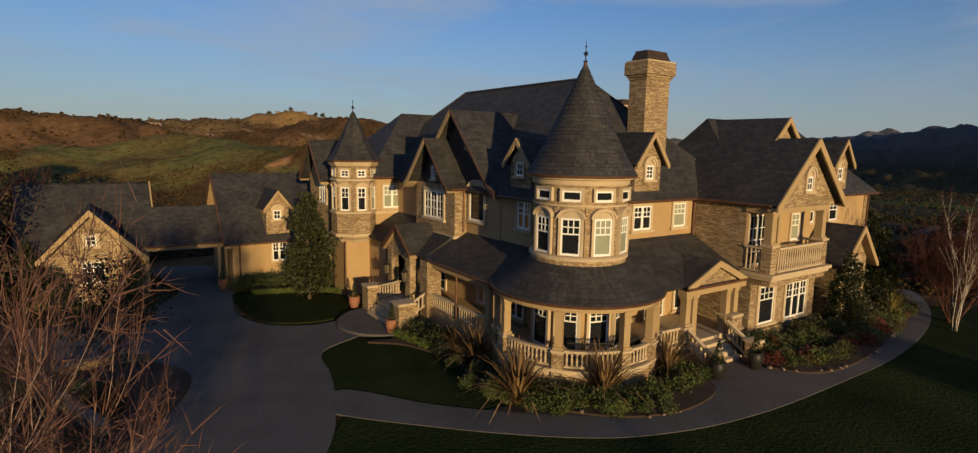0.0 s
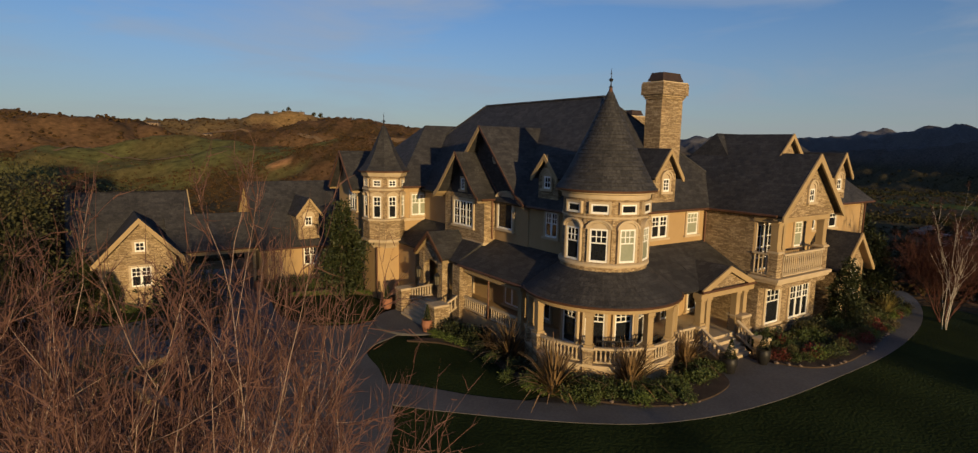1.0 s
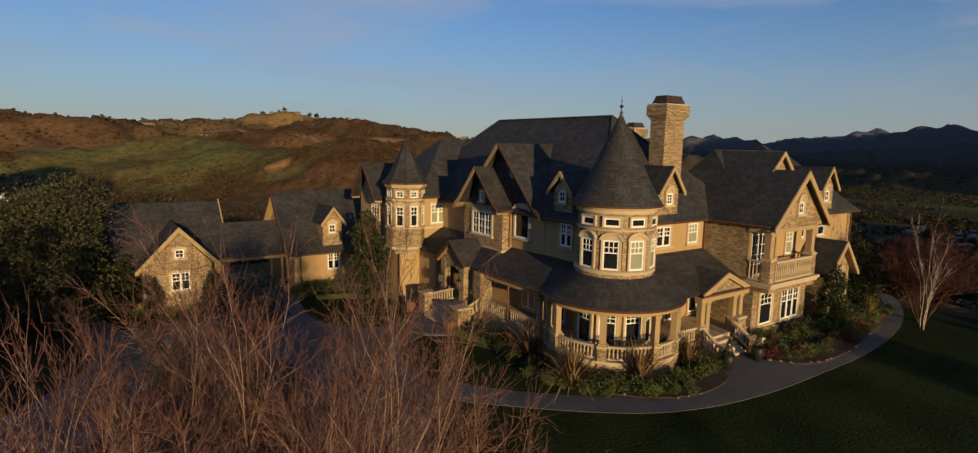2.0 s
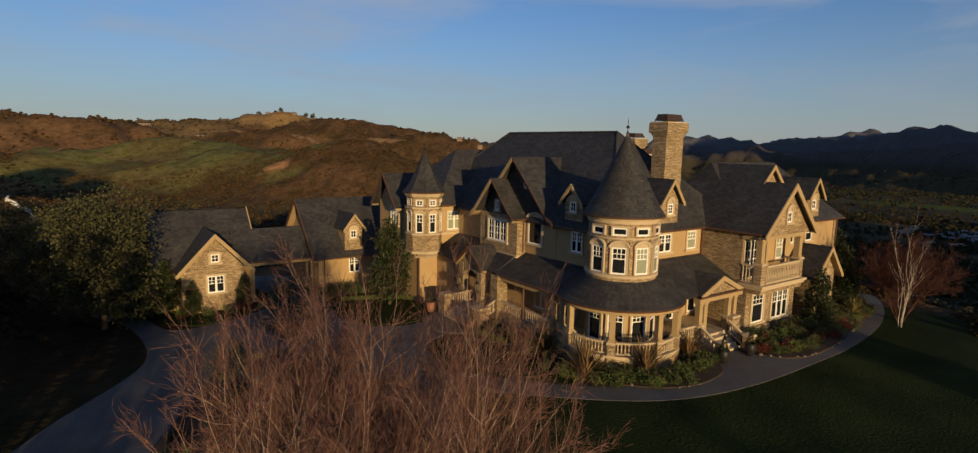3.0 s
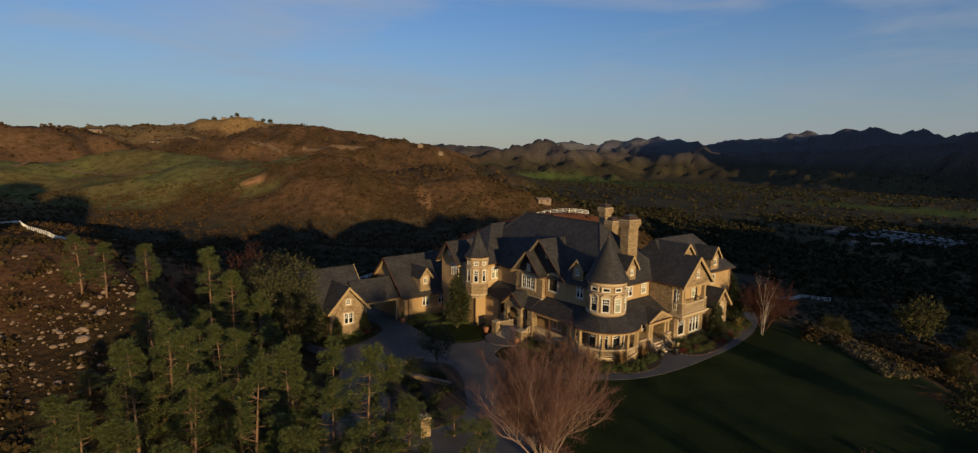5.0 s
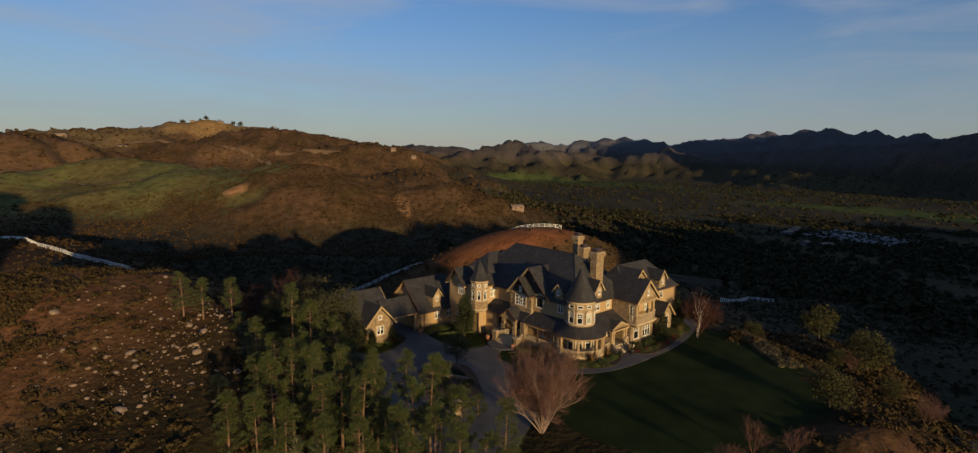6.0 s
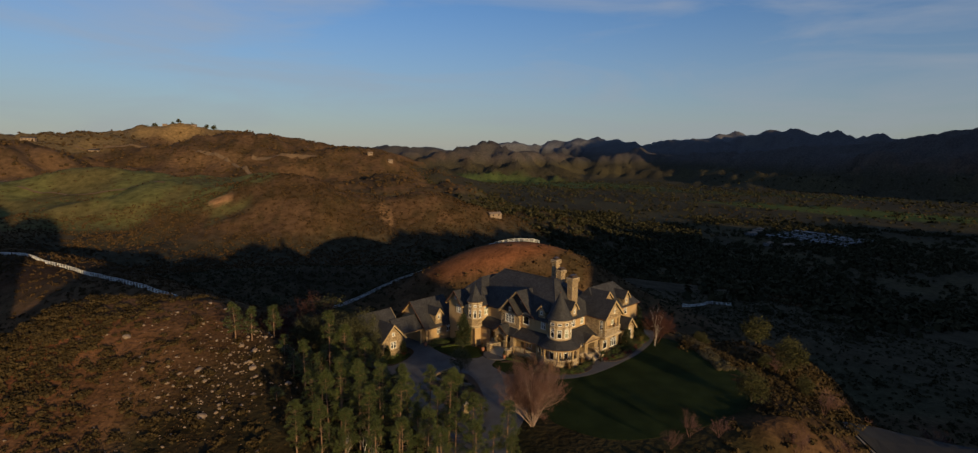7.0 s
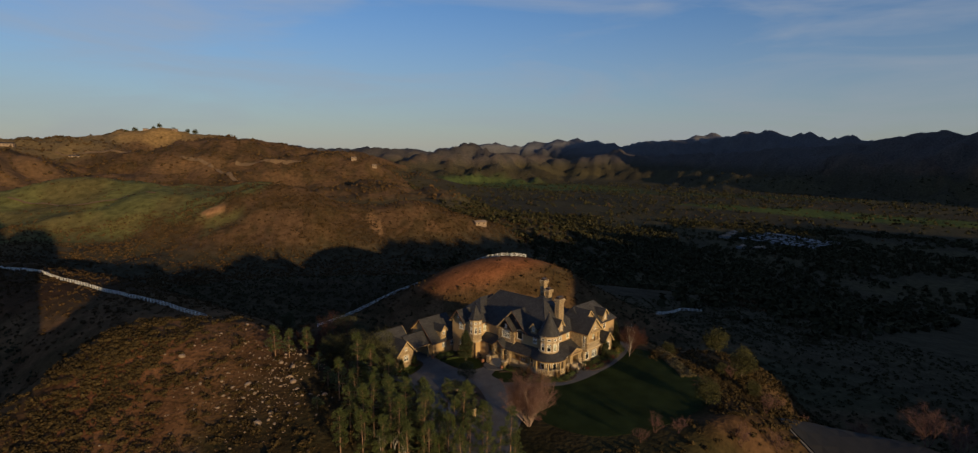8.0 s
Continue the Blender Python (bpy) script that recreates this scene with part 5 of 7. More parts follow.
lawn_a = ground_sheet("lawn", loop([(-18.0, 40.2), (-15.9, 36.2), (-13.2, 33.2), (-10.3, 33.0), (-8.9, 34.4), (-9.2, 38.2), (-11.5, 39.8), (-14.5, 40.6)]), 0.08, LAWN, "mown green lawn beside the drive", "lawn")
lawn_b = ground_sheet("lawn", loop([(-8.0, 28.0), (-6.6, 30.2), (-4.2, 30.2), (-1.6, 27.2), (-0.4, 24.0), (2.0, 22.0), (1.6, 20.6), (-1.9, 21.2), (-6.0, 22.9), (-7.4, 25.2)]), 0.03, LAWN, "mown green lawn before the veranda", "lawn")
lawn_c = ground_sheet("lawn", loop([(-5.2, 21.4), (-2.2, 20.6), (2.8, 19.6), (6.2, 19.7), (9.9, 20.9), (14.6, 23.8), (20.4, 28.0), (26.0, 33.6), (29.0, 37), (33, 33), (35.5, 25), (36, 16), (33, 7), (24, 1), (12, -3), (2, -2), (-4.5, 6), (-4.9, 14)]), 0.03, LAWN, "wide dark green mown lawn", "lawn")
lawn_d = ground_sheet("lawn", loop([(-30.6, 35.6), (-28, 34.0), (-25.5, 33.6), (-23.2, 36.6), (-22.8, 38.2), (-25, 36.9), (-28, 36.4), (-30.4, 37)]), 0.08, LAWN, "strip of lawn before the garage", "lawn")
bed_a = ground_sheet("flower_bed", loop([(-6.2, 29.2), (-3.6, 29.4), (-0.6, 27.2), (1.0, 24.2), (3.2, 23.4), (6, 22.6), (8.2, 24), (9.4, 24.6), (9.6, 22.6), (8.0, 21.0), (6.2, 20.4), (4.4, 20.5), (2.0, 21.5), (-0.2, 23.5), (-1.6, 26.4), (-4, 28.6)]), 0.13, SOIL, "mulched flower bed round the porch", "flower bed")
bed_b = ground_sheet("flower_bed", loop([(12.3, 26.6), (13.0, 25.2), (14.7, 24.6), (16.8, 25.4), (20.2, 28.2), (24.0, 32.2), (26.6, 36.4), (27.3, 41), (25, 41), (21.5, 35.8), (17.5, 31.5)]), 0.13, SOIL, "mulched flower bed under the wing", "flower bed")
bed_c = ground_sheet("flower_bed", loop([(-17.8, 41.2), (-14.4, 40.9), (-11.3, 40.2), (-9.0, 38.8), (-8.2, 37.2), (-7.6, 38.2), (-9.8, 41.2), (-13, 43), (-17.8, 43.5)]), 0.13, SOIL, "planted bed along the stucco wing", "flower bed")
bed_d = ground_sheet("flower_bed", loop([(-19.4, 17.6), (-20.2, 23.6), (-19.2, 26), (-17.2, 26.8), (-14, 25.6), (-12.6, 23), (-12.2, 18), (-12.6, 13.6), (-15.8, 10.8), (-18.4, 12.6)]), 0.16, SOIL, "planted island in the driveway", "flower bed")

kerb = ground_sheet("kerb", loop([(42.9, -1), (47.1, 3.1), (53, 5.0), (60.3, 4.2), (67.5, 0.0), (72.6, -7.8), (74.7, -20), (68.3, -26.7), (55.7, -24.7), (45.4, -14.3)]), 0.27, PAVING, "pale concrete kerb round the turning circle", "kerb")
road = ground_sheet("road", loop([(43.5, -1), (47.5, 2.6), (53, 4.4), (60, 3.6), (67, -0.5), (72, -8), (74, -20), (68, -26), (56, -24), (46, -14)]), 0.45, ASPHALT, "dark asphalt turning circle below the lawn", "road")


def track(line, width, material, label):
    """A dirt track draped over the hills."""
    p = [Vector(q) for q in line]
    pts = [a.lerp(b, k / 8) for a, b in zip(p, p[1:]) for k in range(8)] + [p[-1]]
    bm, prev = bmesh.new(), None
    for k, q in enumerate(pts):
        d = (pts[min(k + 1, len(pts) - 1)] - pts[max(k - 1, 0)]).normalized()
        row = []
        for e in (-0.5, 0.0, 0.5):
            x, y = q.x - d.y * e * width + math.sin(k * 1.7) * 0.8, q.y + d.x * e * width
            row.append(bm.verts.new((x, y, gz(x, y) + 0.25 + 0.0012 * abs(y))))
        if prev:
            for i in (0, 1):
                bm.faces.new((prev[i], row[i], row[i + 1], prev[i + 1]))
        prev = row
    return tagged(new("dirt_track", finish(bm, "dirt_track", material)), label, "dirt track", kind="structure")


for line, width in (([(-326, 1001), (-300, 988), (-277, 975), (-240, 930), (-215, 880)], 7), ([(-233, 976), (-176, 969), (-125, 971)], 8), ([(-360, 480), (-348, 530), (-347, 570), (-345, 600)], 4), ([(-94, 514), (-82, 540), (-70, 566)], 5), ([(32, 607), (60, 600), (75, 560), (60, 480), (53, 400)], 4), ([(-560, 1110), (-500, 1096), (-430, 1090)], 7), ([(-330, 492), (-270, 470), (-205, 462)], 2.5)):
    track(line, width, TRACK, "pale dirt track across the scrub hillside")
track([(-84, 128), (-74, 118), (-64, 112), (-54, 110)], 4.5, PAVING, "grey lane in the shaded dell")

# ---- plant builders ----
rng = np.random.default_rng(7)


def leaf_mesh(name, centres, size, material, aspect=0.55, outward=None, spread=1.0):
    """One mesh of many small four-sided leaves round the centres."""
    n = len(centres)
    d = rng.normal(size=(n, 3))
    if outward is not None:
        d = d * spread + outward * 1.4
    d /= np.linalg.norm(d, axis=1, keepdims=True)
    t = np.cross(d, rng.normal(size=(n, 3)))
    t /= np.linalg.norm(t, axis=1, keepdims=True)
    s = (size * rng.uniform(0.6, 1.3, n))[:, None]
    v = np.stack([centres - d * s * 0.5, centres + t * s * aspect * 0.5, centres + d * s * 0.5, centres - t * s * aspect * 0.5], 1).reshape(-1, 3)
    me = bpy.data.meshes.new(name)
    me.from_pydata(v.tolist(), [], [(4 * k, 4 * k + 1, 4 * k + 2, 4 * k + 3) for k in range(n)])
    me.materials.append(material)
    return me


def shell(n, blobs, inner=0.55):
    """Points in the outer part of a cluster of ellipsoids (x, y, z, rx, ry, rz)."""
    w = np.array([b[3] * b[4] * b[5] for b in blobs]) ** 0.7
    pick = rng.choice(len(blobs), n, p=w / w.sum())
    b = np.array(blobs)[pick]
    d = rng.normal(size=(n, 3))
    d /= np.linalg.norm(d, axis=1, keepdims=True)
    r = inner + (1 - inner) * rng.uniform(0, 1, n) ** 0.6
    lump = 1 + 0.18 * np.sin(d[:, 0] * 7 + pick) * np.sin(d[:, 1] * 6 + 2 * pick) + 0.12 * np.sin(d[:, 2] * 11)
    return b[:, :3] + d * b[:, 3:] * (r * lump)[:, None], d


def clumps(n_clump, blobs, size, per):
    """Leaves gathered in twig-end clumps with gaps between them."""
    c, d = shell(n_clump, blobs, 0.7)
    k = np.repeat(np.arange(n_clump), per)
    return c[k] + rng.normal(size=(len(k), 3)) * size, d[k]


PLANTS = {}


def plant(kind, make, place, label, category, group=""):
    """A plant from a kind's shared meshes, as a thing with its parts."""
    if kind not in PLANTS:
        PLANTS[kind] = make()
    ob = new(kind.rsplit("-", 1)[0])
    ob.matrix_world = place
    for name, me in PLANTS[kind]:
        q = new(name, me)
        q.parent = ob
    return tagged(ob, label, category, group)


def stem_mesh(bm, name, material):
    me = finish(bm, name, material)
    me.shade_smooth()
    return me


def make_pine(seed):
    def build():
        r = random.Random(seed)
        h = 13.0
        bm = bmesh.new()
        lean = (r.uniform(-0.35, 0.35), r.uniform(-0.35, 0.35))
        tube(bm, [(lean[0] * t * t, lean[1] * t * t, h * t - 0.5) for t in (0, 0.2, 0.4, 0.6, 0.8, 1.0)], 0.17, 7, 0.02)
        cen, out = [], []
        z = 3.2
        while z < h - 0.3:
            t = z / h
            reach = 2.15 * (1 - t) ** 0.62 * (0.55 + 0.45 * min(1, (z - 1.5) / 5)) + 0.18
            for k in range(r.choice((3, 4, 4, 5))):
                if r.random() < 0.18 and z < 9:
                    continue
                a, ln = r.uniform(0, 6.283), reach * r.uniform(0.5, 1.12)
                base = Vector((lean[0] * t * t, lean[1] * t * t, z))
                tip = base + Vector((math.cos(a) * ln, math.sin(a) * ln, ln * r.uniform(0.05, 0.5)))
                mid = (base + tip) / 2 + Vector((0, 0, -0.08 * ln))
                tube(bm, [base, mid, tip], 0.04, 4, 0.012)
                m = max(1, int(ln / 0.6))
                for i in range(m):
                    f = 1 - i * 0.36 / m - (0.16 * i)
                    if f < 0.25:
                        break
                    cc = base.lerp(tip, f) + Vector((r.uniform(-0.22, 0.22), r.uniform(-0.22, 0.22), r.uniform(0, 0.25)))
                    cen.append(cc)
                    out.append((tip - base).normalized() + Vector((0, 0, 0.7)))
            z += r.uniform(0.45, 0.75)
        for k in range(7):
            cen.append(Vector((lean[0] + r.uniform(-0.3, 0.3), lean[1] + r.uniform(-0.3, 0.3), h - 0.22 * k)))
            out.append(Vector((0, 0, 1)))
        per = 150
        c = np.repeat(np.array([tuple(q) for q in cen]), per, 0)
        o = np.repeat(np.array([tuple(q.normalized()) for q in out]), per, 0)
        dirs = rng.normal(size=c.shape) + o * 0.75
        dirs /= np.linalg.norm(dirs, axis=1, keepdims=True)
        c = c + dirs * (0.46 * rng.uniform(0.05, 1, len(c)) ** 0.5)[:, None]
        me = leaf_mesh("crown", c, 0.25, PINE, 0.13, dirs, 0.35)
        return [("trunk", stem_mesh(bm, "trunk", PINE_BARK)), ("crown", me)]
    return build


def branch(bm, r, p, d, length, rad, level, most, tips, bend=0.25, fork=(3, 5), up=0.25):
    """A limb that bends, tapers and forks."""
    pts, q, dd = [p], p.copy(), d.copy()
    n = 4 if level < 2 else 3
    for k in range(n):
        dd = (dd + Vector((r.gauss(0, bend), r.gauss(0, bend), r.gauss(0, bend) + up * 0.35)) * 0.5).normalized()
        q = q + dd * (length / n)
        pts.append(q.copy())
    rad = max(rad, 0.0085)
    tube(bm, pts, rad, 6 if level == 0 else 4 if level < 3 else 3, rad * 0.42)
    if level >= most:
        tips.append((pts[-1], dd))
        return
    for k in range(r.randint(*fork)):
        f = r.uniform(0.3, 1.0)
        i = min(n - 1, int(f * n))
        s = pts[i].lerp(pts[i + 1], f * n - i)
        side = Vector((r.gauss(0, 1), r.gauss(0, 1), r.gauss(0, 0.6))).normalized()
        nd = (dd * 0.75 + side * 0.75 + Vector((0, 0, up))).normalized()
        branch(bm, r, s, nd, length * r.uniform(0.5, 0.78), rad * r.uniform(0.42, 0.6), level + 1, most, tips, bend, fork, up)
    branch(bm, r, pts[-1], dd, length * 0.7, rad * 0.42, level + 1, most, tips, bend, fork, up)


def twig_mesh(name, starts, dirs, lengths, rad, material):
    """Many thin tapered twigs in one mesh."""
    n = len(starts)
    a = np.cross(dirs, rng.normal(size=(n, 3)))
    a /= np.linalg.norm(a, axis=1, keepdims=True)
    b = np.cross(dirs, a)
    ring = [starts + rad * (a * math.cos(t) + b * math.sin(t)) for t in (0, 2.094, 4.189)]
    bow = rng.normal(size=(n, 3)) * 0.08
    mid = starts + (dirs + bow) * lengths[:, None] * 0.5
    ring2 = [mid + 0.6 * rad * (a * math.cos(t) + b * math.sin(t)) for t in (0, 2.094, 4.189)]
    v = np.stack(ring + ring2 + [starts + dirs * lengths[:, None]], 1).reshape(-1, 3)
    f = [[7 * k + i for i in q] for k in range(n) for q in ((0, 1, 4, 3), (1, 2, 5, 4), (2, 0, 3, 5), (3, 4, 6), (4, 5, 6), (5, 3, 6))]
    me = bpy.data.meshes.new(name)
    me.from_pydata(v.tolist(), [], f)
    me.materials.append(material)
    return me


def fine_twigs(tips, per, length, rad, material):
    """Twigs and their side shoots round the ends of the limbs."""
    e = np.repeat(np.array([tuple(p) for p, _ in tips]), per, 0)
    d = np.repeat(np.array([tuple(q) for _, q in tips]), per, 0)
    st = e - d * rng.uniform(0, length * 1.1, len(e))[:, None]
    dr = d * 0.9 + rng.normal(size=d.shape) * 0.45 + np.array([0, 0, 0.15])
    dr /= np.linalg.norm(dr, axis=1, keepdims=True)
    ln = length * rng.uniform(0.5, 1.2, len(e))
    k = np.repeat(np.arange(len(e)), 2)
    st2 = st[k] + dr[k] * (ln[k] * rng.uniform(0.25, 0.9, len(k)))[:, None]
    dr2 = dr[k] + rng.normal(size=(len(k), 3)) * 0.5
    dr2 /= np.linalg.norm(dr2, axis=1, keepdims=True)
    return twig_mesh("twig", np.concatenate([st, st2]), np.concatenate([dr, dr2]), np.concatenate([ln, length * 0.45 * rng.uniform(0.5, 1.2, len(k))]), rad, material)


def make_bare(seed, stems, length, rad, most, fork, bark, twig_leaf=None, leaves=0, spread=0.45, up=0.3, name="limb", fine=0, shoot=0.7, twig=None):
    def build():
        r = random.Random(seed)
        bm, tips, out = bmesh.new(), [], []
        for k in range(stems):
            a = 6.283 * k / stems + r.uniform(-0.4, 0.4)
            d = Vector((math.cos(a) * spread * r.uniform(0.5, 1.2), math.sin(a) * spread * r.uniform(0.5, 1.2), 1)).normalized()
            branch(bm, r, Vector((0.12 * math.cos(a), 0.12 * math.sin(a), -0.2)), d, length * r.uniform(0.85, 1.1), rad * r.uniform(0.7, 1.1), 0, most, tips, 0.22, fork, up)
        out.append((name, stem_mesh(bm, name, bark)))
        if fine:
            out.append(("twig", fine_twigs(tips, fine, shoot, 0.0075, twig or bark)))
        if leaves:
            low = sorted(tips, key=lambda q: q[0].z - 0.5 * math.hypot(q[0].x, q[0].y))[:int(len(tips) * 0.6)]
            pick = [low[r.randrange(len(low))] for _ in range(leaves)]
            c = np.array([tuple(p + d * r.uniform(-0.2, 0.1)) for p, d in pick])
            out.append(("dry_foliage", leaf_mesh("dry_foliage", c, 0.085, twig_leaf, 0.8)))
        return out
    return build


def make_leafy(blobs, count, per, size, material, bark, trunk_h, trunk_r, spread=0.22, limbs=5, seed=1):
    def build():
        r = random.Random(seed)
        bm = bmesh.new()
        tube(bm, [(0, 0, -0.3), (r.uniform(-0.1, 0.1), r.uniform(-0.1, 0.1), trunk_h * 0.5), (r.uniform(-0.2, 0.2), r.uniform(-0.2, 0.2), trunk_h)], trunk_r, 8, trunk_r * 0.6)
        for k in range(limbs):
            b = blobs[k % len(blobs)]
            tube(bm, [(0, 0, trunk_h * r.uniform(0.6, 0.95)), (b[0] * 0.5, b[1] * 0.5, (trunk_h + b[2]) * 0.5), (b[0], b[1], b[2])], trunk_r * 0.5, 5, trunk_r * 0.12)
        c, d = clumps(count, blobs, spread, per)
        return [("trunk", stem_mesh(bm, "trunk", bark)), ("crown", leaf_mesh("crown", c, size, material, 0.5, d, 1.0))]
    return build


def make_shrub(blobs, count, per, size, material, spread=0.10):
    def build():
        c, d = clumps(count, blobs, spread, per)
        bm = bmesh.new()
        for b in blobs:
            tube(bm, [(0, 0, -0.1), (b[0] * 0.6, b[1] * 0.6, b[2] * 0.6), (b[0], b[1], b[2])], 0.035, 4, 0.012)
        return [("stem", stem_mesh(bm, "stem", BARK)), ("foliage", leaf_mesh("foliage", c, size, material, 0.55, d, 0.9))]
    return build


def make_flax(seed, n=150, length=1.5, material=None):
    """A tuft of long sword leaves that arch outwards."""
    def build():
        r = random.Random(seed)
        bm = bmesh.new()
        for k in range(n):
            a, tilt, ln = r.uniform(0, 6.283), abs(r.gauss(0, 0.42)) + 0.05, length * r.uniform(0.55, 1.1)
            w = r.uniform(0.025, 0.045)
            side = Vector((-math.sin(a), math.cos(a), 0))
            rows = []
            for t in (0, 0.35, 0.7, 1.0):
                th = tilt + 0.5 * t * t * tilt * 1.6
                q = Vector((math.cos(a) * math.sin(th), math.sin(a) * math.sin(th), math.cos(th))) * ln * t + Vector((math.cos(a), math.sin(a), 0)) * 0.06
                ww = w * (1 - t * t * 0.9)
                rows.append((bm.verts.new(q - side * ww), bm.verts.new(q + side * ww)))
            for (p, q), (s, u) in zip(rows, rows[1:]):
                bm.faces.new((p, q, u, s))
        return [("foliage", finish(bm, "foliage", material))]
    return build


def at(x, y, s=1.0, turn=None, dz=0.0):
    return pose(x, y, gz(x, y) + dz, 0, 0, random.uniform(0, 360) if turn is None else turn) @ Matrix.Scale(s, 4)


def local(a, b):
    """A place in the world from the house's own plan."""
    q = HOUSE @ Vector((a, b, 0))
    return q.x, q.y


random.seed(5)
# ---- trees ----
maple = plant("bare_maple-a", make_bare(11, 17, 4.5, 0.084, 3, (3, 5), MAPLE_BARK, DRY_LEAF, 2600, 0.66, 0.24, fine=10, shoot=0.95, twig=TWIG), at(-7.05, 3.9, 1.0, 20) @ Matrix.Diagonal((0.70, 0.70, 0.97, 1)), "bare multi-stemmed maple with russet twigs by the drive", "tree")
# place and height of the top above the drive
PINES = [
    (-53.1, 29.0, 15.4), (-50.4, 28.6, 14.6), (-47.1, 30.6, 14.1), (-37.0, 21.4, 15.2), (-39.8, 18.9, 10.2), (-40.4, 16.7, 12.2), (-34.4, 20.0, 13.2), (-31.2, 17.4, 11.8),
    (-31.7, 2.9, 12.8), (-36.0, 4.6, 11.8), (-38.4, 8.0, 10.6), (-34.4, 6.6, 12.6), (-30.6, 0.4, 10.6), (-36.4, -1.0, 9.8), (-33.4, -3.0, 9.6),
    (-29.0, 4.4, 12.4), (-26.6, -0.4, 12.2), (-24.3, -2.2, 9.2), (-23.2, -4.6, 9.6), (-22.2, 2.7, 12.2), (-19.8, 1.0, 12.5), (-18.6, 2.4, 11.0), (-16.9, -1.6, 9.8),
    (-19.6, -4.2, 9.6), (-17.6, -7.6, 9.4), (-15.2, -6.3, 7.4), (-26.0, 7.0, 11.0), (-28.6, 11.4, 10.6), (-31.6, 9.0, 11.4), (-34.6, 12.4, 11.6), (-37.6, 13.6, 11.2),
    (-42.6, 20.6, 9.2), (-25.2, 3.4, 11.6), (-29.6, -4.6, 9.2), (-26.4, -6.0, 9.4), (-21.6, -1.0, 10.6), (-13.2, -8.6, 7.0), (-21.8, -8.2, 9.0),
    (-40.0, 2.4, 8.8), (-13.6, 9.6, 4.0), (-12.9, -4.6, 9.6), (-44.2, 13.6, 6.2), (-44.6, 25.0, 10.6),
]
for k, (x, y, top) in enumerate(PINES):
    g = gz(x, y)
    plant("pine_tree-%d" % (k % 4), make_pine(31 + k % 4), pose(x, y, g - 0.2, 0, 0, (k * 77) % 360) @ Matrix.Diagonal((*[max(0.7, 0.52 + 0.6 * (top - g) / 13.0)] * 2, (top - g) / 13.0, 1)), "young pine with tufted yellow-green needles", "pine tree", "pine belt beside the drive")
for x, y, s in ((-31.2, 2.2, 0.62), (-30.2, -3.2, 0.7), (-33.4, 1.6, 0.55)):
    plant("bare_tree-a", make_bare(23, 2, 3.2, 0.10, 3, (3, 4), BIRCH, None, 0, 0.25, 0.35), at(x, y, s), "bare pale-trunked young tree among the pines", "tree")
plant("bare_tree-c", make_bare(17, 6, 3.4, 0.07, 3, (3, 4), RED_TWIG, None, 0, 0.4, 0.3, fine=8, shoot=0.8, twig=RED_TWIG), at(-45.2, 50.2, 1.75), "leafless red-brown tree in the shaded dell", "tree")
birch = plant("birch_tree-a", make_bare(6, 3, 4.2, 0.048, 3, (1, 3), BIRCH, None, 0, 0.15, 0.5, fine=10, shoot=0.4, twig=RED_TWIG), at(26.6, 31.4, 0.84, 130), "bare white birch with three trunks by the path", "birch tree")
for x, y, s in ((27.8, 33.0, 1.0), (29.6, 36.0, 0.8)):
    plant("red_twig_tree-a", make_bare(9, 6, 2.7, 0.06, 3, (3, 4), RED_TWIG, None, 0, 0.35, 0.3, fine=8, shoot=0.6), at(x, y, s), "leafless shrubby tree with dense red twigs", "tree", "red-twigged trees")
MAG = [(0, 0, 2.2, 1.55, 1.55, 1.5), (0.2, 0.1, 3.9, 1.35, 1.3, 1.5), (-0.1, 0, 5.4, 0.95, 0.95, 1.3), (0, 0.1, 6.6, 0.5, 0.5, 0.8)]
plant("magnolia_tree-a", make_leafy(MAG, 760, 9, 0.26, MAGNOLIA, BARK, 5.0, 0.14, 0.17, 8, 2), at(-12.1, 38.3, 1.0), "tall glossy dark green magnolia by the turret", "magnolia tree")
plant("magnolia_tree-a", None, at(*local(13.6, -7.3), 0.60), "dense dark magnolia beside the stone wing", "magnolia tree")
plant("magnolia_tree-a", None, at(*local(20.4, -6.0), 0.72), "dense dark magnolia by the garden gable", "magnolia tree")
plant("magnolia_tree-a", None, at(*local(23.6, -3.6), 0.86), "dense dark magnolia at the wing's end", "magnolia tree")
OAK_CROWN = [(0, 0, 2.7, 2.1, 2.0, 1.5), (1.4, 0.4, 2.2, 1.4, 1.3, 1.1), (-1.3, -0.5, 2.0, 1.5, 1.4, 1.2), (0.3, 0.3, 4.1, 1.4, 1.3, 1.1), (-0.8, 0.7, 3.5, 1.1, 1.1, 0.9), (0.7, -1.2, 2.9, 1.2, 1.1, 0.9)]
OLIVE = [(0, 0, 3.2, 2.7, 2.6, 1.9), (1.9, 1.0, 2.5, 1.9, 1.8, 1.6), (-2.0, -0.8, 2.6, 1.9, 1.8, 1.6), (0, 0, 6.5, 3.4, 3.2, 2.2), (-2.3, 0.6, 5.4, 2.2, 2.2, 1.8), (2.2, -0.4, 5.6, 2.3, 2.2, 1.9), (0.4, 1.4, 8.4, 2.2, 2.2, 1.7), (-1.0, -1.4, 7.4, 2.2, 2.0, 1.7)]
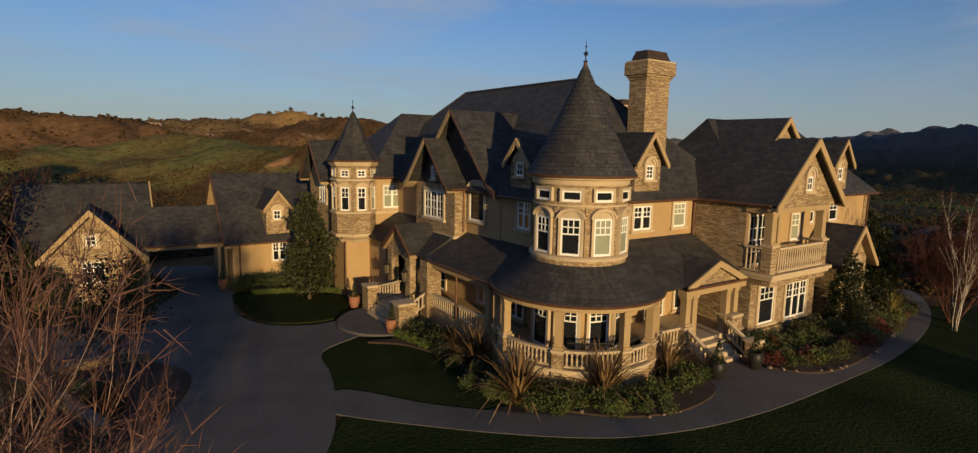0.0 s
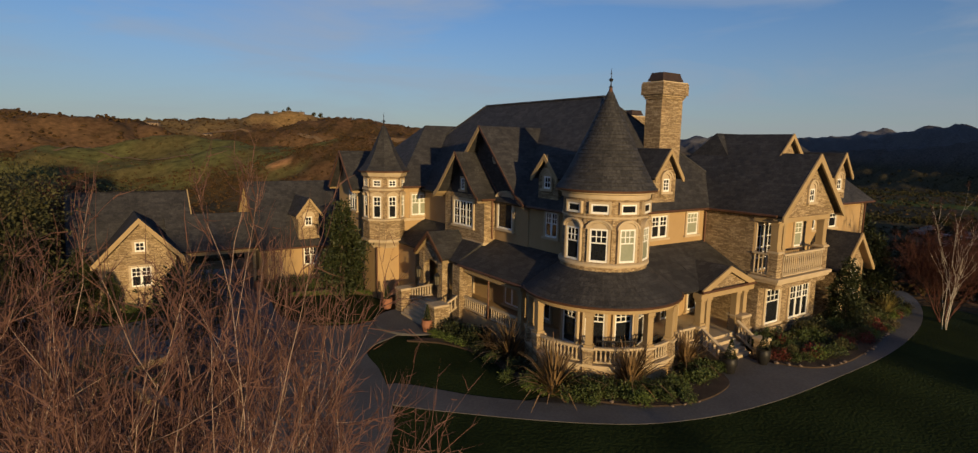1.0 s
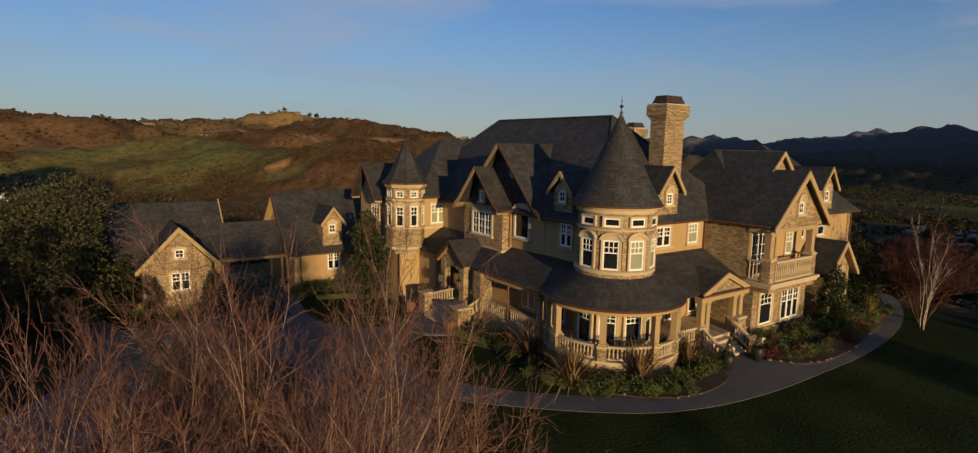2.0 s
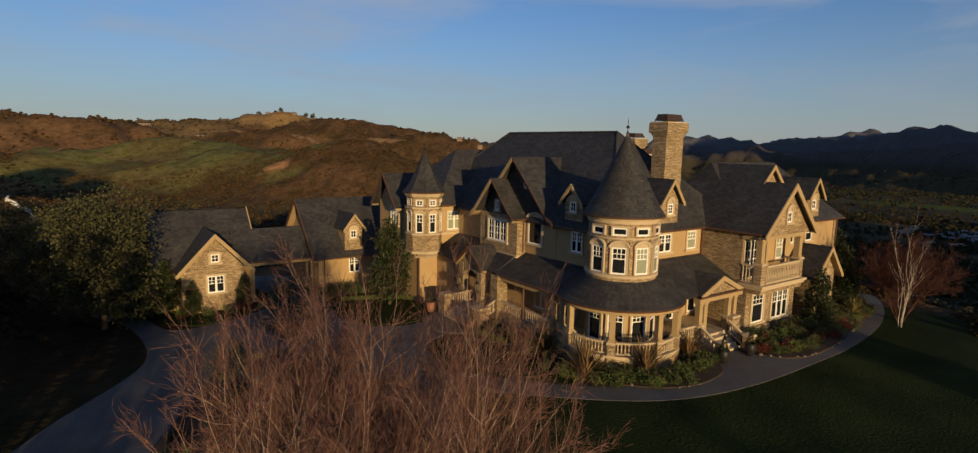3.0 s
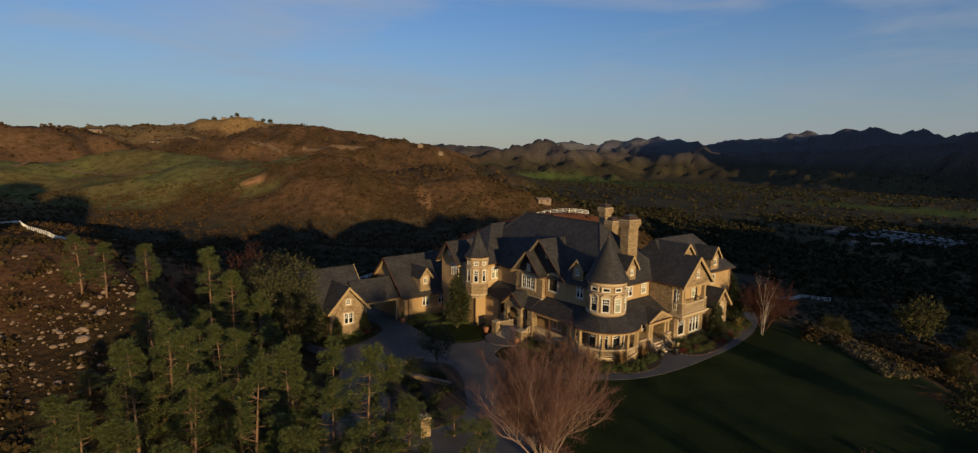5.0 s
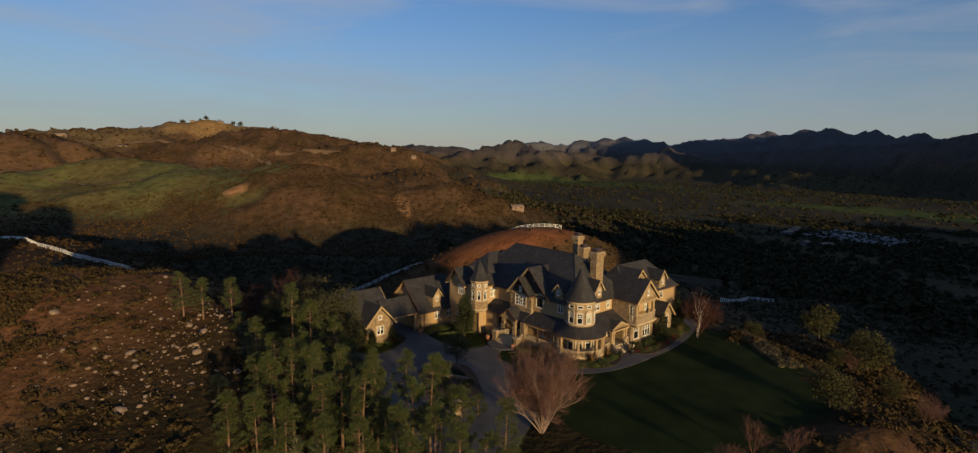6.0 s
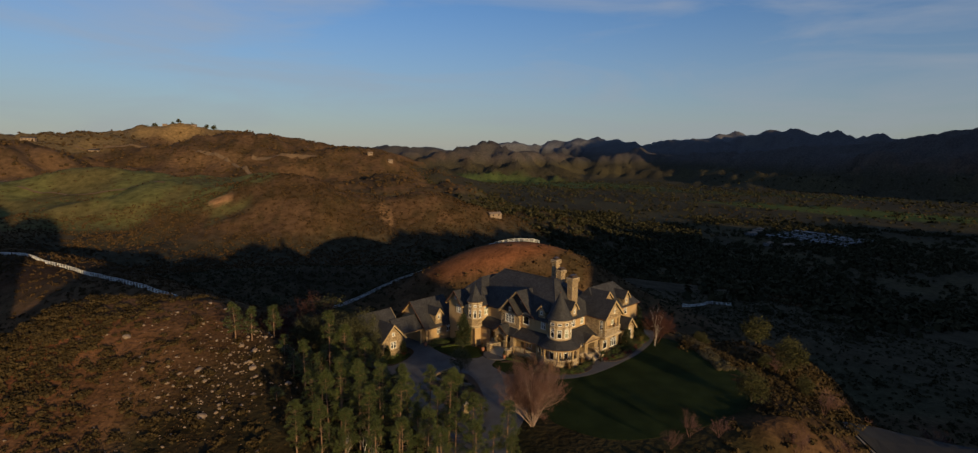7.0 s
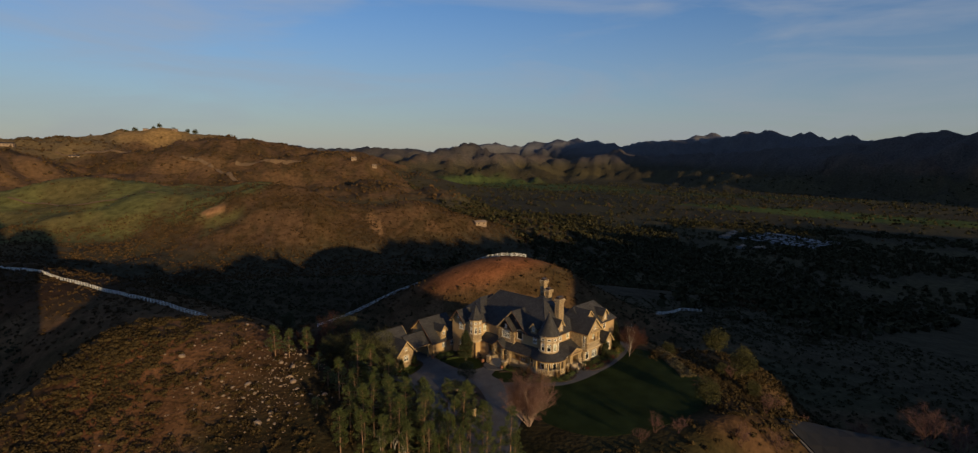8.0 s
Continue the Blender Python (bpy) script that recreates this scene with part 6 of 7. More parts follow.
plant("olive_tree-a", make_leafy(OLIVE, 1900, 9, 0.22, OLIVE_LEAF, BARK, 4.2, 0.22, 0.30, 8, 3), at(-32.6, 33.2, 1.06), "large grey-green evergreen tree by the garage", "tree")
plant("olive_tree-a", None, at(-36.2, 37.5, 0.95), "grey-green evergreen tree behind the pines", "tree")
plant("olive_tree-a", None, at(-42.0, 40.0, 0.9), "grey-green evergreen tree on the bank", "tree")
ISL = [(0, 0, 4.2, 1.9, 1.9, 1.4), (0.9, 0.5, 3.6, 1.3, 1.3, 1.0), (-0.9, -0.4, 3.7, 1.3, 1.3, 1.0), (0, 0, 5.2, 1.2, 1.2, 0.9)]
plant("small_tree-a", make_leafy(ISL, 420, 8, 0.18, MAGNOLIA, BARK, 3.0, 0.09, 0.2, 6, 4), at(-15.0, 22.4, 1.0), "small round-headed dark tree on the island", "tree")
plant("small_tree-a", None, at(-17.6, 20.2, 0.55), "small dark shrub-like tree on the island", "tree")
for x, y, s in ((55.2, 38.6, 1.35), (50.2, 21.4, 1.3), (29.5, 4.6, 1.05), (62.5, 36.5, 0.8), (73, 52.6, 0.8), (38.4, 33.0, 0.5), (66, 47, 0.7), (39.5, 37, 0.45), (47.5, 14, 0.7), (45, 22, 0.6)):
    plant("oak_tree-a", make_leafy(OAK_CROWN, 620, 8, 0.24, OAK, BARK, 1.9, 0.17, 0.26, 7, 8), at(x, y, s), "dark evergreen oak on the slope below the lawn", "oak tree", "oaks below the lawn")
for x, y, s in ((49.5, 8.6, 0.6), (36, -8, 0.7), (42, 3, 0.7), (76, -3, 1.6), (81, -6, 1.5), (70, 8, 0.9), (28, -8, 0.7), (46.6, 20.5, 0.55), (13.6, -4.0, 0.6), (9.5, -6.5, 0.5), (17.4, -5.2, 0.55), (60, 12, 0.5), (70, 6, 0.72)):
    plant("bare_tree-b", make_bare(29, 4, 2.9, 0.07, 2, (3, 5), TWIG, None, 0, 0.4, 0.3, fine=9, shoot=0.9), at(x, y, s), "leafless brown scrub tree on the bank", "tree", "bare trees on the bank")
for x, y, s in ((-41.7, 59.1, 1.55), (-37.5, 63.5, 1.2), (-58, 96, 0.6)):
    plant("olive_tree-a", None, at(x, y, s), "yellow-green tree down in the shaded dell", "tree")

# ---- shrubs and bed plants ----
SH = [(0, 0, 0.42, 0.5, 0.5, 0.42), (0.28, 0.12, 0.36, 0.36, 0.36, 0.34), (-0.25, -0.16, 0.38, 0.38, 0.36, 0.36), (0.02, 0.26, 0.5, 0.3, 0.3, 0.3)]
KINDS = {"green": (SHRUB_GREEN, "rounded green shrub"), "dark": (MAGNOLIA, "rounded dark evergreen shrub"), "lime": (LIME, "low bright green shrub"), "red": (RED_LEAF, "burgundy-leaved shrub"), "grey": (OLIVE_LEAF, "grey-green shrub"), "dry": (DRY_GRASS, "tan dry ornamental grass clump")}
MAKERS = {k: make_shrub(SH, 95, 7, 0.12, m) for k, (m, _) in KINDS.items()}


def shrub(kind, x, y, s, where):
    plant("shrub-" + kind, MAKERS[kind], at(x, y, s, None, 0.08), KINDS[kind][1] + " " + where, "shrub", "shrubs " + where)


FLAX = make_flax(3, 170, 1.65, FLAX_LEAF)
for a, b, s in ((-6.5, -0.1, 1.3), (-7.4, -4.6, 1.55), (-4.35, -6.3, 1.4), (-0.4, -6.3, 1.25), (-6.6, 1.4, 0.9)):
    plant("flax_plant-a", FLAX, at(*local(a, b), s, None, 0.08), "bronze spiky flax with arching sword leaves", "flax", "flax plants in the porch bed")
for a, b, s in ((18.6, -7.6, 1.0), (19.8, -7.2, 0.85), (21.6, -6.8, 0.9)):
    plant("flax_plant-b", make_flax(8, 150, 1.5, YELLOW_FLAX), at(*local(a, b), s, None, 0.08), "yellow-green spiky flax in the wing bed", "flax", "flax plants in the wing bed")
plant("red_shrub-a", make_flax(12, 170, 0.95, RED_LEAF), at(*local(6.3, -7.3), 1.0, None, 0.08), "burgundy grassy shrub by the steps", "shrub")
# porch bed: an arc round the turret in front of the balustrade
for k in range(74):
    turn = random.uniform(142, 306)
    phi = radians(turn)
    rr = random.uniform(4.45, 5.7 + 0.75 * min(1, max(0, (turn - 235) / 25)))
    a, b = TX + rr * math.cos(phi), TY + rr * math.sin(phi)
    low = rr > 5.5
    shrub(random.choice(("lime", "green", "green")) if low else random.choice(("green", "dark", "green", "grey")), *local(a, b), random.uniform(0.45, 0.7) if low else random.uniform(0.6, 0.95), "in the porch bed")
for k in range(9):
    shrub("dark", *local(random.uniform(-7.4, -6.2), random.uniform(1.5, 6.2)), random.uniform(0.7, 1.15), "beside the veranda")
for k in range(7):
    shrub("lime", *local(-7.4 - 0.08 * k, 3.0 + 0.42 * k), 0.5, "along the veranda lawn")
# wing bed
for k in range(96):
    t = random.random()
    out = random.random()
    a = 4.9 + 17.0 * t
    b = -6.3 - 3.1 * out * (1 - 0.45 * max(0, t - 0.55) / 0.45) * min(1, 0.55 + 3 * t)
    shrub(random.choice(("dark", "green", "green", "grey", "grey", "dark") if out < 0.6 else ("lime", "green", "dry", "grey", "red", "green")), *local(a, b), random.uniform(0.7, 1.15) if out < 0.6 else random.uniform(0.4, 0.75), "in the wing bed")
FRONT = [(13.2, 25.9), (14.8, 25.3), (16.6, 26.1), (19.8, 28.9), (23.5, 32.8), (26.0, 36.8)]
for k in range(34):
    t = 4.999 * (k + random.random()) / 34
    (x0, y0), (x1, y1) = FRONT[int(t)], FRONT[int(t) + 1]
    shrub(random.choice(("green", "lime", "dark", "grey", "red")), x0 + (x1 - x0) * (t % 1) + random.uniform(-0.5, 0.3), y0 + (y1 - y0) * (t % 1) + random.uniform(-0.2, 0.6), random.uniform(0.5, 0.85), "in the wing bed")
# bed along the stucco wing, garage bed, island
for k in range(20):
    t = k / 19
    shrub(random.choice(("dark", "green", "grey")), *local(-13.0 + 7.0 * t, 23.2 - random.uniform(0.0, 1.6) - 3.6 * t * t), random.uniform(0.7, 1.2), "by the stucco wing")
for k in range(26):
    t = k / 25
    a, b = -12.0 + 6.0 * t, 20.0 - 4.2 * t + 0.6 * math.sin(3 * t)
    shrub("lime", *local(a, b), 0.42, "as a clipped hedge by the lawn")
for k in range(12):
    shrub(random.choice(("green", "lime", "grey", "red")), *local(random.uniform(-24.2, -19.0), random.uniform(21.9, 23.2)), random.uniform(0.5, 0.9), "below the garage window")
for a in (-23.3, -19.4):
    plant("magnolia_tree-a", None, at(*local(a, 23.0), 0.40), "narrow dark evergreen shrub flanking the garage window", "shrub", "shrubs below the garage window")
for a, b, q in ((-25.0, 24.9, 0.62), (-26.6, 24.2, 0.75), (-28.4, 25.5, 0.7)):
    plant("magnolia_tree-a", None, at(*local(a, b), q), "dense dark evergreen beside the garage wall", "tree", "evergreens beside the garage")
for k in range(20):
    a, r = random.uniform(0, 6.283), random.uniform(0.2, 1)
    shrub(random.choice(("dark", "green", "dark", "grey")), -16.2 + 3.2 * r * math.cos(a), 18.6 + 7.0 * r * math.sin(a), random.uniform(0.6, 1.2), "on the driveway island")
# ---- pots, walls and fences ----
def urn(x, y, material, label, topiary):
    g = gz(x, y) + 0.05
    ob = thing("planter", pose(x, y, g), label, "planter", "planters by the steps")
    part("pot", lathe(bmesh.new(), [(0, 0.0), (0.19, 0.0), (0.24, 0.05), (0.34, 0.42), (0.36, 0.6), (0.31, 0.72), (0.36, 0.75), (0.36, 0.80), (0.28, 0.80), (0.26, 0.70), (0, 0.70)], 0, 0, 20), material, ob, "", True)
    n = 320
    h = rng.uniform(0, 1, n) ** 1.5
    ang = rng.uniform(0, 6.283, n)
    rad = topiary * (1 - h * 0.92)
    c = np.stack([rad * np.cos(ang), rad * np.sin(ang), 0.75 + 0.95 * h], 1)
    q = new("topiary", leaf_mesh("topiary", c, 0.11, MAGNOLIA))
    q.parent = ob
    return ob


for a, b in ((1.06, -7.75), (3.62, -7.95)):
    urn(*local(a, b), IRON, "dark glazed pot with clipped cone shrub", 0.27)
for a, b in ((-7.75, 6.55), (-7.6, 12.6), (-13.6, 23.4)):
    urn(*local(a, b), TERRACOTTA, "terracotta pot with clipped evergreen", 0.22)


def low_wall():
    ob = thing("garden_wall", Matrix(), "low curved stone wall with a pale cap round the island", "garden wall")
    pts = [(-16.4, 27.0), (-17.8, 26.6), (-19.0, 25.6), (-19.4, 24.4), (-18.6, 22.8), (-17.0, 21.9), (-15.2, 20.6), (-13.6, 19.4)]
    for (x0, y0), (x1, y1) in zip(pts, pts[1:]):
        d = Vector((x1 - x0, y1 - y0, 0))
        m = pose((x0 + x1) / 2, (y0 + y1) / 2, gz((x0 + x1) / 2, (y0 + y1) / 2), 0, 0, math.degrees(math.atan2(d.y, d.x)))
        part("wall", moved(box(bmesh.new(), -d.length / 2, d.length / 2, -0.18, 0.18, -0.2, 0.5), m), STONE, ob)
        part("cap", moved(box(bmesh.new(), -d.length / 2 - 0.02, d.length / 2 + 0.02, -0.23, 0.23, 0.5, 0.58), m), ROCK, ob)


low_wall()
gate = thing("gate_pier", pose(-16.1, 10.1, gz(-16.1, 10.1), 0, 0, 20), "stone gate pier with a lamp on its cap", "gate pier")
stone_post(gate, 0, 0, -0.2, 1.75, 0.42)
part("lamp", lathe(bmesh.new(), [(0.05, 1.75), (0.05, 1.85), (0.12, 1.9), (0.15, 2.2), (0.17, 2.22), (0.03, 2.36), (0, 2.45)], 0, 0, 6), IRON, gate)


def rail_fence(line, label, post_gap=2.4, rails=3, tall=1.35):
    """A white post-and-rail fence that follows the ground."""
    ob = thing("fence", Matrix(), label, "fence")
    p = [Vector(q) for q in line]
    pts = []
    for a, b in zip(p, p[1:]):
        n = max(1, round((b - a).length / post_gap))
        pts += [a.lerp(b, k / n) for k in range(n)]
    pts.append(p[-1])
    post = finish(box(bmesh.new(), -0.075, 0.075, -0.075, 0.075, -0.4, tall + 0.06), "post", WHITE)
    zs = height([q.x for q in pts], [q.y for q in pts])
    for q, z in zip(pts, zs):
        o = new("post", post)
        o.parent = ob
        o.location = (q.x, q.y, z)
    for k in range(rails):
        h = tall * (0.28 + 0.72 * k / (rails - 1)) - 0.08
        for i in range(0, len(pts) - 1, 3):
            bm = bmesh.new()
            j = min(i + 3, len(pts) - 1)
            for a in range(i, j):
                s = (pts[a + 1] - pts[a]).normalized()
                n = Vector((-s.y, s.x)) * 0.03
                v = [bm.verts.new((q.x + e * n.x, q.y + e * n.y, z + h + w)) for q, z in ((pts[a], zs[a]), (pts[a + 1], zs[a + 1])) for e, w in ((-1, 0), (1, 0), (1, 0.12), (-1, 0.12))]
                for f in ((0, 1, 2, 3), (7, 6, 5, 4), (0, 4, 5, 1), (1, 5, 6, 2), (2, 6, 7, 3), (3, 7, 4, 0)):
                    bm.faces.new([v[q] for q in f])
            part("rail", bm, WHITE, ob)
    return ob


rail_fence([(-232, 268), (-215, 250), (-177, 206), (-155, 177), (-138, 160), (-98, 112), (-80, 90), (-66, 78)], "long white post-and-rail fence along the far pasture")
rail_fence([(-52, 142), (-36, 150), (-19, 158), (-6, 162), (3, 163), (12, 158), (20, 152.5), (29, 146), (35, 145)], "white post-and-rail fence over the red knoll")
rail_fence([(93, 134), (106, 146), (119, 157), (131, 157)], "short white fence down in the shaded valley")

# ---- stones on the western knoll ----
def boulder(seed):
    r = random.Random(seed)
    bm = bmesh.new()
    bmesh.ops.create_icosphere(bm, subdivisions=2, radius=0.5)
    for v in bm.verts:
        v.co *= 1 + 0.35 * noise.noise(v.co * 2.2 + Vector((seed, 0, 0)))
        v.co.z *= 0.7
    me = finish(bm, "rock", ROCK)
    return me


ROCKS = [boulder(k) for k in range(5)]
for k in range(260):
    big = k % 26 == 0
    x, y = (random.gauss(-53, 4.0), random.gauss(23, 6.0)) if k % 5 < 3 else (random.gauss(-60, 8.0), random.gauss(20, 12))
    if x > -41 or y > 46 or y < -6:
        continue
    s = random.uniform(0.8, 1.5) if big else 0.2 + 0.55 * random.random() ** 2
    o = new("rock", ROCKS[k % 5])
    o.matrix_world = pose(x, y, gz(x, y) + 0.12 * s, random.uniform(-20, 20), random.uniform(-20, 20), random.uniform(0, 360)) @ Matrix.Diagonal((s, s * random.uniform(0.7, 1.1), s * random.uniform(0.7, 1), 1))
    tagged(o, "pale weathered boulder on the dry slope" if big else "small pale stone on the dry slope", "rock", "stones on the western knoll")


# pale edging stones along the fronts of the beds
for line in ([(0.2, 23.0), (2.0, 21.4), (4.4, 20.4), (6.2, 20.3), (8.0, 20.9), (9.5, 22.4)], [(13.0, 25.1), (14.7, 24.5), (16.8, 25.3), (20.2, 28.1), (24.0, 32.1), (26.6, 36.3)]):
    for (x0, y0), (x1, y1) in zip(line, line[1:]):
        n = int(math.hypot(x1 - x0, y1 - y0) / 0.55)
        for k in range(n):
            x, y = x0 + (x1 - x0) * k / n + random.uniform(-0.12, 0.12), y0 + (y1 - y0) * k / n + random.uniform(-0.12, 0.12)
            if random.random() < 0.45:
                continue
            q = random.uniform(0.12, 0.28)
            o = new("rock", ROCKS[k % 5])
            o.matrix_world = pose(x, y, gz(x, y) + 0.14, 0, 0, random.uniform(0, 360)) @ Matrix.Diagonal((q, q * random.uniform(0.6, 1.0), q * 0.8, 1))
            tagged(o, "small pale stone edging the flower bed", "rock", "edging stones of the beds")


# ---- scrub and woods as one mass each ----
def lumps(name, xy, size, material, label, squash=0.7, sink=0.15, faces_level=1):
    """Many bushes in one mesh: uneven low mounds that sit on the ground."""
    bm = bmesh.new()
    bmesh.ops.create_icosphere(bm, subdivisions=faces_level, radius=1.0)
    bm.verts.index_update()
    base = np.array([tuple(v.co) for v in bm.verts])
    tri = np.array([[v.index for v in f.verts] for f in bm.faces])
    bm.free()
    n, m = len(xy), len(base)
    z = height(xy[:, 0], xy[:, 1])
    jit = rng.uniform(0.62, 1.3, (n, m, 1))
    sc = np.stack([size * rng.uniform(0.8, 1.3, n), size * rng.uniform(0.8, 1.3, n), size * squash * rng.uniform(0.7, 1.25, n)], 1)[:, None]
    v = base[None] * jit * sc + np.stack([xy[:, 0], xy[:, 1], z + size * squash * (0.5 - sink)], 1)[:, None]
    f = (tri[None] + (np.arange(n) * m)[:, None, None]).reshape(-1, 3)
    me = bpy.data.meshes.new(name)
    me.from_pydata(v.reshape(-1, 3).tolist(), [], f.tolist())
    me.materials.append(material)
    return tagged(new(name, me), label, "scrub", kind="stuff")


def tufts(name, xy, size, per, material, label, tall=0.75, leaf=1.0):
    """Many bushes in one mesh, each a cluster of small leaf sprays on the ground."""
    n = len(xy)
    z = height(xy[:, 0], xy[:, 1])
    k = np.repeat(np.arange(n), per)
    d = rng.normal(size=(n * per, 3))
    d[:, 2] = np.abs(d[:, 2]) + 0.1
    d /= np.linalg.norm(d, axis=1, keepdims=True)
    r = size[k] * rng.uniform(0.35, 1.0, n * per) * rng.uniform(0.8, 1.25, n)[k]
    c = np.stack([xy[k, 0] + d[:, 0] * r, xy[k, 1] + d[:, 1] * r, z[k] + d[:, 2] * r * tall], 1)
    t = np.cross(d, rng.normal(size=d.shape))
    t /= np.linalg.norm(t, axis=1, keepdims=True)
    u = np.cross(d + rng.normal(size=d.shape) * 0.4, t)
    u /= np.linalg.norm(u, axis=1, keepdims=True)
    w = (leaf * size[k] * rng.uniform(0.28, 0.6, n * per))[:, None]
    v = np.stack([c - t * w, c - u * w * 0.7, c + t * w, c + u * w * 0.7 + d * w * 0.3], 1).reshape(-1, 3)
    me = bpy.data.meshes.new(name)
    me.from_pydata(v.tolist(), [], np.arange(4 * n * per).reshape(-1, 4).tolist())
    me.materials.append(material)
    return tagged(new(name, me), label, "scrub", kind="stuff")


def scatter(n, r0, r1, a0, a1, keep):
    """Places in a sector round the house (degrees from ahead, to the right), thinned by a rule."""
    r = np.sqrt(rng.uniform(r0 * r0, r1 * r1, n))
    a = np.radians(rng.uniform(a0, a1, n))
    xy = np.stack([-2 + r * np.sin(a), 25 + r * np.cos(a)], 1)
    return xy[keep(xy[:, 0], xy[:, 1]) > rng.uniform(0, 1, n)]


def ell(x, y, cx, cy, rx, ry):
    return ((x - cx) / rx) ** 2 + ((y - cy) / ry) ** 2


def scrub_rule(x, y):
    w = (0.35 + 0.75 * smooth(fbm(x, y, 45, 4, 21) + 0.45)) * (0.06 + 0.94 * smooth((height(x, y, False) + 58) / 14))
    w = w * np.where(ell(x, y, -262, 525, 135, 120) < 1, 0.07, 1) * np.where(ell(x, y, -470, 1330, 150, 110) < 1, 0.05, 1)
    w = w * np.where(ell(x, y, 20, 141, 26, 14) < 1, 0.05, 1) * np.where(ell(x, y, -145, 401, 11, 8) < 1, 0, 1)
    w = w * np.where((ell(x, y, 2, 22, 37, 29) < 1) | (ell(x, y, -16, -5, 7, 13) < 1) | (ell(x, y, -27, 42, 15, 14) < 1) | (ell(x, y, -20, 22, 10, 20) < 1) | (ell(x, y, 62, -8, 20, 14) < 1), 0, 1) * np.where(ell(x, y, -59, 24, 17, 22) < 1, 0.16, 1) * np.where(ell(x, y, 32, -3, 13, 9) < 1, 0.55, 1)
    return w * np.where(ell(x, y, 122, 205, 42, 24) < 1, 0.03, 1)


xy = np.concatenate([scatter(46000, 24, 230, -180, 180, scrub_rule), scatter(17000, 30, 90, -120, 130, scrub_rule)])
near = (xy[:, 1] < 75) & (height(xy[:, 0], xy[:, 1]) > -15)
# bushes on low ground take a darker colour to suit the painted shade
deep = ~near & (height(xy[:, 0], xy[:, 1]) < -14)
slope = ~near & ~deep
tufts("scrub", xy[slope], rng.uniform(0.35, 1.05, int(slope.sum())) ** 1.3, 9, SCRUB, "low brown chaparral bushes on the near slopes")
tufts("dell_scrub", xy[deep], rng.uniform(0.35, 1.15, int(deep.sum())) ** 1.3, 9, WOODS, "bushes down in the dell, coloured darker for its shade")
tufts("knoll_scrub", xy[near], rng.uniform(0.25, 1.05, int(near.sum())) ** 1.6, 20, KNOLL_SCRUB, "low olive bushes and grass tussocks on the knoll and banks", 0.75, 0.7)
# grass, stones and dark bushes of the western knoll
xy = rng.normal((-60, 22), (9, 11), (3600, 2))
xy = xy[(xy[:, 0] < -42) & (xy[:, 1] < 45)]
tufts("knoll_grass", xy, rng.uniform(0.12, 0.38, len(xy)), 8, SCRUB, "thin dry grass tussocks over the knoll", 0.7, 0.6)
xy = np.concatenate([rng.normal((-53, 22), (4.5, 7), (420, 2)), rng.normal((-62, 20), (8, 10), (300, 2))])
xy = xy[(xy[:, 0] < -42) & (xy[:, 1] < 46)]
lumps("loose_stones", xy[::2], rng.uniform(0.06, 0.18, len(xy))[::2], ROCK, "loose pale stones strewn over the knoll", 0.7, 0.15, 1)
xy = np.concatenate([rng.normal((-84, 30), (8, 13), (620, 2)), rng.normal((-62, 14), (10, 9), (110, 2))])
xy = xy[(xy[:, 0] < -46) & (xy[:, 1] < 52)]
tufts("knoll_bushes", xy, rng.uniform(0.45, 1.2, len(xy)), 60, KNOLL_SCRUB, "dark olive bushes crowding the knoll's flank", 0.7, 0.45)
# the lawn's eastern bank: dry grass clumps along its edge, grey bushes below
t = rng.uniform(0, 1, 420)
edge = np.stack([np.interp(t, [0, 0.33, 0.66, 1], [37.0, 34.9, 33.6, 32.6]), np.interp(t, [0, 0.33, 0.66, 1], [41.4, 31.6, 24.9, 17.5])], 1)
tufts("bank_grass", edge + rng.uniform((-0.5, -0.3), (2.6, 0.3), (420, 2)), rng.uniform(0.3, 0.75, 420), 80, DRY_GRASS, "tan dry grass clumps along the lawn's edge", 0.85, 0.4)
t = rng.uniform(0, 1, 260)
tufts("bank_scrub", np.stack([34 + 14 * t, 32 - 26 * t], 1) + rng.normal(0, 1.6, (260, 2)), rng.uniform(0.4, 1.0, 260), 80, KNOLL_SCRUB, "grey-green bushes down the lawn's bank", 0.85, 0.4)
xy = scatter(60000, 225, 640, -50, 52, scrub_rule)
tufts("hill_scrub", xy, rng.uniform(0.7, 1.6, len(xy)), 6, SCRUB, "dense chaparral over the middle hills")
xy = scatter(24000, 640, 1700, -48, 52, scrub_rule)
lumps("far_scrub", xy, rng.uniform(1.2, 3.0, len(xy)), SCRUB, "chaparral and oaks over the far hills", 0.7, 0.2, 1)


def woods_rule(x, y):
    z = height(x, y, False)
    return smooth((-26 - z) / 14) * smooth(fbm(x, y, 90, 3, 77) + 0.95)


xy = scatter(13000, 120, 1000, 0, 64, woods_rule)
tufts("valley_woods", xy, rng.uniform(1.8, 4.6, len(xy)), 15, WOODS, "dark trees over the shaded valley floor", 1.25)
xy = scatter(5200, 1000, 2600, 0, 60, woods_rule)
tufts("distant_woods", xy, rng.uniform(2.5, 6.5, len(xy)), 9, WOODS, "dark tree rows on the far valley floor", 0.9)


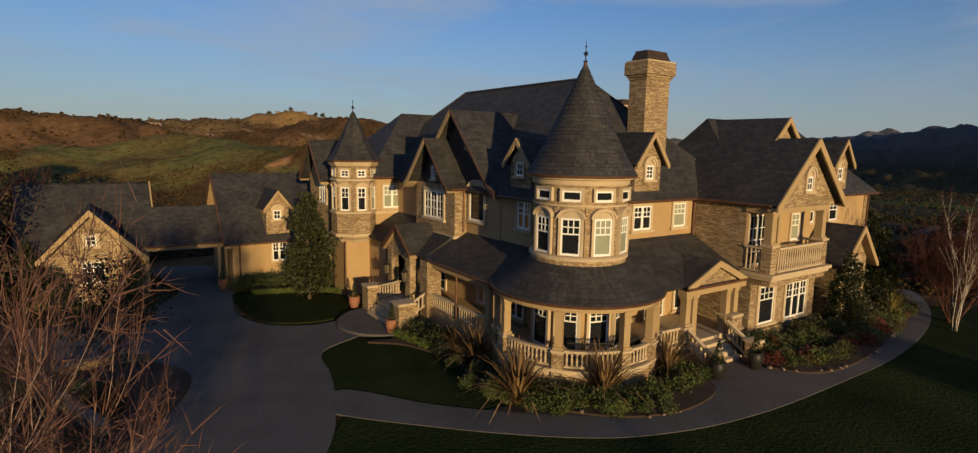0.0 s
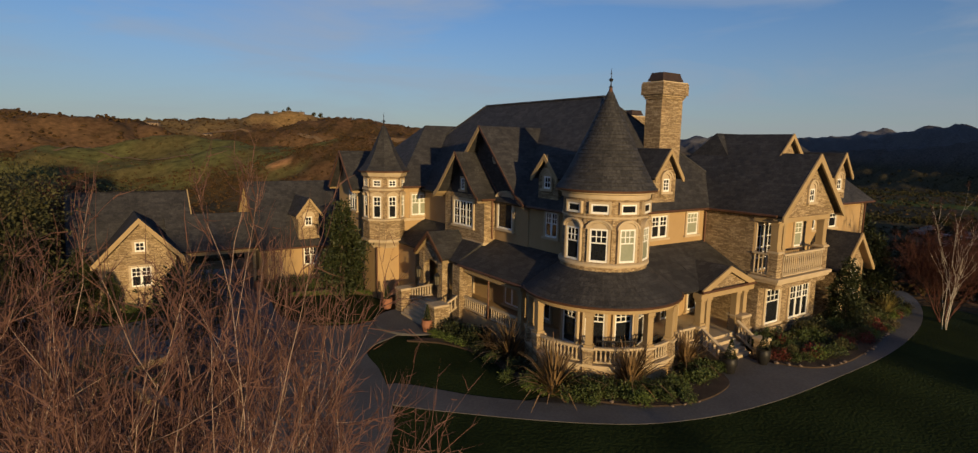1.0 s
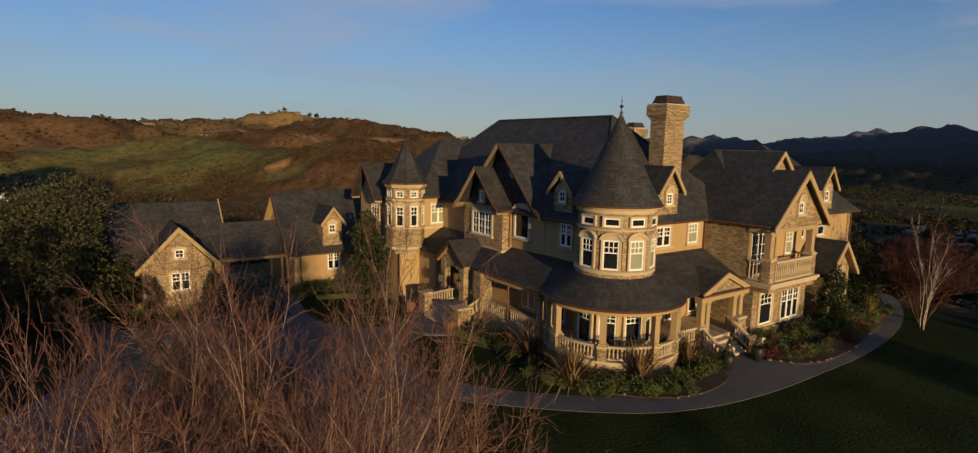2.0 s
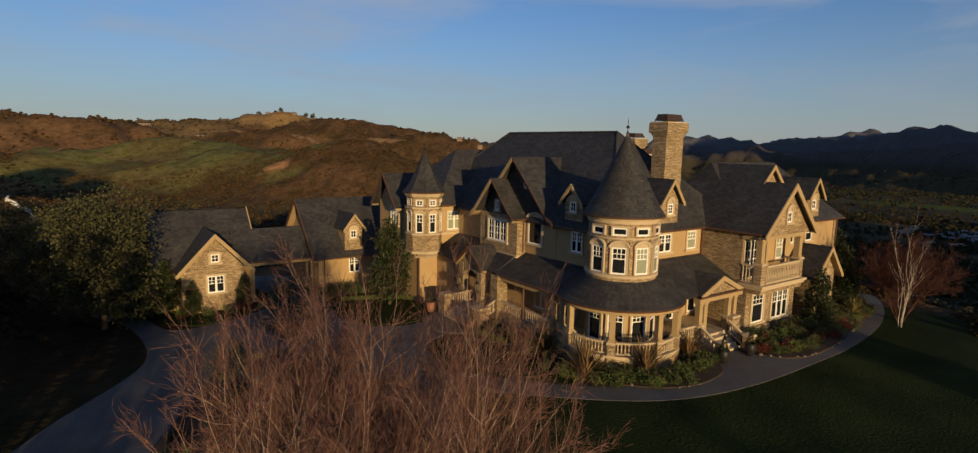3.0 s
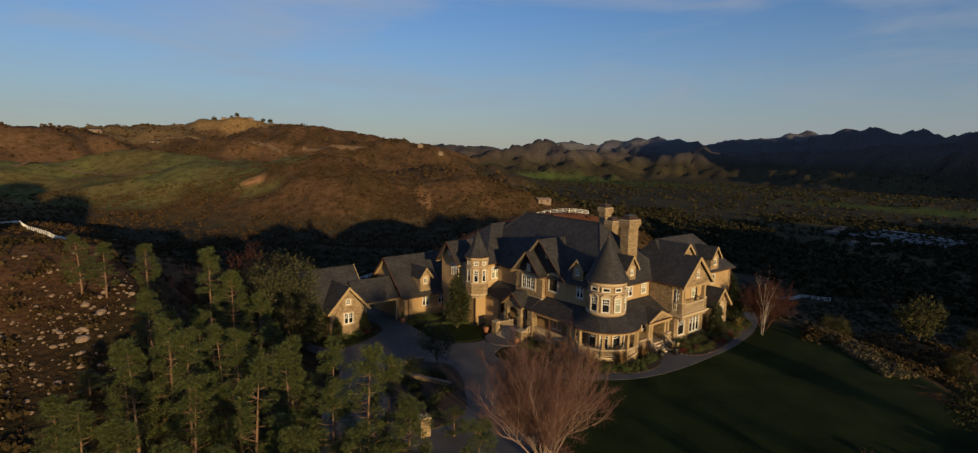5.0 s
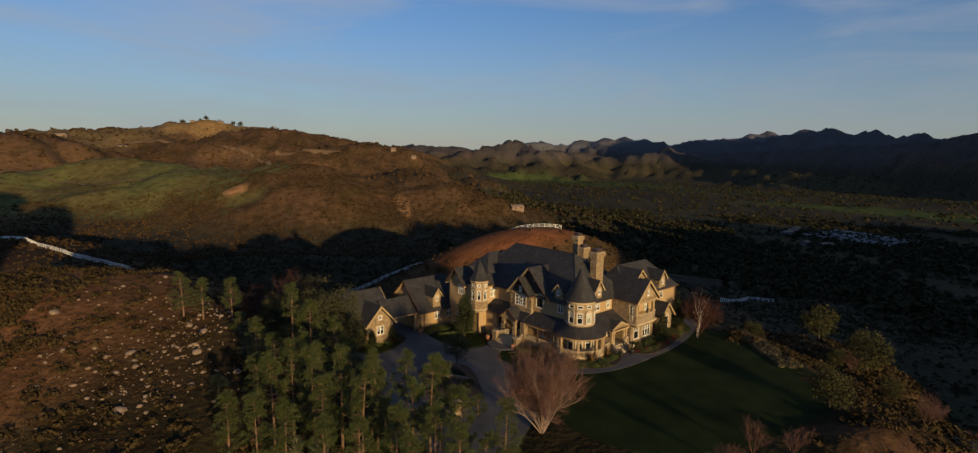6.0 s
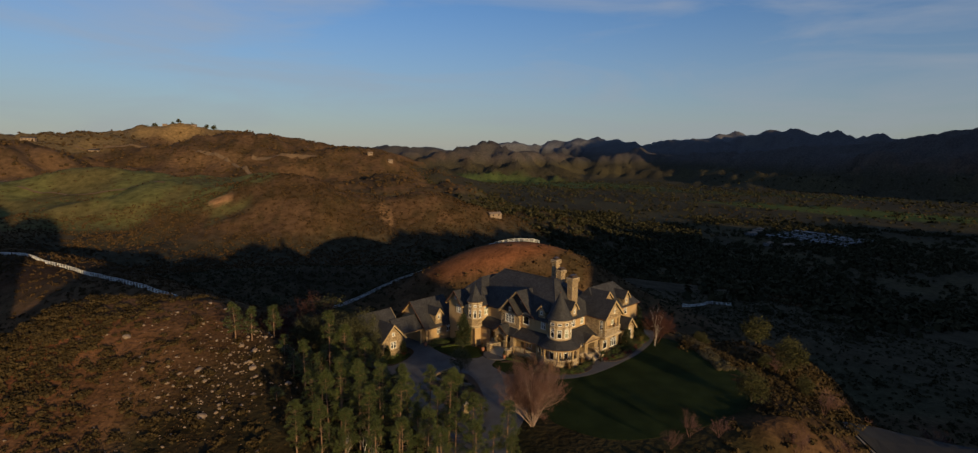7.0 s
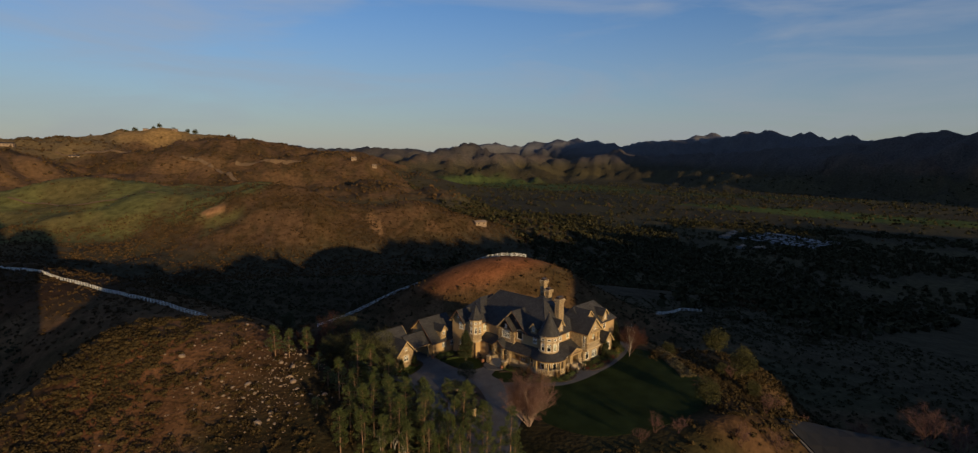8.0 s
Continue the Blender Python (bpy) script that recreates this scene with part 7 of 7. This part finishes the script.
# ---- far buildings and trees ----
def shed_house(x, y, w, d, h, turn, wall, roof, label):
    g = gz(x, y)
    ob = thing("farm_building", pose(x, y, g, 0, 0, turn), label, "building", "far farm buildings")
    part("wall", box(bmesh.new(), -w / 2, w / 2, -d / 2, d / 2, -2, h), wall, ob)
    part("roof", gable_roof(bmesh.new(), "x", 0, d / 2 + 0.4, h + d * 0.22, h, -w / 2 - 0.4, w / 2 + 0.4, 0.2), roof, ob)
    for k in range(max(2, int(w / 5))):
        xx = -w / 2 + (k + 0.5) * w / max(2, int(w / 5))
        part("window", box(bmesh.new(), xx - 0.6, xx + 0.6, -d / 2 - 0.06, -d / 2, h * 0.35, h * 0.75), GLASS, ob)


for x, y, w, d, h, turn in ((-372, 702, 9, 5, 2.4, 10), (-352, 706, 6, 4, 2.2, -5), (-336, 700, 7, 5, 2.4, 20), (-640, 1120, 22, 9, 5, 5), (-520, 1085, 16, 8, 4, 0), (-470, 1300, 9, 5, 2.5, 8), (-415, 1310, 11, 6, 3, 0), (-35, 1014, 9, 7, 4, 0), (1, 985, 8, 6, 4, 0), (-115, 553, 6, 4, 3, -8), (69, 394, 11, 6, 2.5, 20), (190, 700, 16, 8, 4, 15), (255, 735, 10, 7, 4, 0)):
    shed_house(x, y, w, d, h, turn, ROCK, ROCK if w < 16 else SLATE, "small pale farmhouse on the far hillside")
for k in range(6):
    for i in range(2):
        x, y = 604 - 15 * k + 21 * i, 655 - 7 * k - 53 * i
        shed_house(x, y, 50, 5, 2.2, -68, GREENHOUSE, GREENHOUSE, "long low greenhouse with a pale roof in the valley")
for x, y, w, d, turn in ((500, 652, 16, 9, 10), (522, 668, 13, 8, -20), (540, 690, 18, 9, 30), (486, 560, 15, 9, 0), (470, 575, 12, 8, 25)):
    shed_house(x, y, w, d, 3.5, turn, GREENHOUSE, ROCK, "pale farm shed beside the greenhouses")
for k in range(7):
    x, y = -520 + 24 * k + 6 * math.sin(4 * k), 1335 + 5 * math.cos(3 * k)
    plant("oak_tree-a", None, pose(x, y, gz(x, y) - 0.6, 0, 0, 50 * k) @ Matrix.Scale(random.uniform(1.7, 2.9), 4), "dark oak standing on the hilltop skyline", "oak tree", "oaks on the hilltop")
